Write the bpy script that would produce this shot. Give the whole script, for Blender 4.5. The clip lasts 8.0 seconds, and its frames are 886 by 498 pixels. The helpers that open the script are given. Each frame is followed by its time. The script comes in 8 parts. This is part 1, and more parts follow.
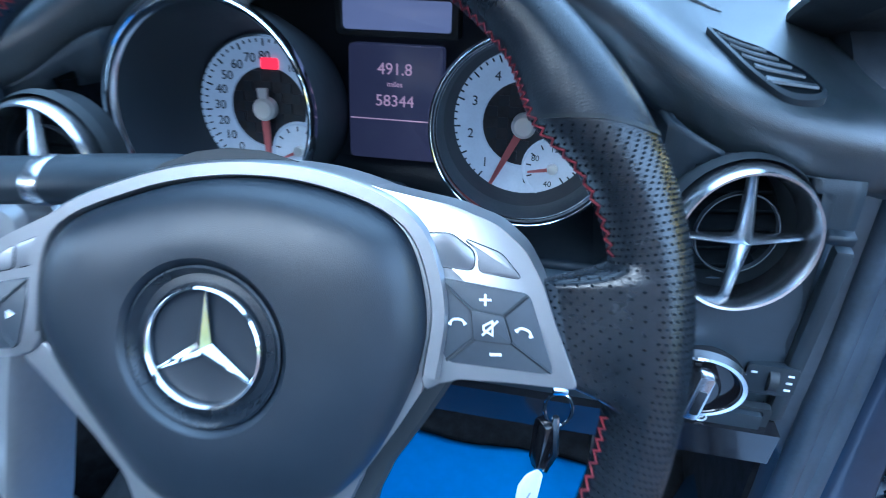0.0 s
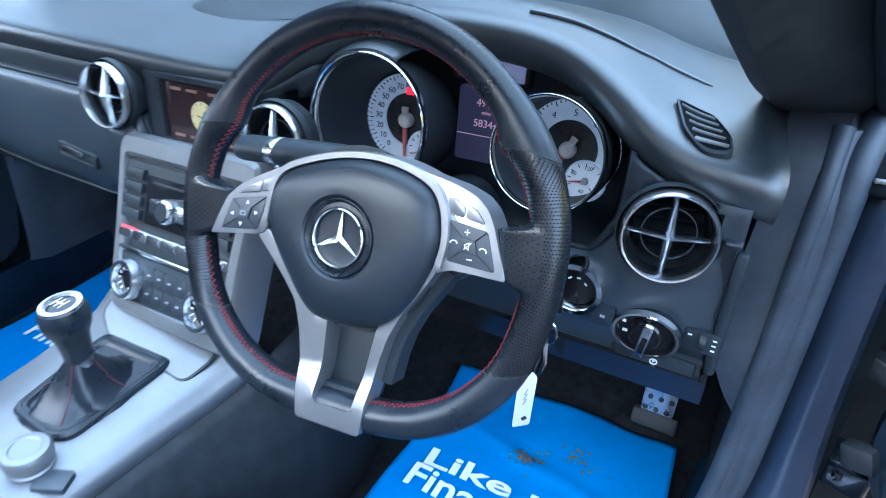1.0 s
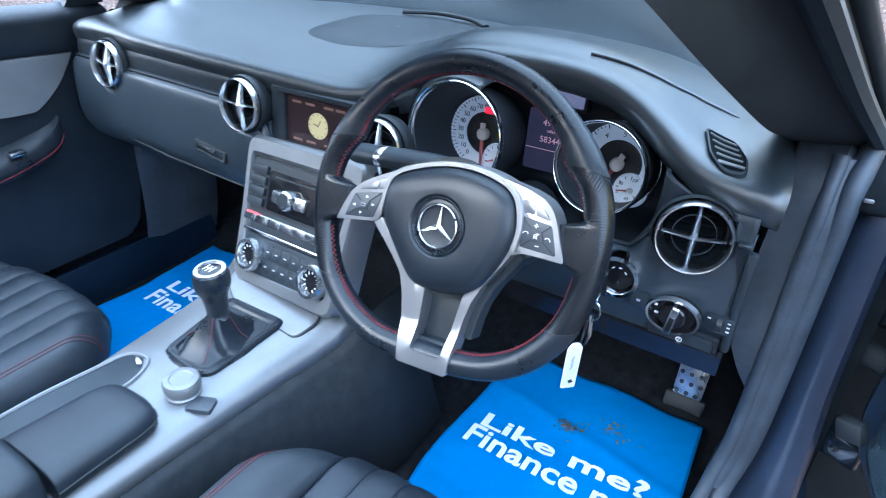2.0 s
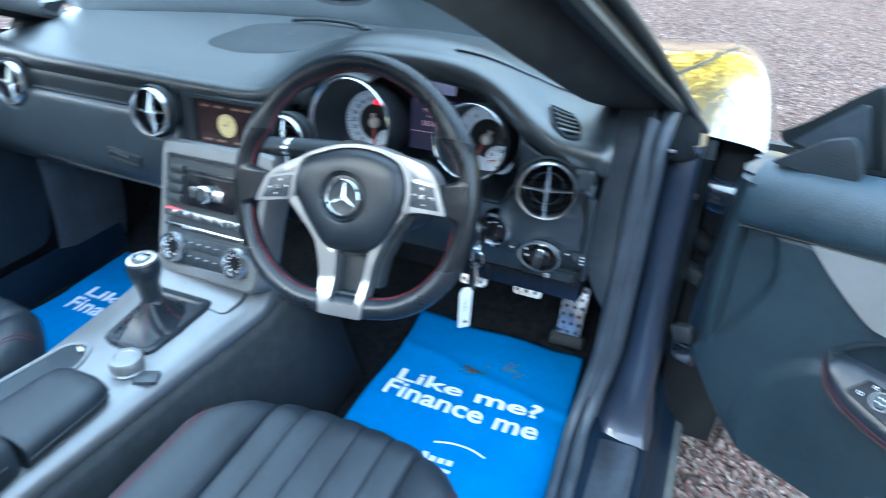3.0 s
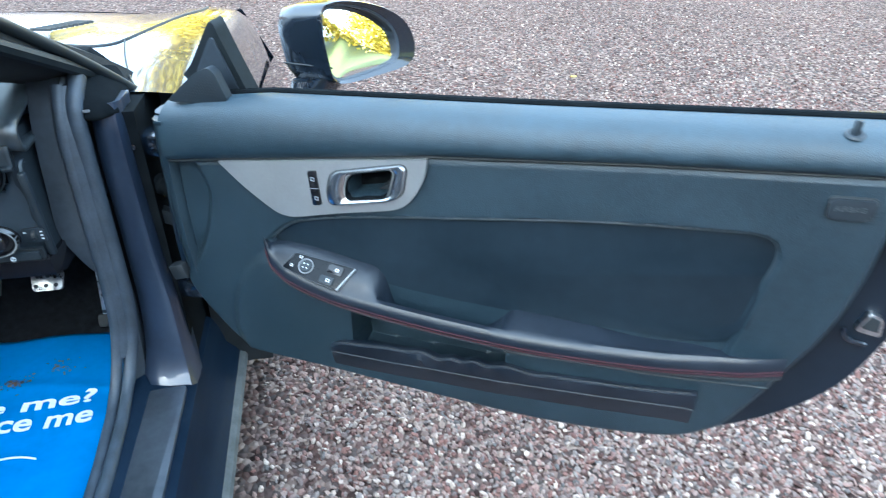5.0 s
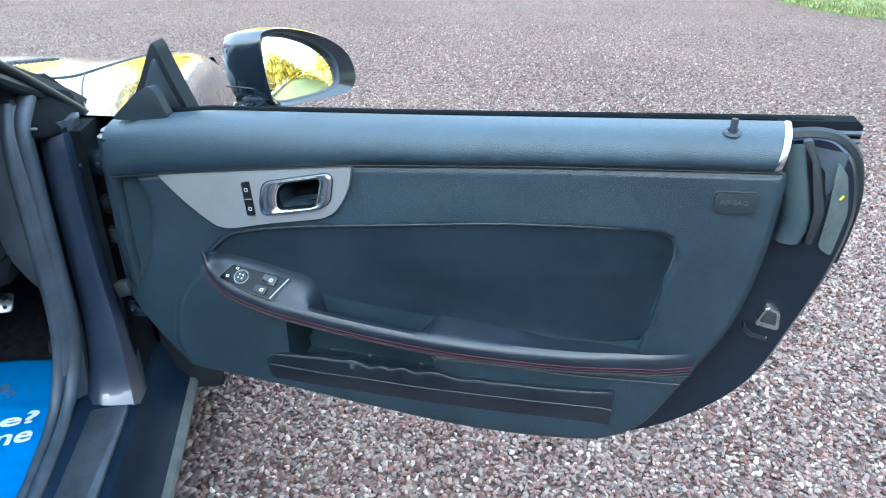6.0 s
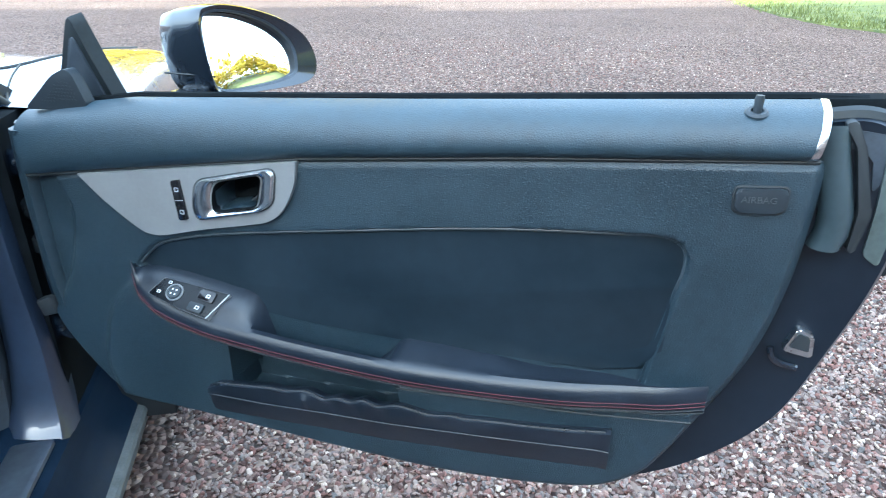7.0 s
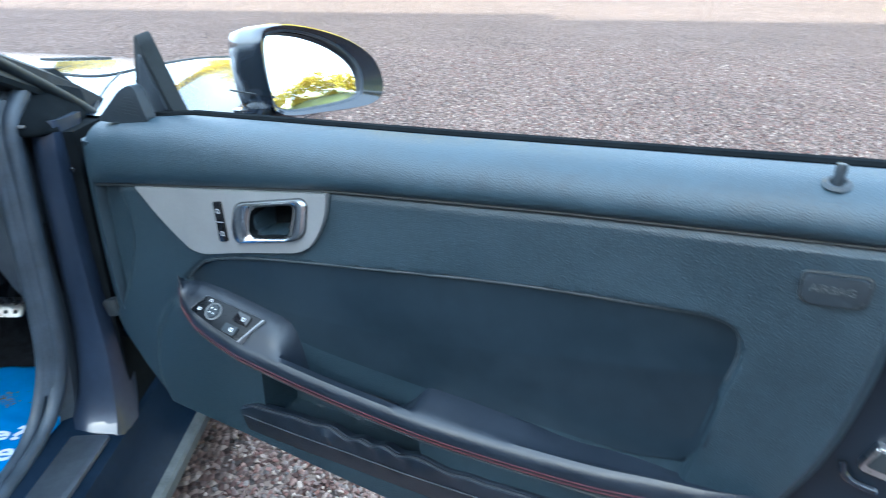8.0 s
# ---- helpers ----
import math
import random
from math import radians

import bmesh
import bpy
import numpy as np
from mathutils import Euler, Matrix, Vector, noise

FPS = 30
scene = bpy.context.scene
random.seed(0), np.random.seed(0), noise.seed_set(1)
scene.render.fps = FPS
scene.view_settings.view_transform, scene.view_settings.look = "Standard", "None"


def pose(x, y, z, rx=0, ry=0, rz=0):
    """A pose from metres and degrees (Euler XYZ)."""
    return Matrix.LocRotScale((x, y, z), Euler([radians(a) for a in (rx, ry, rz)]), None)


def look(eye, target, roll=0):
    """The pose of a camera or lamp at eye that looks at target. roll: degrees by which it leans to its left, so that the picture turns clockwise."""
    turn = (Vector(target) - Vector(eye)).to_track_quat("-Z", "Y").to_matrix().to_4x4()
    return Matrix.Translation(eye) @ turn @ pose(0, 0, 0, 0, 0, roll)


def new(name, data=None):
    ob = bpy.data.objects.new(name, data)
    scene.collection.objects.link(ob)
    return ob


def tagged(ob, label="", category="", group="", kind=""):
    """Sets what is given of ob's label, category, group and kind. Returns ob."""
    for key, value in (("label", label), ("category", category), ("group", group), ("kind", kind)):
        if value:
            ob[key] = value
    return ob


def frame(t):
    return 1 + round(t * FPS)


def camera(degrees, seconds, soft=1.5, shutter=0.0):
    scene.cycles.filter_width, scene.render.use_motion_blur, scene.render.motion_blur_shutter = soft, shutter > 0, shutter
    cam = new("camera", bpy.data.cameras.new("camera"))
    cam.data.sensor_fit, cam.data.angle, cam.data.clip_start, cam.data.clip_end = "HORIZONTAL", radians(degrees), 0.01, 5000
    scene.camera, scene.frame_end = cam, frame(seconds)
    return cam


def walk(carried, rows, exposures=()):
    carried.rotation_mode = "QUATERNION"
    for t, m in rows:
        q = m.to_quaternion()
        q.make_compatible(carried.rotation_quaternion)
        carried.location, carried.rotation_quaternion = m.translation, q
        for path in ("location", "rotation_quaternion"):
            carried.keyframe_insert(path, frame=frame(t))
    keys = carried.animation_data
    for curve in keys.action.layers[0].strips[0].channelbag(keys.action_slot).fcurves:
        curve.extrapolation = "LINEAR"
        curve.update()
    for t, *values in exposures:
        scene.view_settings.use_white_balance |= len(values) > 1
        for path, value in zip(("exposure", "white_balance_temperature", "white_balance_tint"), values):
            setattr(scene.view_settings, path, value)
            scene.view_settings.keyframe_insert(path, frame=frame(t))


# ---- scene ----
cam = camera(68.4, 8.0, soft=1.0, shutter=0.4)
PATH = [
    (0, (0.467, 0.285, 0.972), (0.139, 1.977, -0.041), 1.6),
    (0.5, (0.534, 0.188, 1.024), (-0.043, 1.81, 0.007), 1.6),
    (1, (0.628, 0.086, 1.076), (-0.155, 1.62, 0.059), 2.0),
    (1.5, (0.674, 0.02, 1.113), (-0.219, 1.49, 0.093), 2.2),
    (1.7, (0.675, -0.006, 1.128), (-0.234, 1.452, 0.106), 2.3),
    (2.8, (0.733, -0.216, 1.198), (-0.044, 1.319, 0.179), 2.0),
    (3, (0.766, -0.216, 1.198), (0.111, 1.376, 0.18), 1.7),
    (3.5, (0.854, -0.204, 1.203), (0.535, 1.478, 0.17), 0.9),
    (4, (0.943, -0.213, 1.203), (0.925, 1.495, 0.163), 0.4),
    (4.5, (1.019, -0.243, 1.2), (1.204, 1.452, 0.154), 0.2),
    (5, (1.103, -0.331, 1.196), (1.411, 1.346, 0.149), -0.0),
    (5.2, (1.118, -0.374, 1.189), (1.445, 1.301, 0.145), -0.1),
    (6.3, (1.205, -0.422, 1.121), (1.567, 1.352, 0.273), 0.4),
    (6.5, (1.216, -0.37, 1.102), (1.581, 1.404, 0.255), 0.4),
    (7, (1.251, -0.296, 1.072), (1.617, 1.48, 0.229), 0.4),
    (7.5, (1.33, -0.276, 1.075), (1.626, 1.517, 0.24), 0.4),
    (8, (1.356, -0.231, 1.091), (1.376, 1.589, 0.261), 0.7),
]
EXPOSURE = [(0.0, 3.42, 4200, 0), (1.0, 3.4, 4650, 3), (1.5, 3.46, 4800, 5), (3.0, 3.37, 4820, -4), (3.5, 3.28, 4800, -8), (4.5, 3.26, 4940, -5), (8.0, 3.13, 4930, -4)]
walk(cam, [(t, look(eye, target, roll)) for t, eye, target, roll in PATH], EXPOSURE)

# ---- world and sun ----
SUN_ELEVATION, SUN_AZIMUTH = 18.3, 205.0   # azimuth clockwise from +y; the low sun stands behind the added house
world = bpy.data.worlds.new("sky")
scene.world = world
world.use_nodes = True
wn = world.node_tree.nodes
sky = wn.new("ShaderNodeTexSky")
sky.sky_type = "NISHITA"
sky.sun_disc = False
sky.sun_elevation = radians(SUN_ELEVATION)
sky.sun_rotation = radians(SUN_AZIMUTH)
sky.dust_density = 8.0
sky.air_density = 0.8
sky.ozone_density = 0.6
wn["Background"].inputs["Strength"].default_value = 0.15
haze = wn.new("ShaderNodeMix")   # thin bright autumn haze over the whole sky
haze.data_type = "RGBA"
haze.inputs["Factor"].default_value = 0.5
haze.inputs["B"].default_value = (6.2, 6.3, 6.5, 1)
world.node_tree.links.new(sky.outputs[0], haze.inputs["A"])
world.node_tree.links.new(haze.outputs["Result"], wn["Background"].inputs["Color"])
sun_data = bpy.data.lights.new("sun", "SUN")
sun_data.energy, sun_data.angle, sun_data.color = 5.0, radians(0.6), (1.0, 0.85, 0.64)
sun = new("sun", sun_data)
sa, se = radians(SUN_AZIMUTH), radians(SUN_ELEVATION)
sun.matrix_world = look((30 * math.sin(sa) * math.cos(se), 30 * math.cos(sa) * math.cos(se), 30 * math.sin(se)), (0, 0, 0))

# ---- materials ----
def shader(name, base, rough=0.5, metal=0.0, vary=0.12, scale=40.0, grain=0.0, grain_scale=600.0, second=None, coat=0.0, rough_vary=0.08, kind="noise", spec=0.5):
    """A procedural surface: base colour varied at two scales, roughness wear and a fine relief."""
    m = bpy.data.materials.new(name)
    m.use_nodes = True
    nt = m.node_tree
    n, link = nt.nodes, nt.links.new
    b = n["Principled BSDF"]
    co = n.new("ShaderNodeTexCoord")
    big = n.new("ShaderNodeTexNoise")
    big.inputs["Scale"].default_value, big.inputs["Detail"].default_value = scale, 6.0
    fine = n.new("ShaderNodeTexNoise")
    fine.inputs["Scale"].default_value, fine.inputs["Detail"].default_value = scale * 9, 3.0
    link(co.outputs["Object"], big.inputs["Vector"])
    link(co.outputs["Object"], fine.inputs["Vector"])
    add = n.new("ShaderNodeMath")
    add.operation = "MULTIPLY_ADD"
    link(fine.outputs["Fac"], add.inputs[0])
    add.inputs[1].default_value = 0.45
    link(big.outputs["Fac"], add.inputs[2])
    ramp = n.new("ShaderNodeValToRGB")
    other = second or tuple(min(1.0, c * (1 + 2.2 * vary) + 0.02 * vary) for c in base)
    ramp.color_ramp.elements[0].position, ramp.color_ramp.elements[1].position = 0.45, 1.0
    ramp.color_ramp.elements[0].color = (*[c * (1 - vary) for c in base], 1)
    ramp.color_ramp.elements[1].color = (*other, 1)
    link(add.outputs[0], ramp.inputs["Fac"])
    link(ramp.outputs["Color"], b.inputs["Base Color"])
    rr = n.new("ShaderNodeMapRange")
    rr.inputs["From Min"].default_value, rr.inputs["From Max"].default_value = 0.4, 1.1
    rr.inputs["To Min"].default_value, rr.inputs["To Max"].default_value = max(0.02, rough - rough_vary), min(1.0, rough + rough_vary)
    link(add.outputs[0], rr.inputs["Value"])
    link(rr.outputs["Result"], b.inputs["Roughness"])
    b.inputs["Metallic"].default_value = metal
    b.inputs["Coat Weight"].default_value = coat
    b.inputs["Specular IOR Level"].default_value = spec
    b.inputs["Coat Roughness"].default_value = 0.04
    if grain:
        if kind == "leather":
            tex = n.new("ShaderNodeTexVoronoi")
            tex.feature = "DISTANCE_TO_EDGE"
            out = tex.outputs["Distance"]
        else:
            tex = n.new("ShaderNodeTexNoise")
            tex.inputs["Detail"].default_value = 4.0
            out = tex.outputs["Fac"]
        tex.inputs["Scale"].default_value = grain_scale
        link(co.outputs["Object"], tex.inputs["Vector"])
        bump = n.new("ShaderNodeBump")
        bump.inputs["Strength"].default_value, bump.inputs["Distance"].default_value = grain, 0.001
        link(out, bump.inputs["Height"])
        link(bump.outputs["Normal"], b.inputs["Normal"])
    return m


def plain(name, base, rough=0.4, metal=0.0, emit=0.0):
    m = bpy.data.materials.new(name)
    m.use_nodes = True
    b = m.node_tree.nodes["Principled BSDF"]
    b.inputs["Base Color"].default_value = (*base, 1)
    b.inputs["Roughness"].default_value, b.inputs["Metallic"].default_value = rough, metal
    if emit:
        b.inputs["Emission Color"].default_value, b.inputs["Emission Strength"].default_value = (*base, 1), emit
    return m


LEATHER = shader("black_leather", (0.011, 0.015, 0.021), 0.42, vary=0.2, scale=14, grain=0.4, grain_scale=700, kind="leather", spec=0.4)
PAD = shader("dash_pad_black", (0.0205, 0.0265, 0.032), 0.31, vary=0.15, scale=9, grain=0.28, grain_scale=1100, rough_vary=0.02, kind="leather", spec=1.0)
# dash plastic lightened and blued to hold the mat's and sky's reflection
LOWER = shader("lower_dash_blue_sheen", (0.024, 0.034, 0.046), 0.40, vary=0.15, scale=9, grain=0.2, grain_scale=1100, spec=0.6)
SOFT = shader("soft_black_plastic", (0.013, 0.0185, 0.025), 0.48, vary=0.15, scale=12, grain=0.2, grain_scale=1300, spec=0.4)
SMOOTH_LEATHER = shader("smooth_black_leather", (0.007, 0.0102, 0.0155), 0.31, vary=0.25, scale=25, grain=0.15, grain_scale=800, kind="leather", spec=0.4)
DARK = shader("matt_black_plastic", (0.009, 0.0125, 0.016), 0.6, vary=0.2, scale=20)
GLOSS_BLACK = shader("gloss_black", (0.008, 0.008, 0.010), 0.12, vary=0.1, scale=20)
CARPET = shader("black_carpet", (0.005, 0.0062, 0.0085), 0.95, vary=0.4, scale=60, grain=0.9, grain_scale=1500, spec=0.1)
SILVER = shader("brushed_silver_trim", (0.30, 0.31, 0.322), 0.38, metal=0.55, vary=0.05, scale=20, grain=0.08, grain_scale=1800)
CHROME = shader("chrome", (0.80, 0.82, 0.84), 0.10, metal=1.0, vary=0.04, scale=30, rough_vary=0.015)
SATIN = shader("satin_chrome", (0.62, 0.64, 0.67), 0.24, metal=1.0, vary=0.05, scale=30, rough_vary=0.015)
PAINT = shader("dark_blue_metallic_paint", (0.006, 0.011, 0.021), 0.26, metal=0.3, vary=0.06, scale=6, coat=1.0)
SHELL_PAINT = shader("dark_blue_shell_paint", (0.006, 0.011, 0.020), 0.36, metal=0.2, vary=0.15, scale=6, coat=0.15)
# same car paint twice: dulled dark for the sill, lightened for the lit post
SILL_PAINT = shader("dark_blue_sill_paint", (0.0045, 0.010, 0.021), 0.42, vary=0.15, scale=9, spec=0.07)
POST_PAINT_LIT = shader("dark_blue_paint_lit", (0.017, 0.026, 0.048), 0.36, metal=0.3, vary=0.15, scale=8, coat=0.5)
RUBBER = shader("black_rubber_seal", (0.026, 0.035, 0.049), 0.5, vary=0.25, scale=30)
LINING = shader("black_pillar_lining", (0.010, 0.0125, 0.0155), 0.66, vary=0.3, scale=50, grain=0.4, grain_scale=1600, spec=0.3)
RED = shader("red_thread", (0.15, 0.010, 0.016), 0.6, vary=0.2, scale=300)
POST = shader("dark_grey_moulding", (0.029, 0.035, 0.044), 0.50, vary=0.3, scale=10, grain=0.15, grain_scale=900)
RAIL_LEATHER = shader("rail_leather", (0.013, 0.027, 0.040), 0.48, vary=0.2, scale=9, grain=0.6, grain_scale=420, kind="leather", spec=0.5)
INSERT_LEATHER = shader("smooth_insert_leather", (0.0064, 0.0126, 0.0200), 0.40, vary=0.25, scale=5, grain=0.18, grain_scale=520, kind="leather", spec=0.38)
DOOR_LEATHER = shader("grained_door_leather", (0.0113, 0.0222, 0.0325), 0.44, vary=0.2, scale=7, grain=0.8, grain_scale=380, kind="leather", spec=0.5)
ARM_LEATHER = shader("armrest_leather", (0.0058, 0.0096, 0.0170), 0.36, vary=0.2, scale=16, grain=0.22, grain_scale=600, kind="leather", spec=0.5)
# near-black: plain black parts, and shade coloured into recesses
VOID = shader("black_and_recess_shade", (0.0035, 0.005, 0.0065), 0.9, vary=0.2, scale=30, spec=0.05)
PIPING = shader("shiny_black_piping", (0.030, 0.040, 0.050), 0.34, vary=0.1, scale=40)
PALE_PLASTIC = shader("blue_grey_plastic", (0.026, 0.038, 0.046), 0.34, vary=0.2, scale=12)
PRIMER = shader("grey_inner_panel", (0.050, 0.065, 0.066), 0.5, vary=0.25, scale=20)
DULL_RED = shader("dull_red_thread", (0.085, 0.018, 0.024), 0.7, vary=0.2, scale=300)
DECK_SILVER = shader("satin_deck_silver", (0.180, 0.186, 0.195), 0.42, metal=0.55, vary=0.06, scale=20, grain=0.06, grain_scale=1800)
WHEEL_SILVER = shader("satin_wheel_silver", (0.36, 0.370, 0.384), 0.32, metal=0.88, vary=0.03, scale=25, rough_vary=0.0)
BLACK_TRIM = shader("black_trim", (0.007, 0.0105, 0.0135), 0.5, vary=0.2, scale=20, spec=0.25)
GREY_KEY = shader("grey_key_plastic", (0.030, 0.036, 0.045), 0.45, vary=0.1, scale=40)
WHITE_INK = plain("white_ink", (0.75, 0.77, 0.8), 0.5)
GREY_INK = plain("grey_ink", (0.35, 0.37, 0.4), 0.5)
MAT_BLUE = shader("blue_paper_mat", (0.010, 0.142, 0.41), 0.5, vary=0.12, scale=7, grain=0.35, grain_scale=90)
MAT_PRINT = plain("white_print", (0.62, 0.70, 0.88), 0.55)
TREAD = shader("pedal_steel", (0.55, 0.57, 0.6), 0.3, metal=1.0, vary=0.1, scale=60)
GREY_SILL = shader("grey_underbody_plastic", (0.055, 0.060, 0.062), 0.7, vary=0.25, scale=30, spec=0.2)
MIRROR = plain("mirror_silver", (0.95, 0.96, 0.96), 0.005, 1.0)


def glass(name, tint=(1, 1, 1)):
    """Clear thin glass: mostly clear, with a plain mirror gloss that grows at grazing angles."""
    m = bpy.data.materials.new(name)
    m.use_nodes = True
    n, link = m.node_tree.nodes, m.node_tree.links.new
    n.remove(n["Principled BSDF"])
    clear, shine, mix, fres = n.new("ShaderNodeBsdfTransparent"), n.new("ShaderNodeBsdfGlossy"), n.new("ShaderNodeMixShader"), n.new("ShaderNodeFresnel")
    clear.inputs["Color"].default_value = (*tint, 1)
    shine.inputs["Roughness"].default_value = 0.01
    fres.inputs["IOR"].default_value = 1.45
    link(fres.outputs[0], mix.inputs[0])
    link(clear.outputs[0], mix.inputs[1])
    link(shine.outputs[0], mix.inputs[2])
    link(mix.outputs[0], n["Material Output"].inputs["Surface"])
    return m


GLASS = glass("clear_glass", (0.86, 0.9, 0.88))


# ---- mesh helpers ----
def finish(name, bm, material, smooth=True):
    bmesh.ops.recalc_face_normals(bm, faces=bm.faces[:])
    me = bpy.data.meshes.new(name)
    bm.to_mesh(me)
    bm.free()
    me.materials.append(material)
    if smooth:
        me.shade_smooth()
        me.set_sharp_from_angle(angle=radians(38))
    return me


def part(name, bm, material, parent=None, label="", smooth=True):
    ob = new(name, finish(name, bm, material, smooth))
    ob.parent = parent
    return tagged(ob, label=label)


def thing(name, label, category, base=(0, 0, 0), group="", kind=""):
    """An Empty at the base of a thing; its parts are built in world coordinates."""
    ob = new(name)
    ob.empty_display_size = 0.05
    return tagged(ob, label, category, group, kind)


def piece(name, bm, material, label, category, group="", kind="", smooth=True):
    return tagged(part(name, bm, material, None, "", smooth), label, category, group, kind)


def spline(pts, n=8, closed=False):
    """Catmull-Rom through the points, n steps a span."""
    P = [Vector(p) for p in pts]
    k = len(P)
    out = []
    for i in range(k if closed else k - 1):
        a, b, c, d = (P[(i - 1) % k], P[i], P[(i + 1) % k], P[(i + 2) % k]) if closed else (P[max(i - 1, 0)], P[i], P[i + 1], P[min(i + 2, k - 1)])
        for j in range(n):
            t = j / n
            out.append(0.5 * ((2 * b) + (c - a) * t + (2 * a - 5 * b + 4 * c - d) * t * t + (3 * b - a - 3 * c + d) * t ** 3))
    if not closed:
        out.append(P[-1].copy())
    return out


def rounded(pts, r, n=5):
    """A polygon with its corners rounded by r."""
    P = [Vector((p[0], p[1])) for p in pts]
    out = []
    for i, p in enumerate(P):
        a, b = P[i - 1] - p, P[(i + 1) % len(P)] - p
        q = min(r, a.length * 0.48, b.length * 0.48)
        s, e = p + a.normalized() * q, p + b.normalized() * q
        for j in range(n + 1):
            t = j / n
            out.append((1 - t) ** 2 * s + 2 * t * (1 - t) * p + t * t * e)
    return [(v.x, v.y) for v in out]


def loft(rings, closed=True, cap=True, bm=None):
    """Joins rings of equal length into one skin."""
    bm = bm or bmesh.new()
    vs = [[bm.verts.new(p) for p in ring] for ring in rings]
    k = len(rings[0])
    for a, b in zip(vs, vs[1:]):
        for j in range(k if closed else k - 1):
            bm.faces.new((a[j], a[(j + 1) % k], b[(j + 1) % k], b[j]))
    if cap and closed:
        bm.faces.new(vs[0][::-1])
        bm.faces.new(vs[-1])
    return bm


def smooth_loft(rings, n=5, closed=True, cap=True):
    """A loft whose rings are joined by smooth curves."""
    lines = [spline([r[j] for r in rings], n) for j in range(len(rings[0]))]
    return loft([[ln[i] for ln in lines] for i in range(len(lines[0]))], closed, cap)


def tube(path, r, seg=10, closed=False, bm=None, flat=1.0, cap=True):
    """A round bar along a path; r is a number or a list; flat squeezes it across."""
    P = [Vector(p) for p in path]
    k = len(P)
    rings = []
    up = Vector((0, 0, 1))
    last = None
    for i, p in enumerate(P):
        d = (P[(i + 1) % k] - P[i - 1]) if closed else (P[min(i + 1, k - 1)] - P[max(i - 1, 0)])
        d.normalize()
        if last is None:
            side = d.cross(up if abs(d.z) < 0.95 else Vector((0, 1, 0))).normalized()
        else:
            side = (last - d * last.dot(d)).normalized()
        last = side
        top = side.cross(d)
        rad = r[i] if isinstance(r, (list, tuple)) else r
        rings.append([p + side * rad * math.cos(2 * math.pi * j / seg) + top * rad * flat * math.sin(2 * math.pi * j / seg) for j in range(seg)])
    if closed:
        rings.append(rings[0])
    out = loft(rings, True, cap and not closed, bm)
    if closed:
        bmesh.ops.remove_doubles(out, verts=out.verts[:], dist=1e-6)
    return out


def prism(outline, d0, d1, m=Matrix(), bevel=0.0, seg=2, bm=None):
    """An outline in the frame's x and y, from d0 to d1 along its z, the d1 rim bevelled."""
    bm = bm or bmesh.new()
    lo = [bm.verts.new(m @ Vector((x, y, d0))) for x, y in outline]
    hi = [bm.verts.new(m @ Vector((x, y, d1))) for x, y in outline]
    k = len(outline)
    bm.faces.new(lo[::-1])
    top = bm.faces.new(hi)
    for i in range(k):
        bm.faces.new((lo[i], lo[(i + 1) % k], hi[(i + 1) % k], hi[i]))
    if bevel:
        bmesh.ops.bevel(bm, geom=top.edges[:], offset=bevel, segments=seg, profile=0.6, affect="EDGES", clamp_overlap=True)
    return bm


def pierced(outline, hole, d0, d1, m=Matrix()):
    """A plate with a hole: outline and hole in the frame's x and y, from d0 to d1 along its z."""
    bm = bmesh.new()
    for d in (d0, d1):
        loops = []
        for pts in (outline, hole):
            vs = [bm.verts.new(m @ Vector((x, y, d))) for x, y in pts]
            loops += [bm.edges.new((vs[i], vs[(i + 1) % len(vs)])) for i in range(len(vs))]
        bmesh.ops.triangle_fill(bm, edges=loops, use_beauty=True)
    bm.verts.ensure_lookup_table()
    k, h = len(outline), len(hole)
    for off, n in ((0, k), (k, h)):
        for i in range(n):
            a, b = off + i, off + (i + 1) % n
            bm.faces.new((bm.verts[a], bm.verts[b], bm.verts[b + k + h], bm.verts[a + k + h]))
    return bm


def ring_prism(outer, inner, d0, d1, m=Matrix(), bevel=0.0):
    """A flat frame between two outlines of equal length."""
    bm = bmesh.new()
    k = len(outer)
    b = bevel
    mid = lambda i, f: (outer[i][0] + (inner[i][0] - outer[i][0]) * f, outer[i][1] + (inner[i][1] - outer[i][1]) * f)  # noqa: E731
    loops = [[(*outer[i], d0) for i in range(k)], [(*outer[i], d1 - b) for i in range(k)], [(*mid(i, 0.18 if b else 0), d1) for i in range(k)],
             [(*mid(i, 0.82 if b else 1), d1) for i in range(k)], [(*inner[i], d1 - b) for i in range(k)], [(*inner[i], d0) for i in range(k)]]
    vs = [[bm.verts.new(m @ Vector(p)) for p in loop] for loop in loops]
    for a, c in zip(vs, vs[1:] + vs[:1]):
        for i in range(k):
            j = (i + 1) % k
            try:
                bm.faces.new((a[i], a[j], c[j], c[i]))
            except ValueError:
                pass
    bmesh.ops.remove_doubles(bm, verts=bm.verts[:], dist=1e-6)
    return bm


def lathe(profile, m=Matrix(), seg=48, bm=None):
    """Turns (radius, height) pairs round the frame's z."""
    bm = bm or bmesh.new()
    rings = []
    for r, h in profile:
        rings.append([m @ Vector((max(r, 1e-5) * math.cos(2 * math.pi * j / seg), max(r, 1e-5) * math.sin(2 * math.pi * j / seg), h)) for j in range(seg)])
    loft(rings, True, False, bm)
    bmesh.ops.remove_doubles(bm, verts=bm.verts[:], dist=2e-5)
    return bm


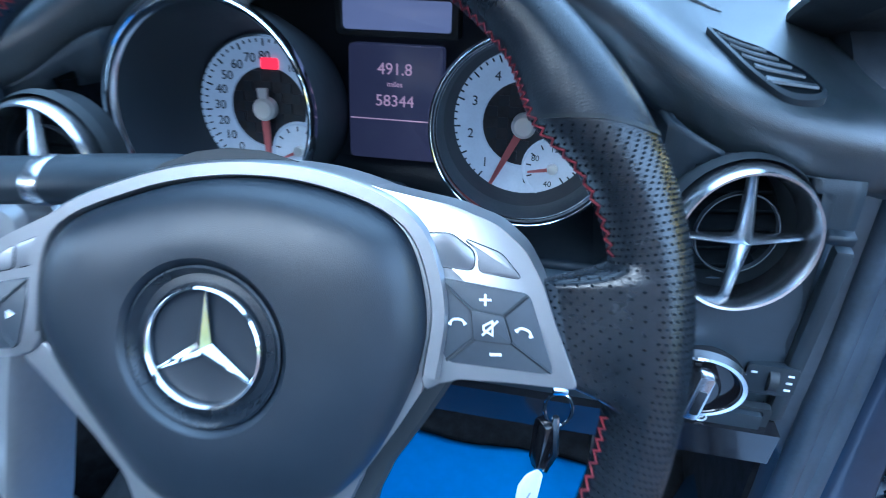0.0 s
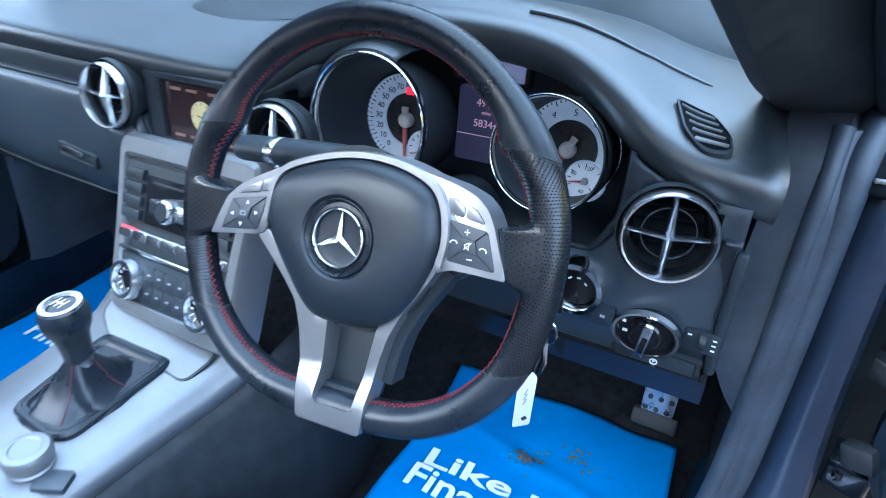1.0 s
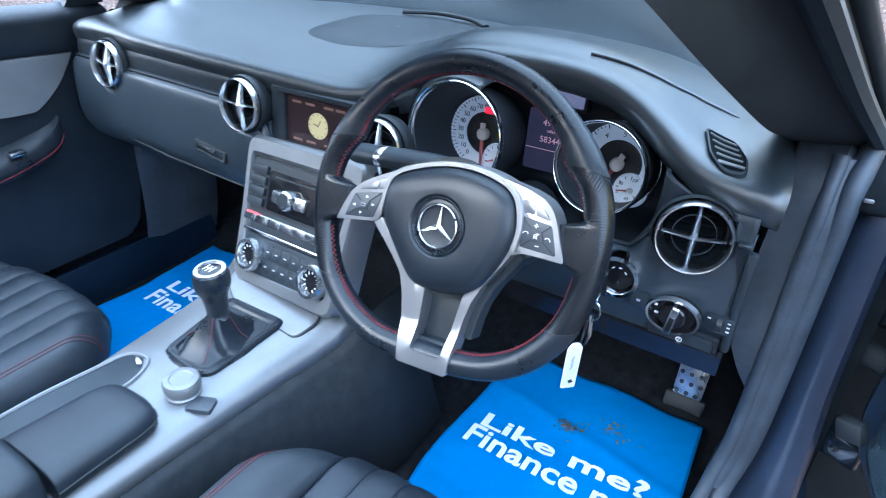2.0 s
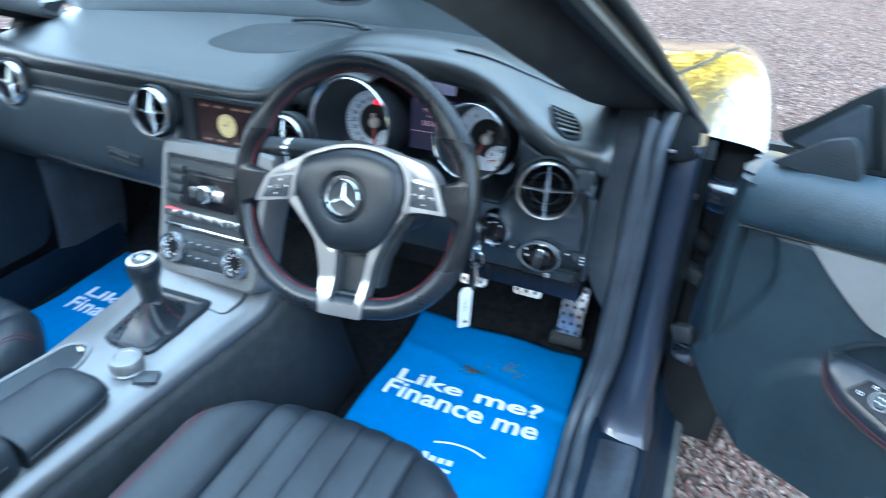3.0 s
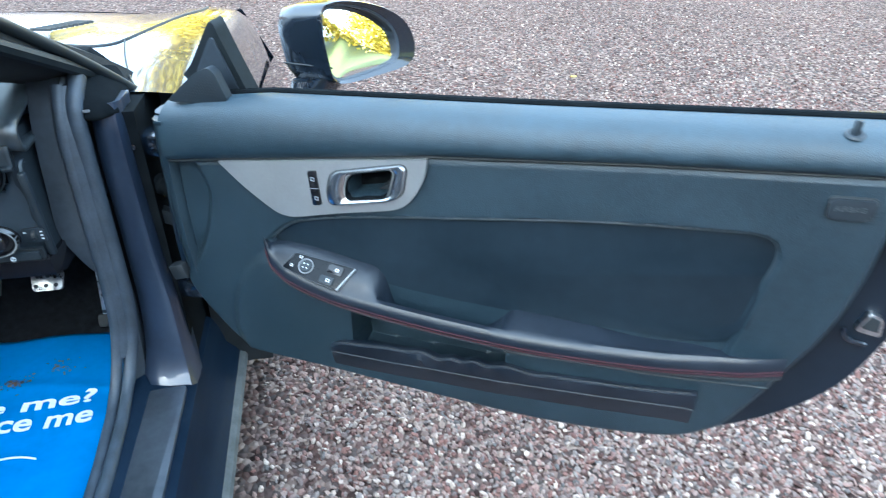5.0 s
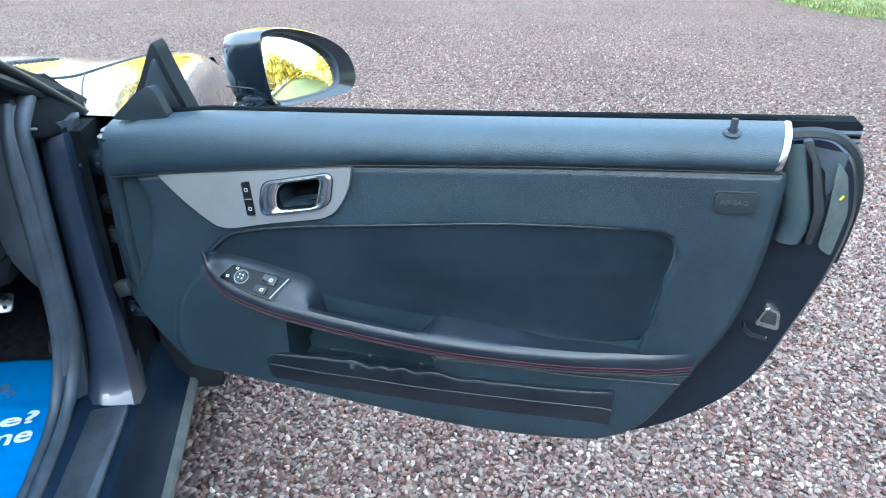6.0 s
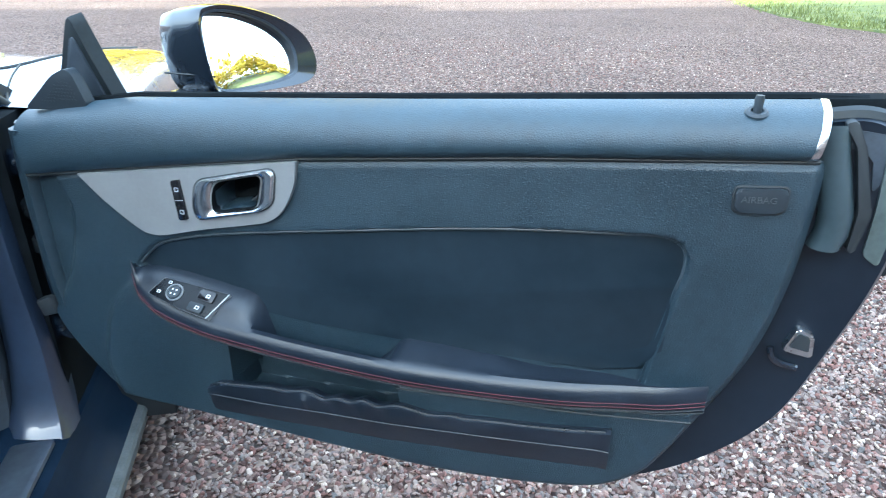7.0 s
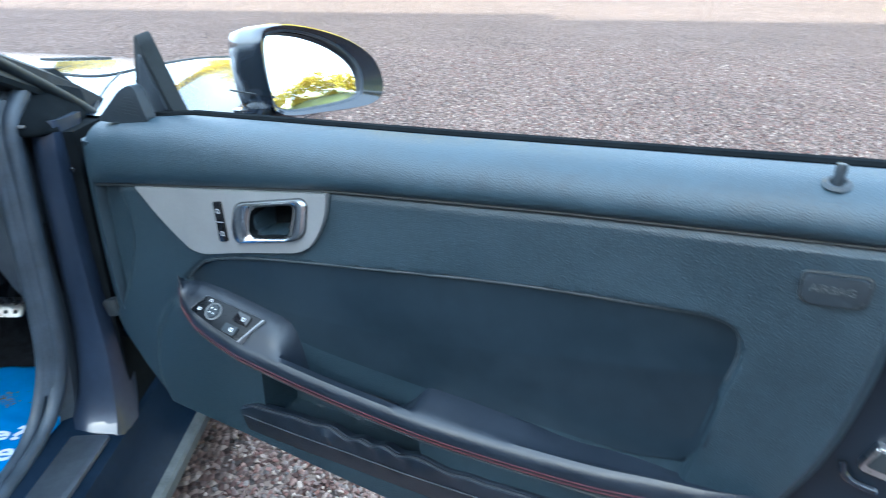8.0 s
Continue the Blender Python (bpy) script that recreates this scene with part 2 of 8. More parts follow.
def box(size, m=Matrix(), bevel=0.0, seg=2, bm=None):
    own = bmesh.new()
    bmesh.ops.create_cube(own, size=1.0, matrix=m @ Matrix.Diagonal((*size, 1)))
    if bevel:
        bmesh.ops.bevel(own, geom=own.edges[:], offset=bevel, segments=seg, profile=0.5, affect="EDGES", clamp_overlap=True)
    if bm is None:
        return own
    me = bpy.data.meshes.new("tmp")
    own.to_mesh(me)
    own.free()
    bm.from_mesh(me)
    bpy.data.meshes.remove(me)
    return bm


def frame_of(origin, x, y):
    """A frame from an origin and two directions."""
    x = Vector(x).normalized()
    z = x.cross(Vector(y)).normalized()
    y = z.cross(x)
    return Matrix(((x.x, y.x, z.x, origin[0]), (x.y, y.y, z.y, origin[1]), (x.z, y.z, z.z, origin[2]), (0, 0, 0, 1)))


def words(name, text, size, m, material, parent=None, depth=0.0006, align="LEFT", squash=1.0, bold=0.0):
    """Raised lettering in the built-in font, turned into a mesh."""
    cu = bpy.data.curves.new(name, "FONT")
    cu.body, cu.size, cu.extrude, cu.align_x = text, size, depth, align
    cu.resolution_u = 3
    cu.offset = bold
    tmp = bpy.data.objects.new(name, cu)
    scene.collection.objects.link(tmp)
    bpy.context.view_layer.update()
    me = bpy.data.meshes.new_from_object(tmp)
    bpy.data.objects.remove(tmp)
    me.transform(m @ Matrix.Diagonal((squash, 1, 1, 1)))
    me.materials.clear()
    me.materials.append(material)
    ob = new(name, me)
    ob.parent = parent
    return ob


def surface(fn, nu, nv, bm=None):
    """A sheet of nu x nv cells from fn(u, v), u and v from 0 to 1."""
    return loft([[fn(i / nu, j / nv) for j in range(nv + 1)] for i in range(nu + 1)], closed=False, cap=False, bm=bm)


def thick(ob, depth, offset=-1.0):
    mod = ob.modifiers.new("thickness", "SOLIDIFY")
    mod.thickness, mod.offset = depth, offset
    return ob


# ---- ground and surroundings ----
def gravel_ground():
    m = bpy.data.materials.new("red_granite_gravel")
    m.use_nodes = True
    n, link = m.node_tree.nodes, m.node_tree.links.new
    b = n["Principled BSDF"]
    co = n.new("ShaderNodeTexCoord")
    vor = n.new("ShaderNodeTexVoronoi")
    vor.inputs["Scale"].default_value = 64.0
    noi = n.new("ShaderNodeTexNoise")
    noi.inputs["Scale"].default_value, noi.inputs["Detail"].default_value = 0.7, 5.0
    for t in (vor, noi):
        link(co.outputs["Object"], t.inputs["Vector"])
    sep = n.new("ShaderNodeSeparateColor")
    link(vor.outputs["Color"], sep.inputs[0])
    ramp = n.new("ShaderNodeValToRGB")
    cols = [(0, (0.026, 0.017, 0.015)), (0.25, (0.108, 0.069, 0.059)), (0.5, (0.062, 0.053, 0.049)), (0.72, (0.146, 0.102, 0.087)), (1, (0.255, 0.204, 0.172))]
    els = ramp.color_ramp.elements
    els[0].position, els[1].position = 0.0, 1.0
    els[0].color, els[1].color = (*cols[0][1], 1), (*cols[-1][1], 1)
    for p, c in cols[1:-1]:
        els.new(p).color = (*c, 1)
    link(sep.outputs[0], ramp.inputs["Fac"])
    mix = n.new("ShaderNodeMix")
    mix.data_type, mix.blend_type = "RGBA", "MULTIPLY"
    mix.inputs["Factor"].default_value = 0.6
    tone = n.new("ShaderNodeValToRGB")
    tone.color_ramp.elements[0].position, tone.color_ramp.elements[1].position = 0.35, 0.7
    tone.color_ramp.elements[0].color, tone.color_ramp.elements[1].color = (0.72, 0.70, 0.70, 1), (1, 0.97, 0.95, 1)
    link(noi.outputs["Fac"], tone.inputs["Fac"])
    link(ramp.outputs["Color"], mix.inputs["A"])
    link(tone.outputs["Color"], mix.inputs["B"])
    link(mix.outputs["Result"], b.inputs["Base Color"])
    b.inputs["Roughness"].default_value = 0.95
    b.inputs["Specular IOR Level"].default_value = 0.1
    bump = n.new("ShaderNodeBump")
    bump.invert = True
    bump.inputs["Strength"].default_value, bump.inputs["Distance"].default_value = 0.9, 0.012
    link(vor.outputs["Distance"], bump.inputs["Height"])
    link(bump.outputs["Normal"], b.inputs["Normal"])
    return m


def pebble_stone():
    m = bpy.data.materials.new("granite_pebbles")
    m.use_nodes = True
    n, link = m.node_tree.nodes, m.node_tree.links.new
    b = n["Principled BSDF"]
    geo = n.new("ShaderNodeNewGeometry")
    ramp = n.new("ShaderNodeValToRGB")
    cols = [(0, (0.048, 0.030, 0.027)), (0.2, (0.175, 0.095, 0.080)), (0.38, (0.100, 0.094, 0.091)), (0.55, (0.225, 0.146, 0.123)), (0.72, (0.170, 0.146, 0.135)), (0.87, (0.255, 0.194, 0.164)), (1, (0.40, 0.335, 0.28))]
    els = ramp.color_ramp.elements
    els[0].color, els[1].color = (*cols[0][1], 1), (*cols[-1][1], 1)
    for p, c in cols[1:-1]:
        els.new(p).color = (*c, 1)
    link(geo.outputs["Random Per Island"], ramp.inputs["Fac"])
    noi = n.new("ShaderNodeTexNoise")
    noi.inputs["Scale"].default_value, noi.inputs["Detail"].default_value = 350.0, 4.0
    co = n.new("ShaderNodeTexCoord")
    link(co.outputs["Object"], noi.inputs["Vector"])
    mix = n.new("ShaderNodeMix")
    mix.data_type, mix.blend_type = "RGBA", "OVERLAY"
    mix.inputs["Factor"].default_value = 0.5
    link(ramp.outputs["Color"], mix.inputs["A"])
    link(noi.outputs["Fac"], mix.inputs["B"])
    link(mix.outputs["Result"], b.inputs["Base Color"])
    b.inputs["Roughness"].default_value = 0.85
    b.inputs["Specular IOR Level"].default_value = 0.15
    return m


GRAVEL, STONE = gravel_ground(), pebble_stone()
GRASS_MAT = shader("lawn_grass", (0.058, 0.088, 0.020), 0.8, vary=0.35, scale=3, grain=0.6, grain_scale=60, second=(0.135, 0.15, 0.035))
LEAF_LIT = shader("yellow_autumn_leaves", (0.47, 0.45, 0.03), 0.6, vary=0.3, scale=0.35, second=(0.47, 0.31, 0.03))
BARK = shader("tree_bark", (0.09, 0.07, 0.055), 0.9, vary=0.4, scale=8, grain=0.8, grain_scale=60)
WALL = shader("sandstone_house_wall", (0.30, 0.22, 0.18), 0.9, vary=0.25, scale=2, grain=0.6, grain_scale=40)
SLATE = shader("slate_roof", (0.06, 0.06, 0.065), 0.7, vary=0.3, scale=3)

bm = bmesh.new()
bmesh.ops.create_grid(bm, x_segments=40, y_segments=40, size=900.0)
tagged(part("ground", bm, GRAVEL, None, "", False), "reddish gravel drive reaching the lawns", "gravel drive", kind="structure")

# loose stones round the open door, one mesh
rng = np.random.default_rng(5)
ico = bmesh.new()
bmesh.ops.create_icosphere(ico, subdivisions=1, radius=1.0)
ICO_V = np.array([v.co[:] for v in ico.verts])
ICO_F = np.array([[v.index for v in f.verts] for f in ico.faces])
ico.free()


def stones(name, count, place, size, label):
    n = count
    xy = place(n)
    s = rng.uniform(*size, n)
    ang = rng.uniform(0, 2 * np.pi, n)
    tilt = rng.normal(0, 0.35, (n, 2))
    dims = np.stack([s * rng.uniform(0.8, 1.45, n), s * rng.uniform(0.7, 1.1, n), s * rng.uniform(0.5, 0.85, n)], 1)
    v = ICO_V[None] * (1 + rng.uniform(-0.22, 0.16, (n, 12, 1)))
    v = v * dims[:, None, :]
    v[..., 2] += v[..., 0] * tilt[:, None, 0] + v[..., 1] * tilt[:, None, 1]
    c, d = np.cos(ang)[:, None], np.sin(ang)[:, None]
    out = np.empty_like(v)
    out[..., 0] = v[..., 0] * c - v[..., 1] * d + xy[:, None, 0]
    out[..., 1] = v[..., 0] * d + v[..., 1] * c + xy[:, None, 1]
    out[..., 2] = v[..., 2] + (s * rng.uniform(-0.1, 0.75, n))[:, None]
    faces = (ICO_F[None] + 12 * np.arange(n)[:, None, None]).reshape(-1, 3)
    me = bpy.data.meshes.new(name)
    me.from_pydata(out.reshape(-1, 3).tolist(), [], faces.tolist())
    me.materials.append(STONE)
    return tagged(new(name, me), label, "gravel", kind="stuff")


stones("gravel", 82000, lambda n: np.stack([0.84 + 2.9 * rng.random(n) ** 1.25 + np.abs(rng.normal(0, 0.25, n)), rng.uniform(-0.7, 2.1, n) + rng.normal(0, 0.30, n)], 1), (0.0043, 0.0080), "pink and grey granite gravel beside the sill")
def beyond(n):
    ahead = np.stack([rng.normal(2.9, 1.9, n), 2.1 + 6.0 * rng.random(n) ** 2.4 + rng.normal(0, 0.15, n)], 1)
    aside = np.stack([3.3 + 6.5 * rng.random(n) ** 2.0 + rng.normal(0, 0.3, n), rng.normal(0.9, 1.6, n)], 1)
    return np.where(rng.random(n)[:, None] < 0.55, ahead, aside)


stones("gravel_beyond", 44000, beyond, (0.0055, 0.0095), "pink and grey granite gravel of the drive")

# lawn past the drive: a raised sheet with a wavering edge
edge = spline([(60, 60, 0), (26, 30, 0), (13, 16.5, 0), (10.3, 12.6, 0), (9.1, 9.0, 0), (9.6, 6.8, 0), (11.0, 4.0, 0), (14.0, 0.0, 0), (17, -4, 0), (22, -14, 0), (44, -60, 0)], 14)
edge = [p + Vector((0.12 * noise.noise(p * 2.3), 0.12 * noise.noise(p * 2.9 + Vector((7, 0, 0))), 0)) for p in edge]
rings = []
for p in edge:
    hill = max(0.0, min(1.0, (-p.y - 0.5) / 8.0))   # the lawn climbs a bank behind the car
    hill = hill * hill * (3 - 2 * hill)
    rings.append([Vector((p.x + dx, p.y - 0.2 * dx, z)) for dx, z in ((0.0, -0.02), (0.02, 0.03), (1.5, 0.06), (6, 0.14 + 0.3 * hill), (16, 0.4 + 2.0 * hill), (30, 0.8 + 5.3 * hill), (60, 1.5 + 6.5 * hill), (160, 3.0 + 6.0 * hill))])
tagged(part("lawn", loft(rings, False, False), GRASS_MAT), "sunlit green lawn along the drive", "lawn", kind="structure")


def blades(n):
    """Short grass tufts along the near edge of the lawn."""
    vs, fs = [], []
    rnd = random.Random(3)
    near = [p for p in edge if p.y > 4 and p.y < 20]
    for _ in range(n):
        p = rnd.choice(near)
        x, y = p.x + abs(rnd.gauss(0, 1.6)) - 0.05, p.y + rnd.uniform(-0.6, 0.6)
        h, a, w = rnd.uniform(0.03, 0.09), rnd.uniform(0, 6.28), rnd.uniform(0.006, 0.014)
        k = len(vs)
        vs += [(x - w * math.cos(a), y - w * math.sin(a), 0.03), (x + w * math.cos(a), y + w * math.sin(a), 0.03), (x + rnd.gauss(0, 0.03), y + rnd.gauss(0, 0.03), 0.04 + h)]
        fs.append((k, k + 1, k + 2))
    me = bpy.data.meshes.new("grass_tufts")
    me.from_pydata(vs, [], fs)
    me.materials.append(GRASS_MAT)
    return tagged(new("grass_tufts", me), "ragged green grass at the lawn's edge", "grass", kind="stuff")


blades(9000)


def leaf_mesh(centres, per, spread, size, seed):
    r = np.random.default_rng(seed)
    c = np.repeat(np.array(centres), per, axis=0)
    p = c + r.normal(0, 1, c.shape) * spread
    k = len(p)
    a, b = r.normal(0, 1, (k, 3)), r.normal(0, 1, (k, 3))
    a /= np.linalg.norm(a, axis=1)[:, None]
    b -= a * (a * b).sum(1)[:, None]
    b /= np.linalg.norm(b, axis=1)[:, None]
    s = r.uniform(0.6, 1.3, (k, 1)) * size
    v = np.stack([p - a * s, p + b * s * 0.55, p + a * s, p - b * s * 0.55], 1).reshape(-1, 3)
    f = np.arange(4 * k).reshape(-1, 4)
    me = bpy.data.meshes.new("leaves")
    me.from_pydata(v.tolist(), [], f.tolist())
    me.materials.append(LEAF_LIT)
    return me


def tree(x, y, h, seed):
    r = random.Random(seed)
    t = thing("tree", "tall tree in yellow autumn leaf beside the lawn", "tree", group="autumn trees")
    lean = Vector((r.uniform(-0.05, 0.05), r.uniform(-0.05, 0.05), 1))
    trunk = [Vector((x, y, 0)) + lean * (h * 0.75 * i / 6) + Vector((r.gauss(0, 0.06), r.gauss(0, 0.06), 0)) for i in range(7)]
    bm = tube(trunk, [0.032 * h * (1 - 0.13 * i) for i in range(7)], 8)
    centres = []
    for i in range(17):
        k = r.uniform(0.14, 1.0)
        base = trunk[min(6, int(k * 6))]
        a = r.uniform(0, 6.28)
        reach = h * r.uniform(0.12, 0.30) * (1.25 - 0.6 * k)
        tip = base + Vector((math.cos(a) * reach, math.sin(a) * reach, h * r.uniform(0.05, 0.22)))
        tube([base, (base + tip) / 2 + Vector((0, 0, 0.02 * h)), tip], [0.011 * h, 0.007 * h, 0.003 * h], 6, bm=bm)
        for q in (0.55, 0.8, 1.0, 1.1):
            c = base.lerp(tip, q)
            centres.append((c.x + r.gauss(0, 0.04 * h), c.y + r.gauss(0, 0.04 * h), c.z + r.gauss(0, 0.04 * h)))
    part("trunk", bm, BARK, t)
    crown = new("crown", leaf_mesh(centres, 150, 0.058 * h, 0.019 * h, seed))
    crown.parent = t
    return t


k = 0
for a, dist, h in [(-33, 52, 6), (-28, 52, 6.5), (-24, 51, 6), (-20, 52, 6), (-16, 50, 6.5), (-9.5, 42, 10), (-5, 37, 14), (-1, 34, 13), (4, 33, 14), (9, 30, 15), (14, 33, 16), (20, 31, 15), (27, 34, 15), (35, 36, 14), (44, 36, 15), (53, 33, 15), (93, 31, 22), (97, 34, 17), (103, 36, 8)]:
    k += 1
    tree(1.2 + dist * math.cos(radians(a)), 0.8 + dist * math.sin(radians(a)), h, 40 + k)

# yellow wood beyond the lawn, one mass of foliage
rw = random.Random(77)
centres = []
for i in range(150):
    a = radians(-80 + 95 * i / 149)
    d = 47 + rw.uniform(-2, 5)
    for q in range(3):
        centres.append((1.2 + d * math.cos(a) + rw.gauss(0, 0.6), 0.8 + d * math.sin(a) + rw.gauss(0, 0.6), 0.8 + 5.2 * max(0.0, min(1.0, (80 - 95 * i / 149 - 12) / 7.0)) + rw.uniform(0.2, 3.4 + 0.6 * math.sin(i * 0.31))))
tagged(new("wood", leaf_mesh(centres, 42, 0.75, 0.36, 91)), "far band of yellow autumn woodland", "wood", kind="stuff")

# an unseen house, added behind so that its shade covers the drive
house = thing("house", "unseen sandstone house with a slate roof, added for shade", "house")
part("wall", box((22, 9, 6.4), pose(-20.7, -15.5, 3.2)), WALL, house, smooth=False)
part("wall", box((21.7, 9, 5.6), pose(1.15, -15.5, 2.8)), WALL, house, "lower wing of the unseen house, added for its shadow edge", smooth=False)
for x0, x1, ze, zr in ((-32.0, -9.7, 6.3, 10.4), (-9.696, 12.4, 5.5, 10.0)):
    prof = [(-5.2, ze), (0, zr - 0.1), (5.2, ze), (5.2, ze + 0.15), (0, zr + 0.1), (-5.2, ze + 0.15)]
    part("roof", loft([[Vector((x0, -15.5 + a, b)) for a, b in prof], [Vector((x1, -15.5 + a, b)) for a, b in prof]]), SLATE, house, "slate roof", smooth=False)
for wx in (-17, -13, -7, -3, 2, 7):
    for wz in (1.6, 4.6):
        w = part("window", ring_prism([(-0.6, -0.75), (0.6, -0.75), (0.6, 0.75), (-0.6, 0.75)], [(-0.5, -0.65), (0.5, -0.65), (0.5, 0.65), (-0.5, 0.65)], 0, 0.06, frame_of((wx, -11.0, wz), (-1, 0, 0), (0, 0, 1))), plain("white_frame_paint", (0.7, 0.7, 0.68), 0.5), house, smooth=False)
        part("pane", box((1.0, 0.02, 1.3), pose(wx, -10.985, wz)), GLOSS_BLACK, w, smooth=False)

# a fallen yellow leaf on the drive
bm = prism([(0.03, 0), (0.015, 0.012), (-0.01, 0.013), (-0.028, 0), (-0.01, -0.013), (0.015, -0.012)], 0, 0.003, pose(2.587, 3.374, 0.02, 10, 8, 30))
piece("fallen_leaf", bm, LEAF_LIT, "small yellow leaf lying on the gravel", "leaf")

# ---- car body ----
car = thing("car", "dark blue roadster with its roof down", "car")

# floor pan and firewall
floor_fn = lambda u, v: Vector((-0.70 + 1.40 * u, -1.0 + 2.25 * v, 0.228 + (0.0 if v < 0.78 else 0.75 * (2.25 * (v - 0.78)) ** 2 + 2.4 * max(0, v - 0.90))))  # noqa: E731
thick(part("floor_pan", surface(floor_fn, 12, 40), CARPET, car, "black carpeted footwell floor"), 0.01, 0.0)
part("firewall", box((1.4, 0.05, 0.5), pose(0, 1.20, 0.56, -12)), CARPET, car)
part("rear_bulkhead", box((1.5, 0.08, 0.6), pose(0, -1.0, 0.5, 12), 0.02), LINING, car)
for side in (-1, 1):
    part("footwell_side", box((0.03, 1.0, 0.45), pose(0.745 * side if side < 0 else 0.695, 1.02 if side < 0 else 1.27, 0.45)), CARPET, car)

part("floor_edge", box((0.12, 0.75, 0.12), pose(-0.735, 1.09, 0.20)), CARPET, car)
part("floor_edge", box((0.05, 0.75, 0.50), pose(-0.785, 1.09, 0.45)), CARPET, car)

# sill on the open side: section swept along y
sec = [(0.66, 0.24), (0.672, 0.30), (0.690, 0.322), (0.706, 0.318), (0.716, 0.309), (0.786, 0.303), (0.80, 0.297), (0.812, 0.27), (0.822, 0.225), (0.84, 0.205), (0.85, 0.19), (0.846, 0.165), (0.80, 0.15), (0.66, 0.15)]
for side in (1, -1):
    rings = []
    for y in (0.915, 0.735, 0.5, 0.0, -0.5, -0.95):
        rings.append([Vector((side * x, y, z)) for x, z in sec])
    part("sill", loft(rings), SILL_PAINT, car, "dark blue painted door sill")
plate_m = frame_of((0.751, 0.24, 0.3075), (0, 1, 0), (-1, 0, -0.06))
plate = part("sill_plate", prism(rounded([(-0.75, -0.034), (0.44, -0.034), (0.44, 0.036), (-0.75, 0.036)], 0.008), -0.004, 0.0035, plate_m, 0.0015), shader("brushed_steel_plate", (0.23, 0.26, 0.31), 0.36, metal=0.95, vary=0.2, scale=8, grain=0.1, grain_scale=900), car, "scuffed brushed steel sill plate")
part("sill_seal", tube(spline([(0.694, -0.9, 0.322), (0.694, 0.3, 0.322), (0.69, 0.56, 0.323), (0.686, 0.66, 0.335), (0.694, 0.708, 0.385), (0.706, 0.726, 0.47), (0.709, 0.732, 0.60), (0.710, 0.738, 0.74), (0.711, 0.748, 0.84), (0.716, 0.785, 0.888)], 6), [0.011 + 0.003 * min(1.0, max(0.0, (i - 18) / 8)) for i in range(55)], 10), RUBBER, car, "black rubber door seal")
part("inner_seal", tube(spline([(0.672, -0.9, 0.312), (0.672, 0.3, 0.312), (0.667, 0.56, 0.315), (0.664, 0.65, 0.33), (0.672, 0.695, 0.385), (0.683, 0.714, 0.47), (0.687, 0.722, 0.62), (0.688, 0.732, 0.80), (0.690, 0.765, 0.88)], 6), 0.0105, 10), RUBBER, car, "ribbed black inner door seal")
rings = []
for a, b in zip(spline([(0.674, 0.690, 0.385), (0.683, 0.707, 0.47), (0.687, 0.714, 0.62), (0.688, 0.724, 0.80), (0.690, 0.756, 0.88)], 5), spline([(0.696, 0.702, 0.385), (0.707, 0.717, 0.47), (0.710, 0.723, 0.62), (0.711, 0.735, 0.80), (0.715, 0.772, 0.88)], 5)):
    back = Vector((0, 0.02, 0))
    rings.append([a, a.lerp(b, 0.35) - back * 0.15, a.lerp(b, 0.7) - back * 0.12, b, b + back, a + back])
part("seal_web", loft(rings), RUBBER, car, "flat web of the black door seal")
part("sill_skirt", loft([[Vector((x, y, z)) for x, z in ((0.835, 0.20), (0.860, 0.187), (0.864, 0.178), (0.850, 0.13), (0.83, 0.125))] for y in (0.95, 0.5, 0, -0.95)]), GREY_SILL, car, "grey plastic sill skirt")

# front door pillar (jamb): painted post with its foot flowing into the sill
rings = []
for z, x0, x1, y0 in [(0.295, 0.70, 0.800, 0.685), (0.33, 0.704, 0.793, 0.712), (0.38, 0.712, 0.787, 0.731), (0.46, 0.718, 0.784, 0.742), (0.58, 0.720, 0.777, 0.747), (0.72, 0.721, 0.774, 0.750), (0.80, 0.723, 0.773, 0.754), (0.848, 0.726, 0.772, 0.765)]:
    rings.append([Vector((x0, y0 + 0.012, z)), Vector((x0 + 0.012, y0, z)), Vector(((x0 + x1) / 2, y0 - 0.004, z)), Vector((x1 - 0.008, y0, z)), Vector((x1, y0 + 0.012, z)), Vector((x1 + 0.002, y0 + 0.065, z)), Vector((x0, y0 + 0.065, z))])
part("door_pillar", smooth_loft(rings, 6), POST_PAINT_LIT, car, "dark blue painted hinge post")
# inner cover between dashboard end and post
rings = []
for z, x0, x1, y in [(0.27, 0.680, 0.692, 0.70), (0.36, 0.682, 0.696, 0.72), (0.46, 0.686, 0.70, 0.728), (0.53, 0.680, 0.70, 0.730), (0.58, 0.650, 0.698, 0.732), (0.64, 0.628, 0.697, 0.732), (0.72, 0.632, 0.699, 0.734), (0.82, 0.638, 0.70, 0.742), (0.87, 0.638, 0.70, 0.765), (0.91, 0.63, 0.70, 0.81)]:
    rings.append([Vector((x0, y + 0.03, z)), Vector((x0 + 0.006, y - 0.004, z)), Vector((x1 - 0.006, y - 0.012, z)), Vector((x1 + 0.010, y + 0.01, z)), Vector((x1, y + (0.2 if z < 0.8 else 0.05), z)), Vector((x0, y + (0.2 if z < 0.8 else 0.05), z))])
part("pillar_cover", smooth_loft(rings, 5), POST, car, "black plastic footwell side cover")
part("pillar_cover", smooth_loft([[Vector((-p.x, p.y + 0.03, p.z)) for p in r] for r in rings], 5), POST, car, "black plastic footwell side cover")
rings = []
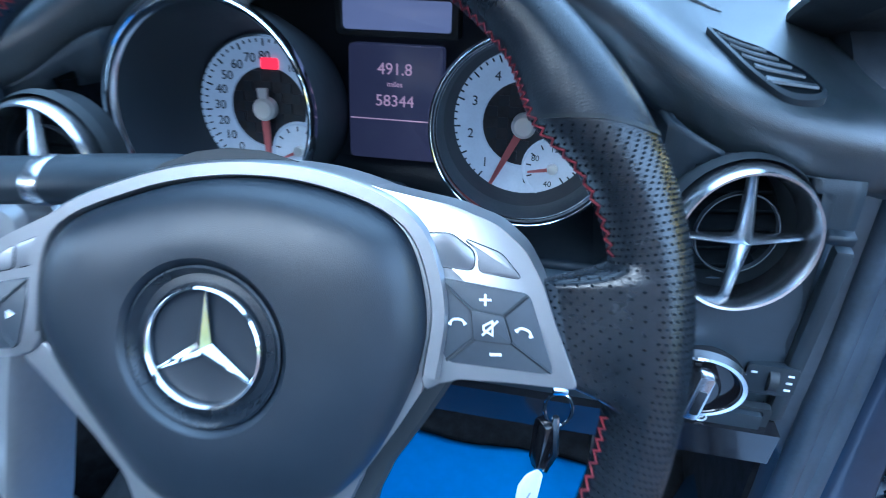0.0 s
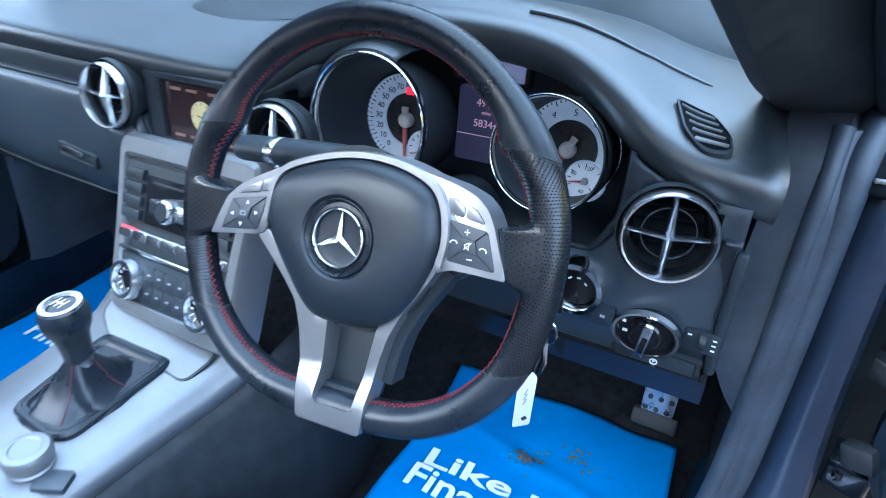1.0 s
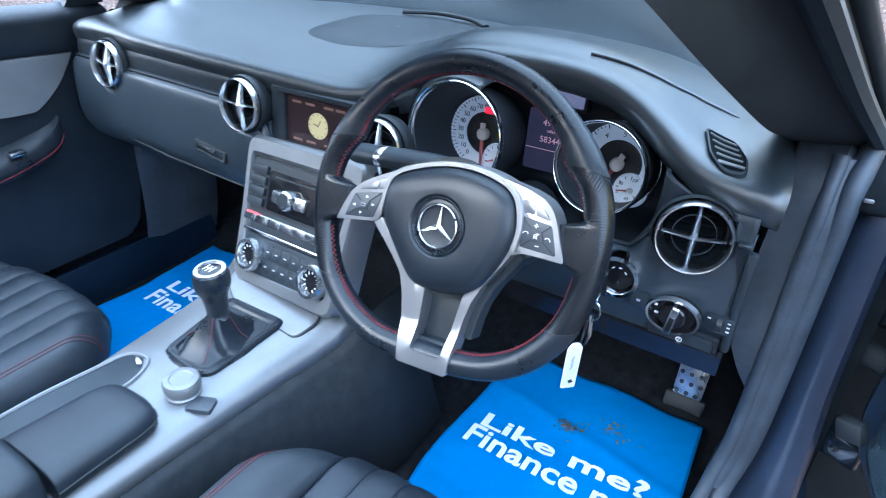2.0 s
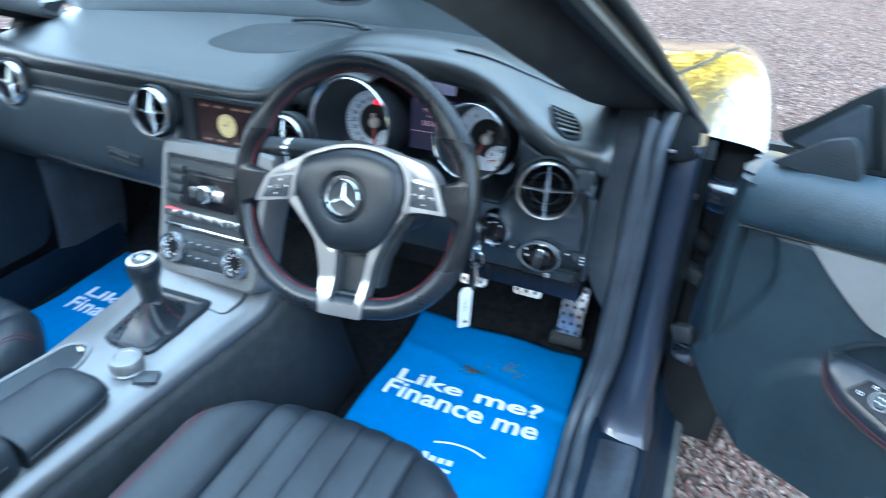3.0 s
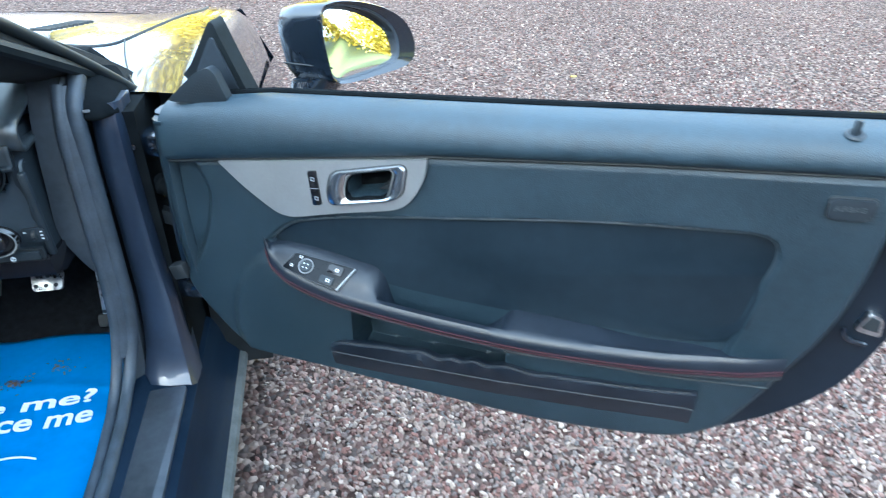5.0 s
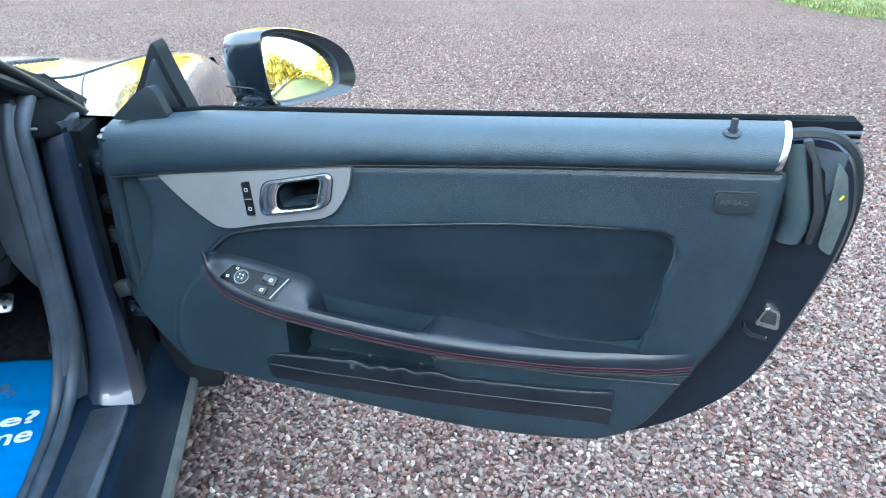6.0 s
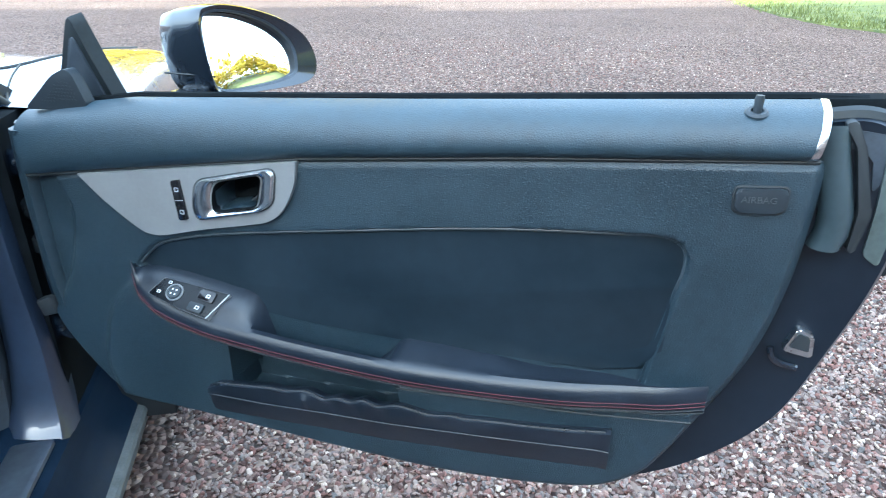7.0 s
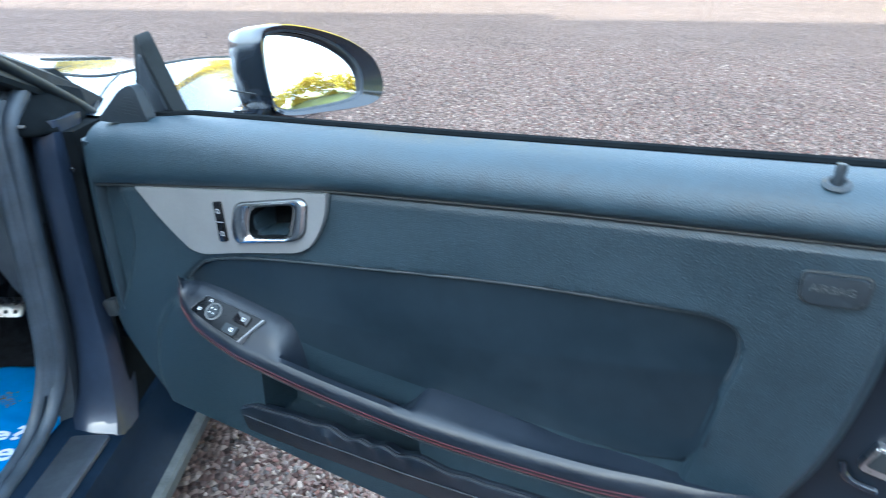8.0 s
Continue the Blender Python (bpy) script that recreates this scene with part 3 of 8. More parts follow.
for z, x0, x1, y0, y1 in [(0.826, 0.690, 0.764, 0.744, 0.84), (0.832, 0.684, 0.770, 0.737, 0.86), (0.850, 0.676, 0.764, 0.746, 0.88), (0.868, 0.668, 0.750, 0.766, 0.90), (0.885, 0.662, 0.736, 0.790, 0.90), (0.905, 0.652, 0.715, 0.815, 0.90)]:
    rings.append([Vector((x0, y0 + 0.02, z)), Vector((x0 + 0.02, y0, z)), Vector((x0 * 0.62 + x1 * 0.38, y0 + 0.006, z)), Vector((x0 * 0.4 + x1 * 0.6, y0 + 0.001, z)), Vector((x1 - 0.02, y0 + 0.004, z)), Vector((x1, y0 + 0.03, z)), Vector((x1 - 0.004, y1, z)), Vector((x0, y1, z))])
part("pillar_boot", smooth_loft(rings, 4), VOID, car, "soft black boot over the hinge post's head")
part("pillar_clip", box((0.011, 0.005, 0.0045), pose(0.729, 0.7415, 0.844, 0, 0, 10), 0.0015), DECK_SILVER, car)
# hinge recess: near-black boxes carry the shade of the cavity in front of the door
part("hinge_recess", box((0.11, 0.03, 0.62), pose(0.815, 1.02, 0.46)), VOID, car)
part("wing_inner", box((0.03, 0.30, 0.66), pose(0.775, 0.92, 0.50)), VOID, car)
for hz in (0.47, 0.765):
    h = part("hinge", box((0.085, 0.05, 0.04), pose(0.805, 0.80, hz, 0, 0, -20), 0.006), PAINT, car, "painted door hinge with bolts")
    part("pin", lathe([(0, -0.03), (0.010, -0.03), (0.010, 0.03), (0, 0.03)], pose(0.845, 0.79, hz), 14), DARK, h)
    for dx in (-0.025, 0.005):
        part("bolt", lathe([(0, 0), (0.006, 0), (0.0055, 0.005), (0.003, 0.006), (0, 0.006)], pose(0.80 + dx, 0.772, hz + 0.004, 90), 6), PAINT, h)
part("check_strap", box((0.14, 0.022, 0.028), pose(0.835, 0.775, 0.62, 0, 4, -28), 0.004), DARK, car, "black door check strap")
part("wiring_boot", tube(spline([(0.79, 0.80, 0.69), (0.82, 0.785, 0.68), (0.86, 0.775, 0.69), (0.89, 0.76, 0.70)], 6), [0.016 + 0.003 * (i % 2) for i in range(19)], 10), VOID, car, "ribbed rubber cable boot")

# windscreen pillars and header
def pillar(side):
    rings = []
    for y, xi, zi, xo, zo in [(1.00, 0.652, 0.790, 0.760, 0.800), (0.93, 0.638, 0.828, 0.752, 0.845), (0.85, 0.618, 0.860, 0.732, 0.892), (0.75, 0.606, 0.896, 0.712, 0.940), (0.60, 0.599, 0.948, 0.684, 1.012), (0.40, 0.580, 1.035, 0.650, 1.107), (0.20, 0.570, 1.118, 0.618, 1.197), (0.06, 0.555, 1.165, 0.598, 1.243)]:
        ring = [(xi, y - 0.004, zi + 0.012), (xi + 0.02, y - 0.022, zi + 0.004), ((xi + xo) / 2, y - 0.034, (zi + zo) / 2 - 0.008), (xo - 0.025, y - 0.030, zo - 0.022), (xo, y - 0.01, zo - 0.012), (xo + 0.002, y + 0.015, zo + 0.004), (xo - 0.03, y + 0.035, zo + 0.012), ((xi + xo) / 2, y + 0.03, (zi + zo) / 2 + 0.022), (xi + 0.005, y + 0.015, zi + 0.015)]
        rings.append([Vector((side * a, b, c)) for a, b, c in ring])
    return smooth_loft(rings, 5)


for side in (1, -1):
    p = part("windscreen_pillar", pillar(side), LINING, car, "black lined windscreen pillar")
    part("pillar_trim", tube(spline([(side * a, b, c) for a, b, c in ((0.772, 0.885, 0.826), (0.752, 0.86, 0.856), (0.722, 0.77, 0.922), (0.688, 0.62, 1.011), (0.655, 0.42, 1.106), (0.622, 0.22, 1.196), (0.60, 0.06, 1.25))], 5), 0.010, 10), BLACK_TRIM, p)
    part("pillar_seal", tube(spline([(side * a, b, c) for a, b, c in ((0.730, 0.83, 0.876), (0.708, 0.72, 0.930), (0.679, 0.57, 1.001), (0.645, 0.37, 1.095), (0.613, 0.17, 1.186), (0.592, 0.03, 1.235))], 5), 0.011, 8), BLACK_TRIM, p)
part("header", tube(spline([(-0.595, 0.05, 1.225), (-0.3, 0.09, 1.245), (0, 0.10, 1.25), (0.3, 0.09, 1.245), (0.595, 0.05, 1.225)], 6), 0.03, 8, flat=0.6), LINING, car, "black windscreen header rail")


def screen(u, v):
    x = -0.615 + 1.23 * u
    k = 1 - (x / 0.64) ** 2
    a = Vector((x * 1.05, 0.97 + 0.17 * k, 0.852 + 0.02 * k))
    b = Vector((x * 0.95, 0.06 + 0.045 * k, 1.215 + 0.025 * k))
    return a.lerp(b, v) + Vector((0, 0, 0.03 * math.sin(math.pi * v)))


ws = part("windscreen", surface(screen, 24, 10), GLASS, car, "clear raked windscreen")
ws.visible_shadow = False
rings = []
for i in range(5, 20):
    p = screen(i / 24, 0.0)
    rings.append([p + Vector(d) for d in ((0, -0.005, 0.008), (0, 0.035, 0.010), (0, 0.035, -0.03), (0, -0.005, -0.02))])
part("windscreen_border", loft(rings), DARK, car, "black windscreen base band")

# bonnet and wings
CENTRE_LINE = [(0.86, 0.866), (1.1, 0.880), (1.3, 0.872), (1.5, 0.848), (1.8, 0.805), (2.25, 0.70)]
WING_RISE = [(0.86, 0.004), (1.1, 0.022), (1.3, 0.030), (1.8, 0.036), (2.25, 0.010)]


def along(table, y):
    """A softened reading of a height along the car."""
    return sum(float(np.interp(y + d, [a for a, b in table], [b for a, b in table])) for d in (-0.12, -0.06, 0.0, 0.06, 0.12)) / 5


def bonnet_z(x, y):
    ax = abs(x)
    z = along(CENTRE_LINE, y) - 0.032 * (ax / 0.7) ** 2 + along(WING_RISE, y) * math.exp(-((ax - 0.81) / 0.12) ** 2)
    return z - 26.0 * max(0.0, ax - 0.848) ** 2.0


def bonnet(u, v):
    x = -0.93 + 1.86 * u
    ax = abs(x)
    y = 0.86 + 1.35 * v + 0.29 * max(0, 1 - (x / 0.70) ** 4) * (1 - v) - 0.28 * v * max(0, ax - 0.5) ** 2 * 4
    return Vector((x, y, bonnet_z(x, y)))


part("bonnet", surface(bonnet, 124, 40), PAINT, car, "dark blue glossy bonnet and wings")
for side in (1, -1):
    for pts, r in (([(0.80, 1.68), (0.80, 1.6), (0.79, 1.5), (0.75, 1.3), (0.70, 1.16), (0.655, 1.125), (0.58, 1.135), (0.42, 1.155), (0.2, 1.165)], 0.0030), ([(0.700, 1.155), (0.722, 1.05), (0.748, 0.95), (0.772, 0.880)], 0.0018)):
        part("bonnet_gap", tube([Vector((side * p.x, p.y, bonnet_z(p.x, p.y) + 0.0006)) for p in spline([(x, y, 0) for x, y in pts], 5)], r, 6), DARK, car, "dark shut line of the bonnet")
part("wing_side", surface(lambda u, v: Vector((0.93 + 0.02 * math.sin(3 * v), 0.90 + 1.30 * u, 0.13 + (bonnet(1, (0.04 + 1.30 * u) / 1.35).z - 0.13) * v)), 14, 8), PAINT, car)
part("wing_side", surface(lambda u, v: Vector((-0.93 - 0.02 * math.sin(3 * v), 0.90 + 1.30 * u, 0.13 + (bonnet(0, (0.04 + 1.30 * u) / 1.35).z - 0.13) * v)), 14, 8), PAINT, car)
part("front_bumper", surface(lambda u, v: Vector((-0.93 + 1.86 * u, 2.16 + 0.14 * math.sin(math.pi * u) * (1 - 0.3 * v), 0.16 + (bonnet(u, 1).z - 0.16) * v)), 20, 8), PAINT, car)
part("wing_end", box((0.12, 0.02, 0.66), pose(0.860, 0.925, 0.49)), DARK, car)
for side in (1, -1):
    g = part("bonnet_louvre", prism(rounded([(-0.10, -0.028), (0.10, -0.028), (0.085, 0.028), (-0.085, 0.028)], 0.012), -0.01, 0.004, frame_of((0.545 * side, 1.285, 0.8565), (0.25 * side, 1, -0.12), (-side, 0.25 * side * side, 0)), 0.002), SATIN, car, "silver bonnet louvre")
    for k in range(9):
        part("slat", box((0.006, 0.045, 0.006), frame_of((0.545 * side, 1.285, 0.8595), (0.25 * side, 1, -0.12), (-side, 0.25, 0)) @ pose(-0.08 + 0.02 * k, 0, 0.003)), DARK, g)

# wheels, of which only the lowest part shows under the body
for sy in (1.62, -1.42):
    for sx in (-0.78, 0.78):
        w = part("wheel", lathe([(0.0, -0.02), (0.20, -0.02), (0.22, 0.0), (0.30, -0.09), (0.315, -0.06), (0.315, 0.06), (0.30, 0.09), (0.22, 0.10), (0.0, 0.09)], pose(sx, sy, 0.315, 0, 90, 0), 32), RUBBER, car)
        part("hub_cap", lathe([(0.0, 0.02), (0.05, 0.022), (0.19, 0.012), (0.205, 0.0)], pose(sx + math.copysign(0.095, sx), sy, 0.315, 0, math.copysign(90, sx), 0), 24), SILVER, w)


# rear body behind the seats: deck, flanks and tail in one skin
def rear_ring(y, w, top, low):
    half = [(0.0, top), (w * 0.35, top - 0.002), (w * 0.68, top - 0.012), (w * 0.88, top - 0.040), (w * 0.97, top - 0.10), (w, top - 0.20), (w * 0.995, (top + low) / 2 - 0.05), (w * 0.97, low + 0.08), (w * 0.90, low)]
    return [Vector((x, y, z)) for x, z in half] + [Vector((-x, y, z)) for x, z in half[:0:-1]]


part("rear_body", smooth_loft([rear_ring(*r) for r in ((-0.965, 0.885, 0.868, 0.16), (-1.15, 0.900, 0.880, 0.17), (-1.40, 0.905, 0.885, 0.20), (-1.65, 0.890, 0.872, 0.22), (-1.85, 0.845, 0.850, 0.26), (-1.97, 0.770, 0.825, 0.32), (-2.02, 0.690, 0.740, 0.42))], 4), PAINT, car, "dark blue rounded tail with a flat deck")
part("boot_gap", tube(spline([(-0.60, -1.12, 0.870), (-0.62, -1.5, 0.868), (-0.56, -1.80, 0.852), (-0.3, -1.88, 0.846), (0.3, -1.88, 0.846), (0.56, -1.80, 0.852), (0.62, -1.5, 0.868), (0.60, -1.12, 0.870)], 6), 0.004, 6), DARK, car, "dark shut line of the boot lid")
part("tonneau_edge", tube(spline([(-0.84, -0.97, 0.80), (-0.70, -0.955, 0.862), (-0.3, -0.95, 0.875), (0.3, -0.95, 0.875), (0.70, -0.955, 0.862), (0.84, -0.97, 0.80)], 6), 0.022, 10), SOFT, car, "black padded edge behind the seats")

# ---- dashboard ----
dash = thing("dashboard", "black padded dashboard with silver ringed air vents", "dashboard")


def bump_at(x, c, w):
    t = max(0.0, 1 - abs((x - c) / w))
    return t * t * (3 - 2 * t)


def plateau(x, a, b, s):
    f = lambda q: max(0.0, min(1.0, q)) ** 2 * (3 - 2 * max(0.0, min(1.0, q)))  # noqa: E731
    return f((x - a) / s + 0.5) * (1 - f((x - b) / s + 0.5))


HOOD = [(0.03, 0.0), (0.08, 0.10), (0.13, 0.45), (0.19, 0.86), (0.24, 0.97), (0.30, 1.0), (0.36, 1.0), (0.41, 0.96), (0.455, 0.84), (0.49, 0.62), (0.52, 0.36), (0.55, 0.14), (0.59, 0.0)]


def hood(x):
    """How far the instrument hood rises at x, 0 to 1."""
    return sum(float(np.interp(x + d, [h[0] for h in HOOD], [h[1] for h in HOOD])) for d in (-0.024, -0.012, 0.0, 0.012, 0.024)) / 5


def lip_z(x):
    return 0.840 + 0.088 * hood(x)


def dash_profile(x):
    """Points (y, z) of the padded top from the windscreen to its front lip."""
    k = max(0.0, 1 - (x / 0.66) ** 2)
    b = hood(x)
    back = 0.985 + 0.145 * k
    lip = lip_z(x)
    f = 0.040 * b
    g = plateau(x, 0.50, 0.9, 0.08) + plateau(x, -0.9, -0.50, 0.08)
    return [(back, 0.835 + 0.02 * k), (back - 0.03, 0.858 + 0.02 * k), (0.93, 0.872 + 0.018 * k + 0.035 * b), (0.80, 0.868 + 0.012 * k + 0.067 * b + 0.001 * g), (0.74 + 0.5 * f, 0.858 + 0.008 * k + 0.084 * b + 0.003 * g), (0.69 + f, lip + 0.013 + 0.005 * g), (0.674 + f, lip + 0.010 + 0.004 * g), (0.6665 + f, lip + 0.005 + 0.003 * g), (0.6675 + f, lip - 0.004), (0.677 + f, lip - 0.017), (0.72 + f, lip - 0.022), (0.80, lip - 0.03)]


X0, X1 = -0.665, 0.656


def pad_point(x, y, z):
    """Rounds the pad's ends."""
    d, e = max(0.0, y - 0.66), max(0.0, (abs(x) - 0.575) / 0.075)
    return Vector((x - math.copysign(min(d, 0.10) * 0.12 * min(1.0, abs(x) / 0.65) ** 3, x), y, z - 0.005 * e ** 2.4 * max(0.0, 1 - 4 * d)))


rings = []
for i in range(73):
    x = X0 + (X1 - X0) * i / 72
    rings.append([pad_point(x, y, z) for y, z in ((p.x, p.y) for p in spline([(a, b, 0) for a, b in dash_profile(x)], 3))])
top = part("top_pad", loft(rings, closed=False, cap=False), PAD, dash, "grained black dashboard top pad")
thick(top, 0.008, 1.0)

# speaker hump patch and air slot on top of the pad
def pad_z(x, y):
    pr = sorted(dash_profile(x)[:7])
    ys, zs = [p[0] for p in pr], [p[1] for p in pr]
    return float(np.interp(y, ys, zs))


ring = spline([(-0.16, 0.80, 0), (-0.165, 0.86, 0), (-0.14, 0.94, 0), (-0.06, 1.0, 0), (0.06, 1.0, 0), (0.10, 0.93, 0), (0.045, 0.82, 0), (-0.05, 0.775, 0), (-0.12, 0.78, 0)], 6, True)
c = Vector((-0.03, 0.89, 0))
rr = [[Vector((c.x + (p.x - c.x) * f, c.y + (p.y - c.y) * f, 0)) for p in ring] for f in (0.02, 0.3, 0.6, 0.9, 1.0)]
for f, r in zip((0.004, 0.004, 0.0035, 0.0025, 0.0), rr):
    for p in r:
        p.z = pad_z(p.x, p.y) + 0.0092 + f
part("speaker_cover", loft(rr, True, False), SOFT, dash, "smooth dark speaker cover")
part("air_slot", tube(spline([(-0.10, 1.0, 0.900), (-0.04, 1.025, 0.902), (0.04, 1.02, 0.902), (0.09, 0.99, 0.900)], 6), 0.008, 8, flat=0.5), DARK, dash)

VENTS = [(0.5745, 0.642, 0.790, 0.0445, -1), (0.130, 0.622, 0.795, 0.0440, 4), (-0.165, 0.632, 0.796, 0.0440, 2), (-0.541, 0.640, 0.796, 0.0440, -2)]


def with_holes(rings):
    """A panel skin with round openings where the vents sit."""
    bm = loft([[p for p in spline(r, 5)] for r in rings], closed=False, cap=False)
    gone = [v for v in bm.verts if any(math.hypot(v.co.x - x, v.co.z - z) < 0.90 * r for x, y, z, r, a in VENTS)]
    bmesh.ops.delete(bm, geom=gone, context="VERTS")
    return bm


X0, X1 = -0.660, 0.636
# dark recessed band with the vents, deep behind the instrument hood
rings = []
for i in range(181):
    x = X0 + (X1 - X0) * i / 180
    d = plateau(x, 0.158, 0.515, 0.03)
    e = plateau(x, 0.515, 0.9, 0.04) + plateau(x, -0.9, -0.125, 0.03)
    lip = lip_z(x)
    pr = [(0.675 + 0.14 * d - 0.008 * e, lip - 0.018), (0.680 + 0.14 * d - 0.016 * e, 0.815), (0.688 + 0.12 * d - 0.026 * e, 0.785 + 0.012 * e), (0.684 + 0.10 * d - 0.022 * e, 0.755 - 0.022 * d + 0.038 * e), (0.668 + 0.06 * d - 0.008 * e, 0.742 - 0.016 * d + 0.049 * e), (0.650 + 0.02 * d, 0.736 + 0.053 * e)]
    rings.append([Vector((x, y, z)) for y, z in pr])
thick(part("vent_band", with_holes(rings), SOFT, dash, "dark recessed band between the vents"), 0.006)

# lower face: passenger side sweeps down to the glovebox, driver side carries the switches
rings = []
for i in range(181):
    x = X0 + (X1 - X0) * i / 180
    dr = plateau(x, 0.2, 0.9, 0.1)
    pr = [(0.658, 0.7365), (0.648, 0.7365), (0.639, 0.728), (0.633, 0.705), (0.634, 0.675), (0.648 - 0.008 * dr, 0.642), (0.670 - 0.022 * dr, 0.617), (0.70 - 0.03 * dr, 0.604), (0.80, 0.60)]
    e = plateau(x, 0.515, 0.9, 0.04) + plateau(x, -0.9, -0.125, 0.03)
    rings.append([Vector((x, y + 0.022 * dr + 0.20 * max(0.0, x - 0.54), z + 0.053 * e * (1.0 if q < 2 else 0.9 if q == 2 else 0.45 if q == 3 else 0.0))) for q, (y, z) in enumerate(pr)])
thick(part("lower_panel", with_holes(rings), LOWER, dash, "black grained lower dashboard panel"), 0.006)
part("end_cap", prism(rounded([(-0.80, 0.610), (-0.685, 0.61), (-0.672, 0.70), (-0.675, 0.78), (-0.68, 0.82), (-0.72, 0.832), (-0.80, 0.83)], 0.012), 0.0, 0.010, frame_of((0.632, 0, 0), (0, -1, 0), (0, 0, 1)), 0.003), SOFT, dash)
part("end_strip", box((0.012, 0.012, 0.15), pose(0.639, 0.672, 0.705, 4), 0.004), SOFT, dash)


def vent(x, y, z, r, turn):
    """Round jet vent: chrome ring, dark barrel, inner ring and a four-armed cross."""
    m = frame_of((x, y, z), (1, 0.22 if x > 0.5 else 0.0, 0), (0, 0.12, 1))
    v = part("air_vent", lathe([(r * 0.80, -0.045), (r * 0.87, -0.02), (r * 0.89, 0.002), (r * 0.90, -0.03), (r * 1.02, -0.03), (r * 1.06, -0.004), (r * 1.10, -0.012)], m, 40), DARK, dash, "round air vent with chrome ring and cross")
    part("ring", lathe([(r * 0.84, -0.014), (r * 0.85, -0.008), (r * 0.87, -0.001), (r * 0.890, 0.0040), (r * 0.92, 0.0075), (r * 0.955, 0.0080), (r * 0.985, 0.0055), (r * 1.0, 0.001), (r * 1.01, -0.010), (r * 0.84, -0.014)], m, 64), SATIN, v)
    # near-black barrel and slats: the vent's inner shade is in their colour
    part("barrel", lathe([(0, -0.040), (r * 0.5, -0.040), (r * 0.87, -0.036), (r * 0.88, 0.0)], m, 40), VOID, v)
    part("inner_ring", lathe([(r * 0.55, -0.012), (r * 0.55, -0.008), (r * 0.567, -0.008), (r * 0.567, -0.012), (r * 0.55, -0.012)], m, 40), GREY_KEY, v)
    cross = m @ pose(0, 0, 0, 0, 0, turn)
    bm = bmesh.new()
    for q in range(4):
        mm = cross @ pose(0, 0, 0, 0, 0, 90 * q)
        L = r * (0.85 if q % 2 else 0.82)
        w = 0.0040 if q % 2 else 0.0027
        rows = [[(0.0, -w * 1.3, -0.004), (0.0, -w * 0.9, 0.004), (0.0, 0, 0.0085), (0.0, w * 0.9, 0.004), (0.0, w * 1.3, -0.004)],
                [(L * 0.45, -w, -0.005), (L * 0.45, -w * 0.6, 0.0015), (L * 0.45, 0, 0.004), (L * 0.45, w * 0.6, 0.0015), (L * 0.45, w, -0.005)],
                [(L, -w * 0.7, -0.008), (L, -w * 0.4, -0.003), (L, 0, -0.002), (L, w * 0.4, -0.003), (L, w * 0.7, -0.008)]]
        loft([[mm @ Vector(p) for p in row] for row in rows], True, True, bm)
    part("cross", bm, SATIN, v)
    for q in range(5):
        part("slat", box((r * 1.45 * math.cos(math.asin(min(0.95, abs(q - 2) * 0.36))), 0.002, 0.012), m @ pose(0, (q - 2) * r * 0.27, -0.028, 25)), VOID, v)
    return v


for v in VENTS:
    vent(*v)

# side demister
def on_pad(x, y, h=0.0):
    """The point of the pad's skin over x, y, raised by h."""
    x0 = x
    for _ in range(4):
        d = max(0.0, y - 0.66)
        x0 = x + min(d, 0.10) * 0.12 * min(1.0, x0 / 0.65) ** 3
    pr = sorted((p.x, p.y) for p in spline([(a, b, 0) for a, b in dash_profile(x0)], 3)[:22])
    z = float(np.interp(y, [p[0] for p in pr], [p[1] for p in pr]))
    return pad_point(x0, y, z) + Vector((0, 0, h + 0.0100))


part("hood_crease", tube([on_pad(p.x, p.y, -0.0012) for p in spline([(0.385, 0.738, 0), (0.445, 0.746, 0), (0.484, 0.764, 0), (0.516, 0.790, 0), (0.545, 0.806, 0), (0.566, 0.812, 0)], 6)], [0.0030] * 24 + [0.0026, 0.0023, 0.0020, 0.0017, 0.0014, 0.0010, 0.0006], 8), PAD, dash)
shape = rounded([(0.548, 0.746), (0.582, 0.751), (0.602, 0.711), (0.608, 0.673), (0.586, 0.667), (0.566, 0.686)], 0.010)
shape = [(x - 0.003, 0.702 + (y - 0.707) * 0.80) for x, y in shape]
rim = [(0.577 + (x - 0.577) * 1.10, 0.702 + (y - 0.702) * 1.08) for x, y in shape]
lip = [[on_pad(x, y, h) for x, y in pts] for pts, h in ((rim, -0.002), (rim, 0.0030), (shape, 0.0040), (shape, -0.004))]
dv = part("demister_vent", loft(lip, True, False), SOFT, dash, "slatted side window demister")
# flat near-black sheet in place of the slot's shaded depth
part("cavity", loft([[on_pad(0.577 + (x - 0.577) * f, 0.702 + (y - 0.702) * f, 0.0026) for x, y in shape] for f in (1.0, 0.5, 0.02)], True, False), VOID, dv)
for q in range(5):
    yq = 0.7268 - 0.0120 * q
    xl, xr = 0.550 + 0.0065 * q - 0.001 * q * q * 0.2, 0.582 + 0.005 * q
    rows = [[on_pad(xl + (xr - xl) * i / 4, yq + 0.004 * i / 4 + dy, h) for dy, h in ((-0.0028, 0.0030), (-0.0022, 0.0042), (0.0022, 0.0036), (0.0028, 0.0028))] for i in range(5)]
    part("slat", loft(rows), PAD, dv)

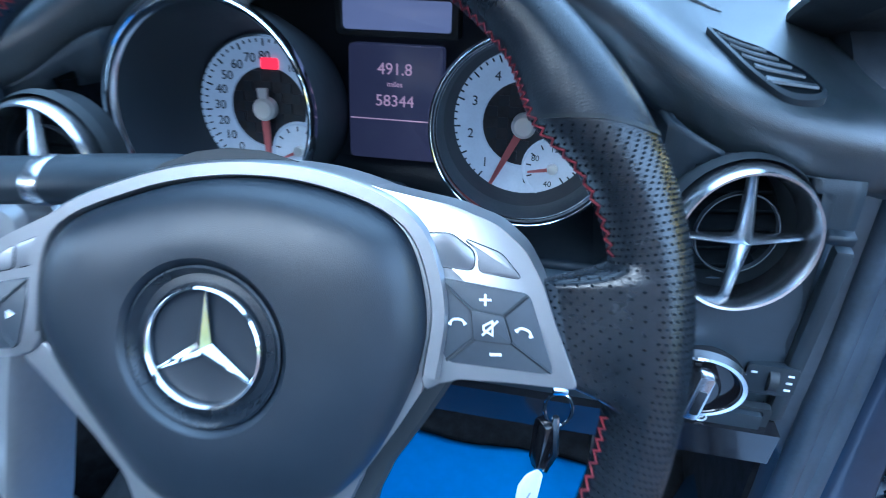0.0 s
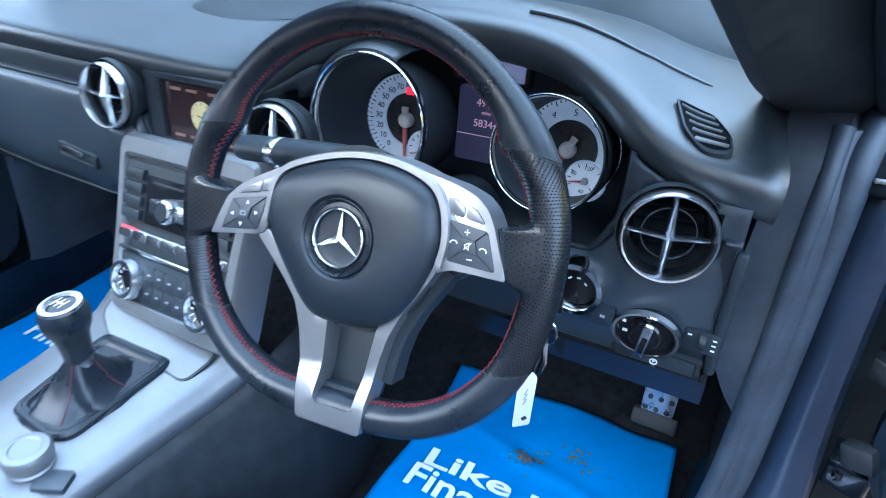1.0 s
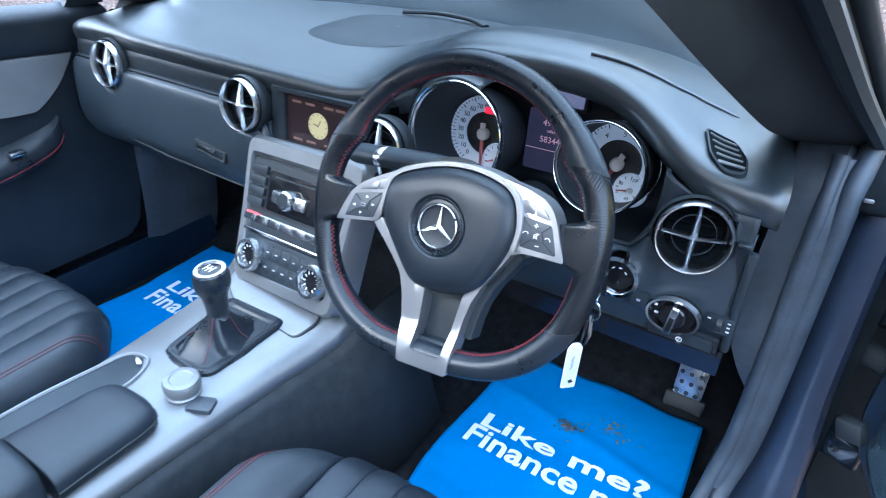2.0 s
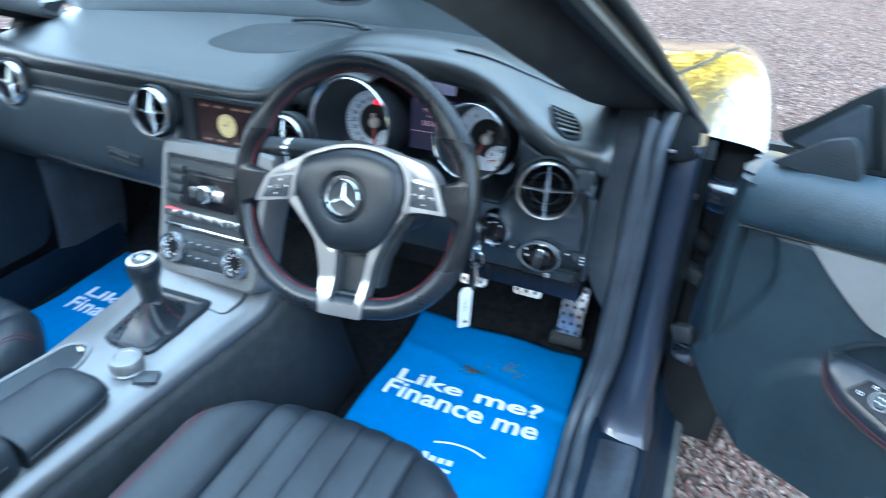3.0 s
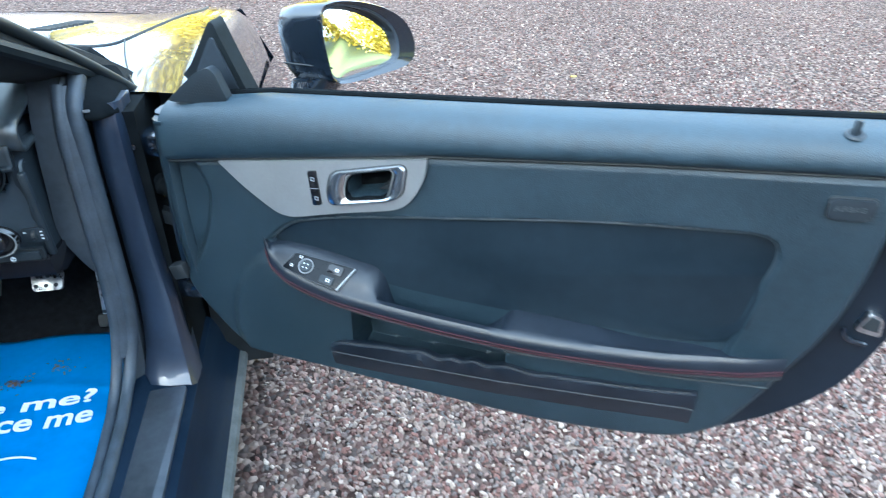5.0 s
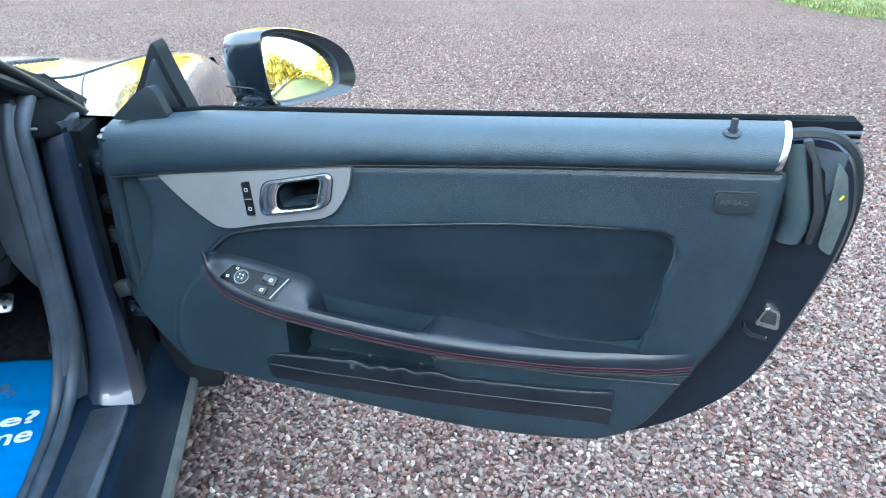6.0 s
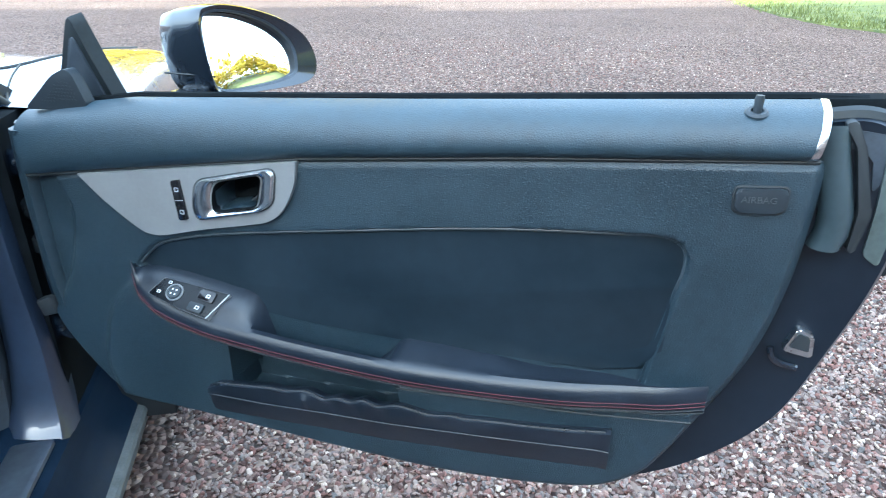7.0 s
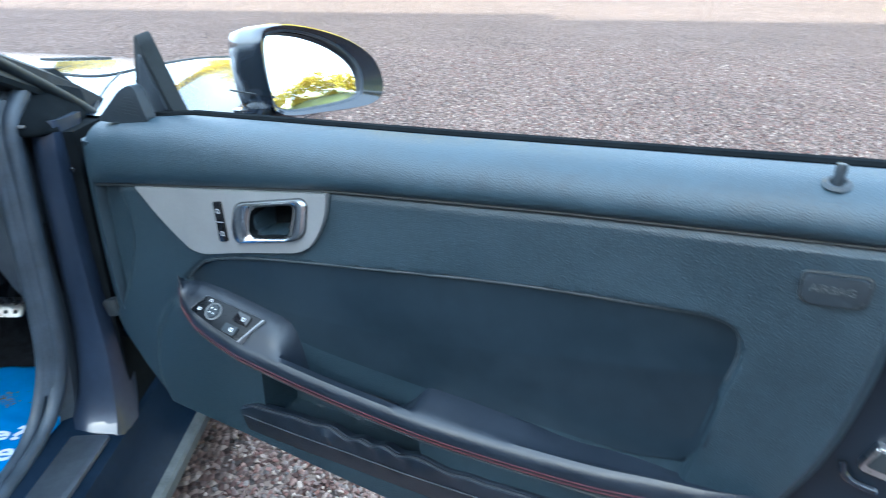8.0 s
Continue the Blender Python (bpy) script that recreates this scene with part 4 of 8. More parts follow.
# ---- instruments ----
cluster = part("instrument_panel", box((0.34, 0.03, 0.15), pose(0.315, 0.815, 0.825, -8)), DARK, dash, "dark instrument panel with two ringed dials")
FACE = shader("dial_face_silver", (0.55, 0.58, 0.62), 0.5, vary=0.06, scale=60)
FACE.node_tree.nodes["Principled BSDF"].inputs["Emission Color"].default_value = (0.62, 0.68, 0.8, 1)
FACE.node_tree.nodes["Principled BSDF"].inputs["Emission Strength"].default_value = 0.022   # weak glow added to lift the faces inside their deep tubes
CARBON = shader("chequered_dial_centre", (0.03, 0.03, 0.034), 0.4, vary=0.3, scale=90)
NEEDLE = plain("needle_white", (0.8, 0.8, 0.8), 0.4)
NEEDLE_TIP = plain("needle_red", (0.55, 0.16, 0.16), 0.5)
LAMP = plain("red_warning_lamp", (0.95, 0.01, 0.03), 0.4, 0.0, 0.16)


def dial(x, z, turn, marks, small, sx, sy, deep, mouth, cowl=False):
    """A deep tube with chrome mouth, silver scale, chequered centre, needle and a small inset dial."""
    o = Vector((x, 0.778, z))
    m = frame_of(o, (1, 0, 0.02), (0, 0.14, 1))
    r = 0.0585
    skew = m @ Matrix(((1, 0, sx, 0), (0, 1, sy, 0), (0, 0, 1, 0), (0, 0, 0, 1)))
    d = part("dial", lathe([(0, 0), (r, 0), (r, 0.004)], m, 48), DARK, cluster)
    part("tube", lathe([(r * 0.98, 0.0), (r * 0.6 + mouth * 0.4, 0.45 * deep), (mouth * 0.93, 0.92 * deep), (mouth * 0.95, 0.97 * deep)], skew, 56), SOFT, d)
    part("chrome_ring", lathe([(mouth * 0.925, deep - 0.010), (mouth * 0.93, deep - 0.003), (mouth * 0.945, deep + 0.001), (mouth * 0.965, deep + 0.0022), (mouth * 0.985, deep + 0.0005), (mouth * 0.995, deep - 0.003), (mouth * 1.0, deep - 0.008), (mouth * 0.925, deep - 0.010)], skew, 72), CHROME, d)
    part("barrel", lathe([(mouth * 0.985, deep - 0.006), (mouth * 0.99, 0.5 * deep), (mouth * 0.9, 0.0)], skew, 56), DARK, d)
    if cowl:
        rows = []
        for f, dz in ((0.985, -0.007), (1.03, -0.006), (1.10, -0.013), (1.20, -0.030), (1.30, -0.058)):
            rows.append([skew @ Vector((mouth * f * math.cos(radians(q)), mouth * f * math.sin(radians(q)), deep + dz)) for q in range(64, 242, 6)])
        thick(part("cowl", loft(rows, False, False), PAD, d, "padded cowl flowing into the hood"), 0.003)
    part("scale_ring", lathe([(r * 0.56, 0.003), (r * 0.58, 0.005), (r * 0.90, 0.006), (r * 0.97, 0.009), (r * 1.0, 0.009), (r * 1.0, 0.0), (r * 0.56, 0.003)], m, 56), FACE, d)
    part("rim_line", lathe([(r * 0.97, 0.008), (r * 0.98, 0.0115), (r * 1.01, 0.0115), (r * 1.015, 0.008)], m, 56), CHROME, d)
    part("centre", lathe([(0, 0.004), (r * 0.56, 0.004), (r * 0.56, 0.001)], m, 40), CARBON, d)
    for i in range(7):
        for j in range(7):
            if (i + j) % 2 == 0 and math.hypot(i - 3, j - 3) < 3.2:
                part("check", box((0.008, 0.008, 0.0012), m @ pose((i - 3) * 0.0085, (j - 3) * 0.0085, 0.0045)), GREY_KEY, d)
    for q in range(49):
        a = radians(232 - 284 * q / 48)
        rad = r * (0.93 if q % 4 else 0.905)
        part("tick", box((0.0032 if q % 4 else 0.006, 0.0012, 0.0008), m @ pose(rad * math.cos(a), rad * math.sin(a), 0.0078, 0, 0, math.degrees(a))), DARK, d)
    for text, ang in marks:
        a = radians(ang)
        words("number", text, 0.0105 if len(text) < 3 else 0.0075, m @ Matrix.Translation((r * 0.73 * math.cos(a), r * 0.73 * math.sin(a) - 0.0042, 0.0062)), DARK, d, 0.0003, "CENTER")
    sm = m @ pose(r * small[0], r * small[1], 0.006)
    s = part("small_dial", lathe([(0, 0.002), (r * 0.37, 0.002), (r * 0.40, 0.0035), (r * 0.42, 0.0)], sm, 32), FACE, d)
    for q in range(9):
        a = radians(200 - 27 * q)
        part("tick", box((0.004, 0.001, 0.0006), sm @ pose(r * 0.32 * math.cos(a), r * 0.32 * math.sin(a), 0.0025, 0, 0, math.degrees(a))), DARK, s)
    part("small_needle", loft([[sm @ pose(0, 0, 0, 0, 0, small[2]) @ Vector(p) for p in ((t, -w, 0.003), (t, w, 0.003), (t, w, 0.005), (t, -w, 0.005))] for t, w in ((-0.003, 0.0016), (r * 0.33, 0.0006))]), NEEDLE_TIP, s)
    part("small_hub", lathe([(0.0045, 0.002), (0.004, 0.006), (0, 0.0065)], sm, 16), NEEDLE, s)
    nm = m @ pose(0, 0, 0, 0, 0, turn)
    part("needle", loft([[nm @ Vector(p) for p in ((t, -w, 0.011), (t, w, 0.011), (t, w, 0.0135), (t, -w, 0.0135))] for t, w in ((0.0, 0.0032), (r * 0.45, 0.0026), (r * 0.90, 0.0014))]), NEEDLE_TIP, d)
    part("needle_tail", loft([[nm @ Vector(p) for p in ((t, -w, 0.011), (t, w, 0.011), (t, w, 0.0145), (t, -w, 0.0145))] for t, w in ((-0.017, 0.0042), (0.0, 0.0032))]), NEEDLE, d)
    part("hub", lathe([(0.0095, 0.006), (0.0095, 0.014), (0.007, 0.0165), (0, 0.017)], m, 24), NEEDLE, d)
    return d, m


SPEED = [(s, 232 - i * 284 / 16) for i, s in enumerate(["0", "10", "20", "30", "40", "50", "60", "70", "80", "90", "100", "110", "120", "130", "140", "150", "160"]) if i % 2 == 0 or i < 9]
REV = [(str(i), 262 - i * 35) for i in range(1, 8)] + [("0", 276)]
left, lm = dial(0.221, 0.794, -88, SPEED, (0.46, -0.58, 205), 0.09, 0.14, 0.120, 0.0765, True)
part("warning_lamp", prism(rounded([(-0.0075, -0.0045), (0.0075, -0.0045), (0.0075, 0.0045), (-0.0075, 0.0045)], 0.002), 0.005, 0.0068, lm @ pose(0.004, 0.036, 0)), LAMP, left, "lit red warning lamp")
right, rm = dial(0.434, 0.800, 244, REV, (0.42, -0.56, 190), 0.075, 0.145, 0.118, 0.0610)
words("small_number", "120", 0.0065, rm @ Matrix.Translation((0.054 * 0.42 + 0.004, -0.054 * 0.56 + 0.011, 0.0085)), DARK, right, 0.0003, "CENTER")
words("small_number", "80", 0.0065, rm @ Matrix.Translation((0.054 * 0.42 - 0.012, -0.054 * 0.56 + 0.003, 0.0085)), DARK, right, 0.0003, "CENTER")
words("small_number", "40", 0.0065, rm @ Matrix.Translation((0.054 * 0.42 - 0.001, -0.054 * 0.56 - 0.017, 0.0085)), DARK, right, 0.0003, "CENTER")

SCREEN = plain("lcd_dark_violet", (0.045, 0.04, 0.07), 0.2, 0.0, 0.05)
LCD_TEXT = plain("lcd_text", (0.50, 0.27, 0.31), 0.5, 0.0, 0.07)
LCD_STRIP = plain("lcd_status_strip", (0.20, 0.19, 0.28), 0.2, 0.0, 0.06)
sm = frame_of((0.333, 0.765, 0.815), (1, 0, 0.02), (0, 0.14, 1))
disp = part("display", prism(rounded([(-0.037, -0.048), (0.037, -0.048), (0.037, 0.040), (-0.037, 0.040)], 0.004), -0.01, 0.002, sm, 0.001), SCREEN, cluster, "dark violet trip display")
part("status_strip", prism(rounded([(-0.041, 0.050), (0.043, 0.050), (0.043, 0.072), (-0.041, 0.072)], 0.003), -0.01, 0.002, sm, 0.001), LCD_STRIP, cluster)
part("strip_frame", ring_prism(rounded([(-0.047, 0.045), (0.049, 0.045), (0.049, 0.077), (-0.047, 0.077)], 0.004), rounded([(-0.041, 0.050), (0.043, 0.050), (0.043, 0.072), (-0.041, 0.072)], 0.003), -0.01, 0.005, sm, 0.001), DARK, cluster)
words("reading", "491.8", 0.0125, sm @ Matrix.Translation((0.0, 0.018, 0.0026)), LCD_TEXT, disp, 0.0002, "CENTER")
words("reading", "miles", 0.006, sm @ Matrix.Translation((0.0, 0.009, 0.0026)), LCD_TEXT, disp, 0.0002, "CENTER")
words("reading", "58344", 0.0125, sm @ Matrix.Translation((0.0, -0.006, 0.0026)), LCD_TEXT, disp, 0.0002, "CENTER")
part("line", box((0.072, 0.0008, 0.0006), sm @ pose(0, -0.0165, 0.0026)), LCD_TEXT, disp)

# ---- driver side switches ----
def on_face(x, z):
    """A frame on the driver's lower panel."""
    y = 0.6515 + 0.12 * abs(0.69 - z) + 0.20 * max(0.0, x - 0.54)
    return frame_of((x, y - 0.002, z), (1, 0, 0.0), (0, 0.03 if z > 0.65 else -0.12, 1))


m = on_face(0.573, 0.672)
lsw = part("light_switch", lathe([(0.0, 0.004), (0.026, 0.004), (0.029, 0.010), (0.033, 0.010), (0.034, 0.0), (0.034, -0.004)], m @ Matrix.Diagonal((1, 0.74, 1, 1)), 48), GLOSS_BLACK, dash, "oval headlamp switch with chrome rim")
part("rim", lathe([(0.030, 0.006), (0.0305, 0.0115), (0.0335, 0.0115), (0.035, 0.004)], m @ Matrix.Diagonal((1, 0.74, 1, 1)), 48), CHROME, lsw)
part("knob_disc", lathe([(0.0165, 0.004), (0.0165, 0.012), (0.0145, 0.014), (0, 0.014)], m, 32), GLOSS_BLACK, lsw)
part("knob_bar", prism(rounded([(-0.0048, -0.018), (0.0048, -0.018), (0.0048, 0.018), (-0.0048, 0.018)], 0.002), 0.012, 0.024, m @ pose(0.001, 0, 0, 0, 0, -8), 0.002), SATIN, lsw)
part("knob_inlay", prism(rounded([(-0.0028, -0.010), (0.0028, -0.010), (0.0028, 0.010), (-0.0028, 0.010)], 0.0015), 0.024, 0.0248, m @ pose(0.001, -0.003, 0, 0, 0, -8)), GLOSS_BLACK, lsw)
for dx, dz in ((-0.024, 0.008), (-0.021, -0.004), (0.0, 0.021)):
    part("mark", box((0.005, 0.003, 0.0006), m @ pose(dx, dz * 0.9, 0.0048)), WHITE_INK, lsw)
m = on_face(0.528, 0.680)
sw = part("fog_switch", prism(rounded([(-0.012, -0.011), (0.010, -0.011), (0.012, 0.011), (-0.012, 0.011)], 0.003), -0.004, 0.003, m, 0.001), SOFT, dash)
part("mark", box((0.005, 0.003, 0.0006), m @ pose(0, 0, 0.0032)), GREY_INK, sw)
m = on_face(0.625, 0.672)
sw = part("range_wheel_plate", prism(rounded([(-0.017, -0.012), (0.017, -0.012), (0.017, 0.012), (-0.017, 0.012)], 0.003), -0.004, 0.003, m, 0.001), SOFT, dash)
part("thumb_wheel", lathe([(0, -0.003), (0.009, -0.003), (0.009, 0.003), (0, 0.003)], m @ pose(0.001, 0, 0, 0, 90, 0), 24), DARK, sw)
for dx, dz in ((-0.012, 0.006), (0.012, 0.006), (0.012, 0.0), (0.012, -0.006)):
    part("mark", box((0.004, 0.0015, 0.0006), m @ pose(dx, dz, 0.0033)), WHITE_INK, sw)
m = on_face(0.586, 0.637)
bh = part("brake_release", prism(rounded([(-0.040, -0.010), (0.040, -0.012), (0.040, 0.009), (-0.040, 0.011)], 0.003), -0.004, 0.006, m, 0.002), SOFT, dash, "parking brake release handle")
part("recess", ring_prism(rounded([(-0.046, -0.016), (0.046, -0.018), (0.046, 0.013), (-0.046, 0.015)], 0.004), rounded([(-0.041, -0.011), (0.041, -0.013), (0.041, 0.010), (-0.041, 0.012)], 0.003), -0.004, 0.002, m), DARK, bh)
part("mark", lathe([(0.003, 0.0062), (0.003, 0.0068), (0.0042, 0.0068), (0.0042, 0.0062)], m, 16), WHITE_INK, bh)
words("mark_letter", "P", 0.006, m @ Matrix.Translation((0, -0.002, 0.0062)), WHITE_INK, bh, 0.0003, "CENTER")
m = on_face(0.496, 0.705)
ig = part("ignition_lock", lathe([(0.021, -0.01), (0.021, 0.006), (0.024, 0.011), (0.029, 0.010), (0.031, 0.002), (0.031, -0.01)], m, 40), CHROME, dash, "ignition lock with chrome ring")
part("lock_core", lathe([(0, 0.004), (0.020, 0.004), (0.021, -0.006)], m, 32), GLOSS_BLACK, ig)
for k in range(3):
    part("mark", box((0.004, 0.0015, 0.0006), m @ pose(0.012 * math.cos(2.2 - 0.8 * k), 0.012 * math.sin(2.2 - 0.8 * k), 0.0044, 0, 0, 40 - 40 * k)), WHITE_INK, ig)
part("knee_panel", loft([[Vector((x, y, z)) for y, z in ((0.655, 0.632), (0.66, 0.600), (0.70, 0.585), (0.80, 0.58), (0.80, 0.62))] for x in (0.17, 0.3, 0.5, 0.64)]), GLOSS_BLACK, dash, "dark knee panel under the column")

# key with its tag in the lock
key = thing("car_key", "car key with a white paper tag in the lock", "key")
part("key_head", prism(rounded([(-0.009, -0.014), (0.009, -0.014), (0.008, 0.020), (-0.008, 0.020)], 0.005), 0, 0.008, frame_of((0.490, 0.630, 0.698), (0.2, -1, 0), (0, -0.2, 1)), 0.002), GLOSS_BLACK, key)
part("key_blade", box((0.010, 0.022, 0.005), pose(0.482, 0.617, 0.686, 10, 0, 10), 0.001), SATIN, key)
part("key_ring", tube(spline([(0.484 + 0.009 * math.cos(a), 0.612, 0.665 + 0.014 * math.sin(a)) for a in [2 * math.pi * i / 10 for i in range(10)]], 3, True), 0.0012, 6, True), CHROME, key)
part("fob", prism(rounded([(-0.006, -0.03), (0.006, -0.03), (0.007, 0.012), (-0.007, 0.012)], 0.004), 0, 0.007, frame_of((0.479, 0.615, 0.640), (0.6, -0.8, 0), (0.05, 0, 1)), 0.002), GLOSS_BLACK, key)
part("clip", tube([(0.483, 0.610, 0.66), (0.486, 0.607, 0.63), (0.481, 0.607, 0.612)], 0.0025, 6), CHROME, key)
tagm = frame_of((0.470, 0.605, 0.572), (0.75, 0.65, 0.02), (0.09, -0.05, 1))
tg = part("paper_tag", prism(rounded([(-0.0105, -0.043), (0.0100, -0.043), (0.0105, 0.034), (0.005, 0.043), (-0.005, 0.043), (-0.0105, 0.034)], 0.003), 0, 0.001, tagm, 0.0003), shader("white_card", (0.72, 0.75, 0.82), 0.7, vary=0.05, scale=60), key, "white paper key tag")
for k in range(3):
    part("mark", box((0.010, 0.0018, 0.0004), tagm @ pose(0, 0.014 - 0.008 * k, 0.0013, 0, 0, 70)), GREY_INK, tg)
part("mark", box((0.006, 0.006, 0.0004), tagm @ pose(0.002, -0.030, 0.0013, 0, 0, 30)), DARK, tg)

# ---- passenger side of the dashboard ----
gm = frame_of((-0.256, 0.630, 0.692), (1, 0, -0.12), (0, 0.1, 1))
gb = part("glovebox_latch", ring_prism(rounded([(-0.040, -0.011), (0.040, -0.011), (0.040, 0.011), (-0.040, 0.011)], 0.004), rounded([(-0.034, -0.006), (0.034, -0.006), (0.034, 0.006), (-0.034, 0.006)], 0.003), -0.008, 0.003, gm, 0.001), DARK, dash)
part("latch_bar", prism(rounded([(-0.030, -0.002), (0.012, -0.002), (0.012, 0.007), (-0.030, 0.007)], 0.002), -0.004, 0.004, gm, 0.001), SATIN, gb)
part("glovebox_seam", tube([(-0.62, 0.648, 0.655), (-0.4, 0.643, 0.640), (-0.2, 0.648, 0.632)], 0.002, 6), DARK, dash)

# radio display between the centre vents
rm2 = frame_of((-0.012, 0.655, 0.790), (1, -0.04, 0.04), (0, 0.10, 1))
rd = part("radio_display", ring_prism(rounded([(-0.105, -0.050), (0.085, -0.050), (0.085, 0.048), (-0.105, 0.048)], 0.006), rounded([(-0.074, -0.040), (0.066, -0.040), (0.066, 0.038), (-0.074, 0.038)], 0.003), -0.012, 0.006, rm2, 0.003), SOFT, dash, "centre display with a round clock face")
part("screen", prism([(-0.075, -0.041), (0.067, -0.041), (0.067, 0.039), (-0.075, 0.039)], -0.012, -0.002, rm2), plain("dim_brown_screen", (0.030, 0.017, 0.018), 0.15), rd)
CLOCK = plain("clock_face_amber", (0.33, 0.27, 0.13), 0.4, 0.0, 0.10)
part("clock_face", lathe([(0, -0.0012), (0.021, -0.0012), (0.021, -0.003)], rm2 @ pose(-0.004, -0.004, 0), 32), CLOCK, rd)
for q in range(12):
    part("tick", box((0.003, 0.0009, 0.0004), rm2 @ pose(-0.004 + 0.018 * math.cos(q * 0.5236), -0.004 + 0.018 * math.sin(q * 0.5236), -0.001, 0, 0, 30 * q)), DARK, rd)
part("clock_pointer", box((0.013, 0.0012, 0.0004), rm2 @ pose(-0.001, 0.0, -0.0008, 0, 0, 60)), DARK, rd)
part("clock_pointer", box((0.010, 0.0014, 0.0004), rm2 @ pose(-0.008, -0.003, -0.0008, 0, 0, 170)), DARK, rd)
for dz in (0.028, -0.033):
    for dx in (-0.05, -0.02, 0.02, 0.045):
        part("caption_bar", box((0.020, 0.004, 0.0004), rm2 @ pose(dx, dz, -0.0012)), plain("amber_bar", (0.16, 0.09, 0.06), 0.5, 0.0, 0.05), rd)

# ---- centre console ----
console = thing("centre_console", "silver centre console with radio, dials and armrest", "console")
cm = frame_of((0, 0.575, 0.665), (1, -0.1, 0.08), (0, 0.40, 0.92))
outer = rounded([(-0.142, 0.108), (0.132, 0.108), (0.122, -0.02), (0.118, -0.135), (-0.125, -0.135), (-0.130, -0.02)], 0.022, 6)
inner = rounded([(-0.126, 0.076), (0.110, 0.076), (0.100, -0.02), (0.096, -0.108), (-0.102, -0.115), (-0.112, -0.02)], 0.010, 6)
part("silver_surround", ring_prism(outer, inner, -0.05, 0.004, cm, 0.006), DECK_SILVER, console, "satin silver centre stack surround")
part("stack_face", prism([(-0.135, 0.10), (0.125, 0.10), (0.112, -0.125), (-0.12, -0.125)], -0.05, -0.006, cm), SOFT, console)
radio = part("radio", prism(rounded([(-0.122, 0.072), (0.106, 0.072), (0.100, -0.012), (-0.114, -0.012)], 0.005), -0.01, 0.0, cm, 0.002), DARK, console, "black radio with chrome knob and keys")
part("disc_panel", prism(rounded([(-0.072, 0.058), (0.056, 0.058), (0.052, -0.006), (-0.068, -0.006)], 0.003), -0.002, 0.003, cm, 0.001), GLOSS_BLACK, radio)
part("disc_slot", box((0.10, 0.003, 0.001), cm @ pose(-0.008, 0.050, 0.0034)), DARK, radio)
for side in (-1, 1):
    for q in range(4):
        part("key", prism(rounded([(-0.019, -0.0068), (0.019, -0.0068), (0.019, 0.0068), (-0.019, 0.0068)], 0.002), 0, 0.006, cm @ pose(-0.008 + side * 0.089, 0.056 - 0.018 * q, 0), 0.0015), SOFT, radio)
part("chrome_key", prism(rounded([(-0.040, -0.010), (0.040, -0.010), (0.040, 0.010), (-0.040, 0.010)], 0.003), 0.002, 0.008, cm @ pose(-0.014, 0.020, 0), 0.0015), SATIN, radio)
part("knob_ring", lathe([(0.0165, 0.004), (0.0165, 0.017), (0.0145, 0.020), (0.012, 0.0205), (0.0115, 0.019), (0, 0.019)], cm @ pose(-0.012, 0.020, 0), 36), CHROME, radio)
part("knob_cap", lathe([(0.0112, 0.0190), (0.0108, 0.0205), (0, 0.0205)], cm @ pose(-0.012, 0.020, 0), 28), SOFT, radio)
strip = part("key_strip", prism(rounded([(-0.118, -0.017), (0.10, -0.017), (0.098, -0.032), (-0.115, -0.032)], 0.003), -0.004, 0.004, cm, 0.001), CHROME, console, "row of chrome rocker keys")
for q in range(7):
    part("rocker", prism(rounded([(-0.0135, -0.0062), (0.0135, -0.0062), (0.0135, 0.0062), (-0.0135, 0.0062)], 0.0015), 0.002, 0.007, cm @ pose(-0.101 + 0.0305 * q, -0.0245, 0), 0.0012), SATIN, strip)
part("hazard_line", box((0.03, 0.0035, 0.001), cm @ pose(-0.095, -0.0175, 0.0065)), plain("red_key_mark", (0.6, 0.05, 0.06), 0.4, 0.0, 0.2), strip)
part("lower_rail", box((0.215, 0.006, 0.006), cm @ pose(-0.008, -0.046, 0.002), 0.002), SATIN, console)
climate = part("climate_panel", prism(rounded([(-0.112, -0.052), (0.100, -0.052), (0.094, -0.118), (-0.105, -0.118)], 0.005), -0.006, 0.001, cm, 0.001), SOFT, console, "climate panel with two dials")
for q in range(5):
    for w in range(2):
        k = part("key", prism(rounded([(-0.0105, -0.011), (0.0105, -0.011), (0.0105, 0.011), (-0.0105, 0.011)], 0.002), 0, 0.003, cm @ pose(-0.044 + 0.0215 * q, -0.072 - 0.025 * w, 0), 0.001), SOFT, climate)
        part("mark", box((0.006, 0.002, 0.0005), cm @ pose(-0.044 + 0.0215 * q, -0.072 - 0.025 * w, 0.0032)), GREY_INK, k)
for dx in (-0.081, 0.073):
    dmx = cm @ pose(dx, -0.086, 0)
    d = part("climate_dial", lathe([(0.0185, 0.0), (0.0185, 0.013), (0.0205, 0.018), (0.0255, 0.018), (0.028, 0.010), (0.0285, 0.0)], dmx, 40), SATIN, climate, "chrome ringed temperature dial")
    part("dial_face", lathe([(0, 0.010), (0.0185, 0.010), (0.0185, 0.0)], dmx, 32), GLOSS_BLACK, d)
    for q in range(11):
        a = radians(-60 + 30 * q)
        part("tick", box((0.0045, 0.0014, 0.0006), dmx @ pose(0.0145 * math.cos(a), 0.0145 * math.sin(a), 0.0104, 0, 0, math.degrees(a))), WHITE_INK, d)

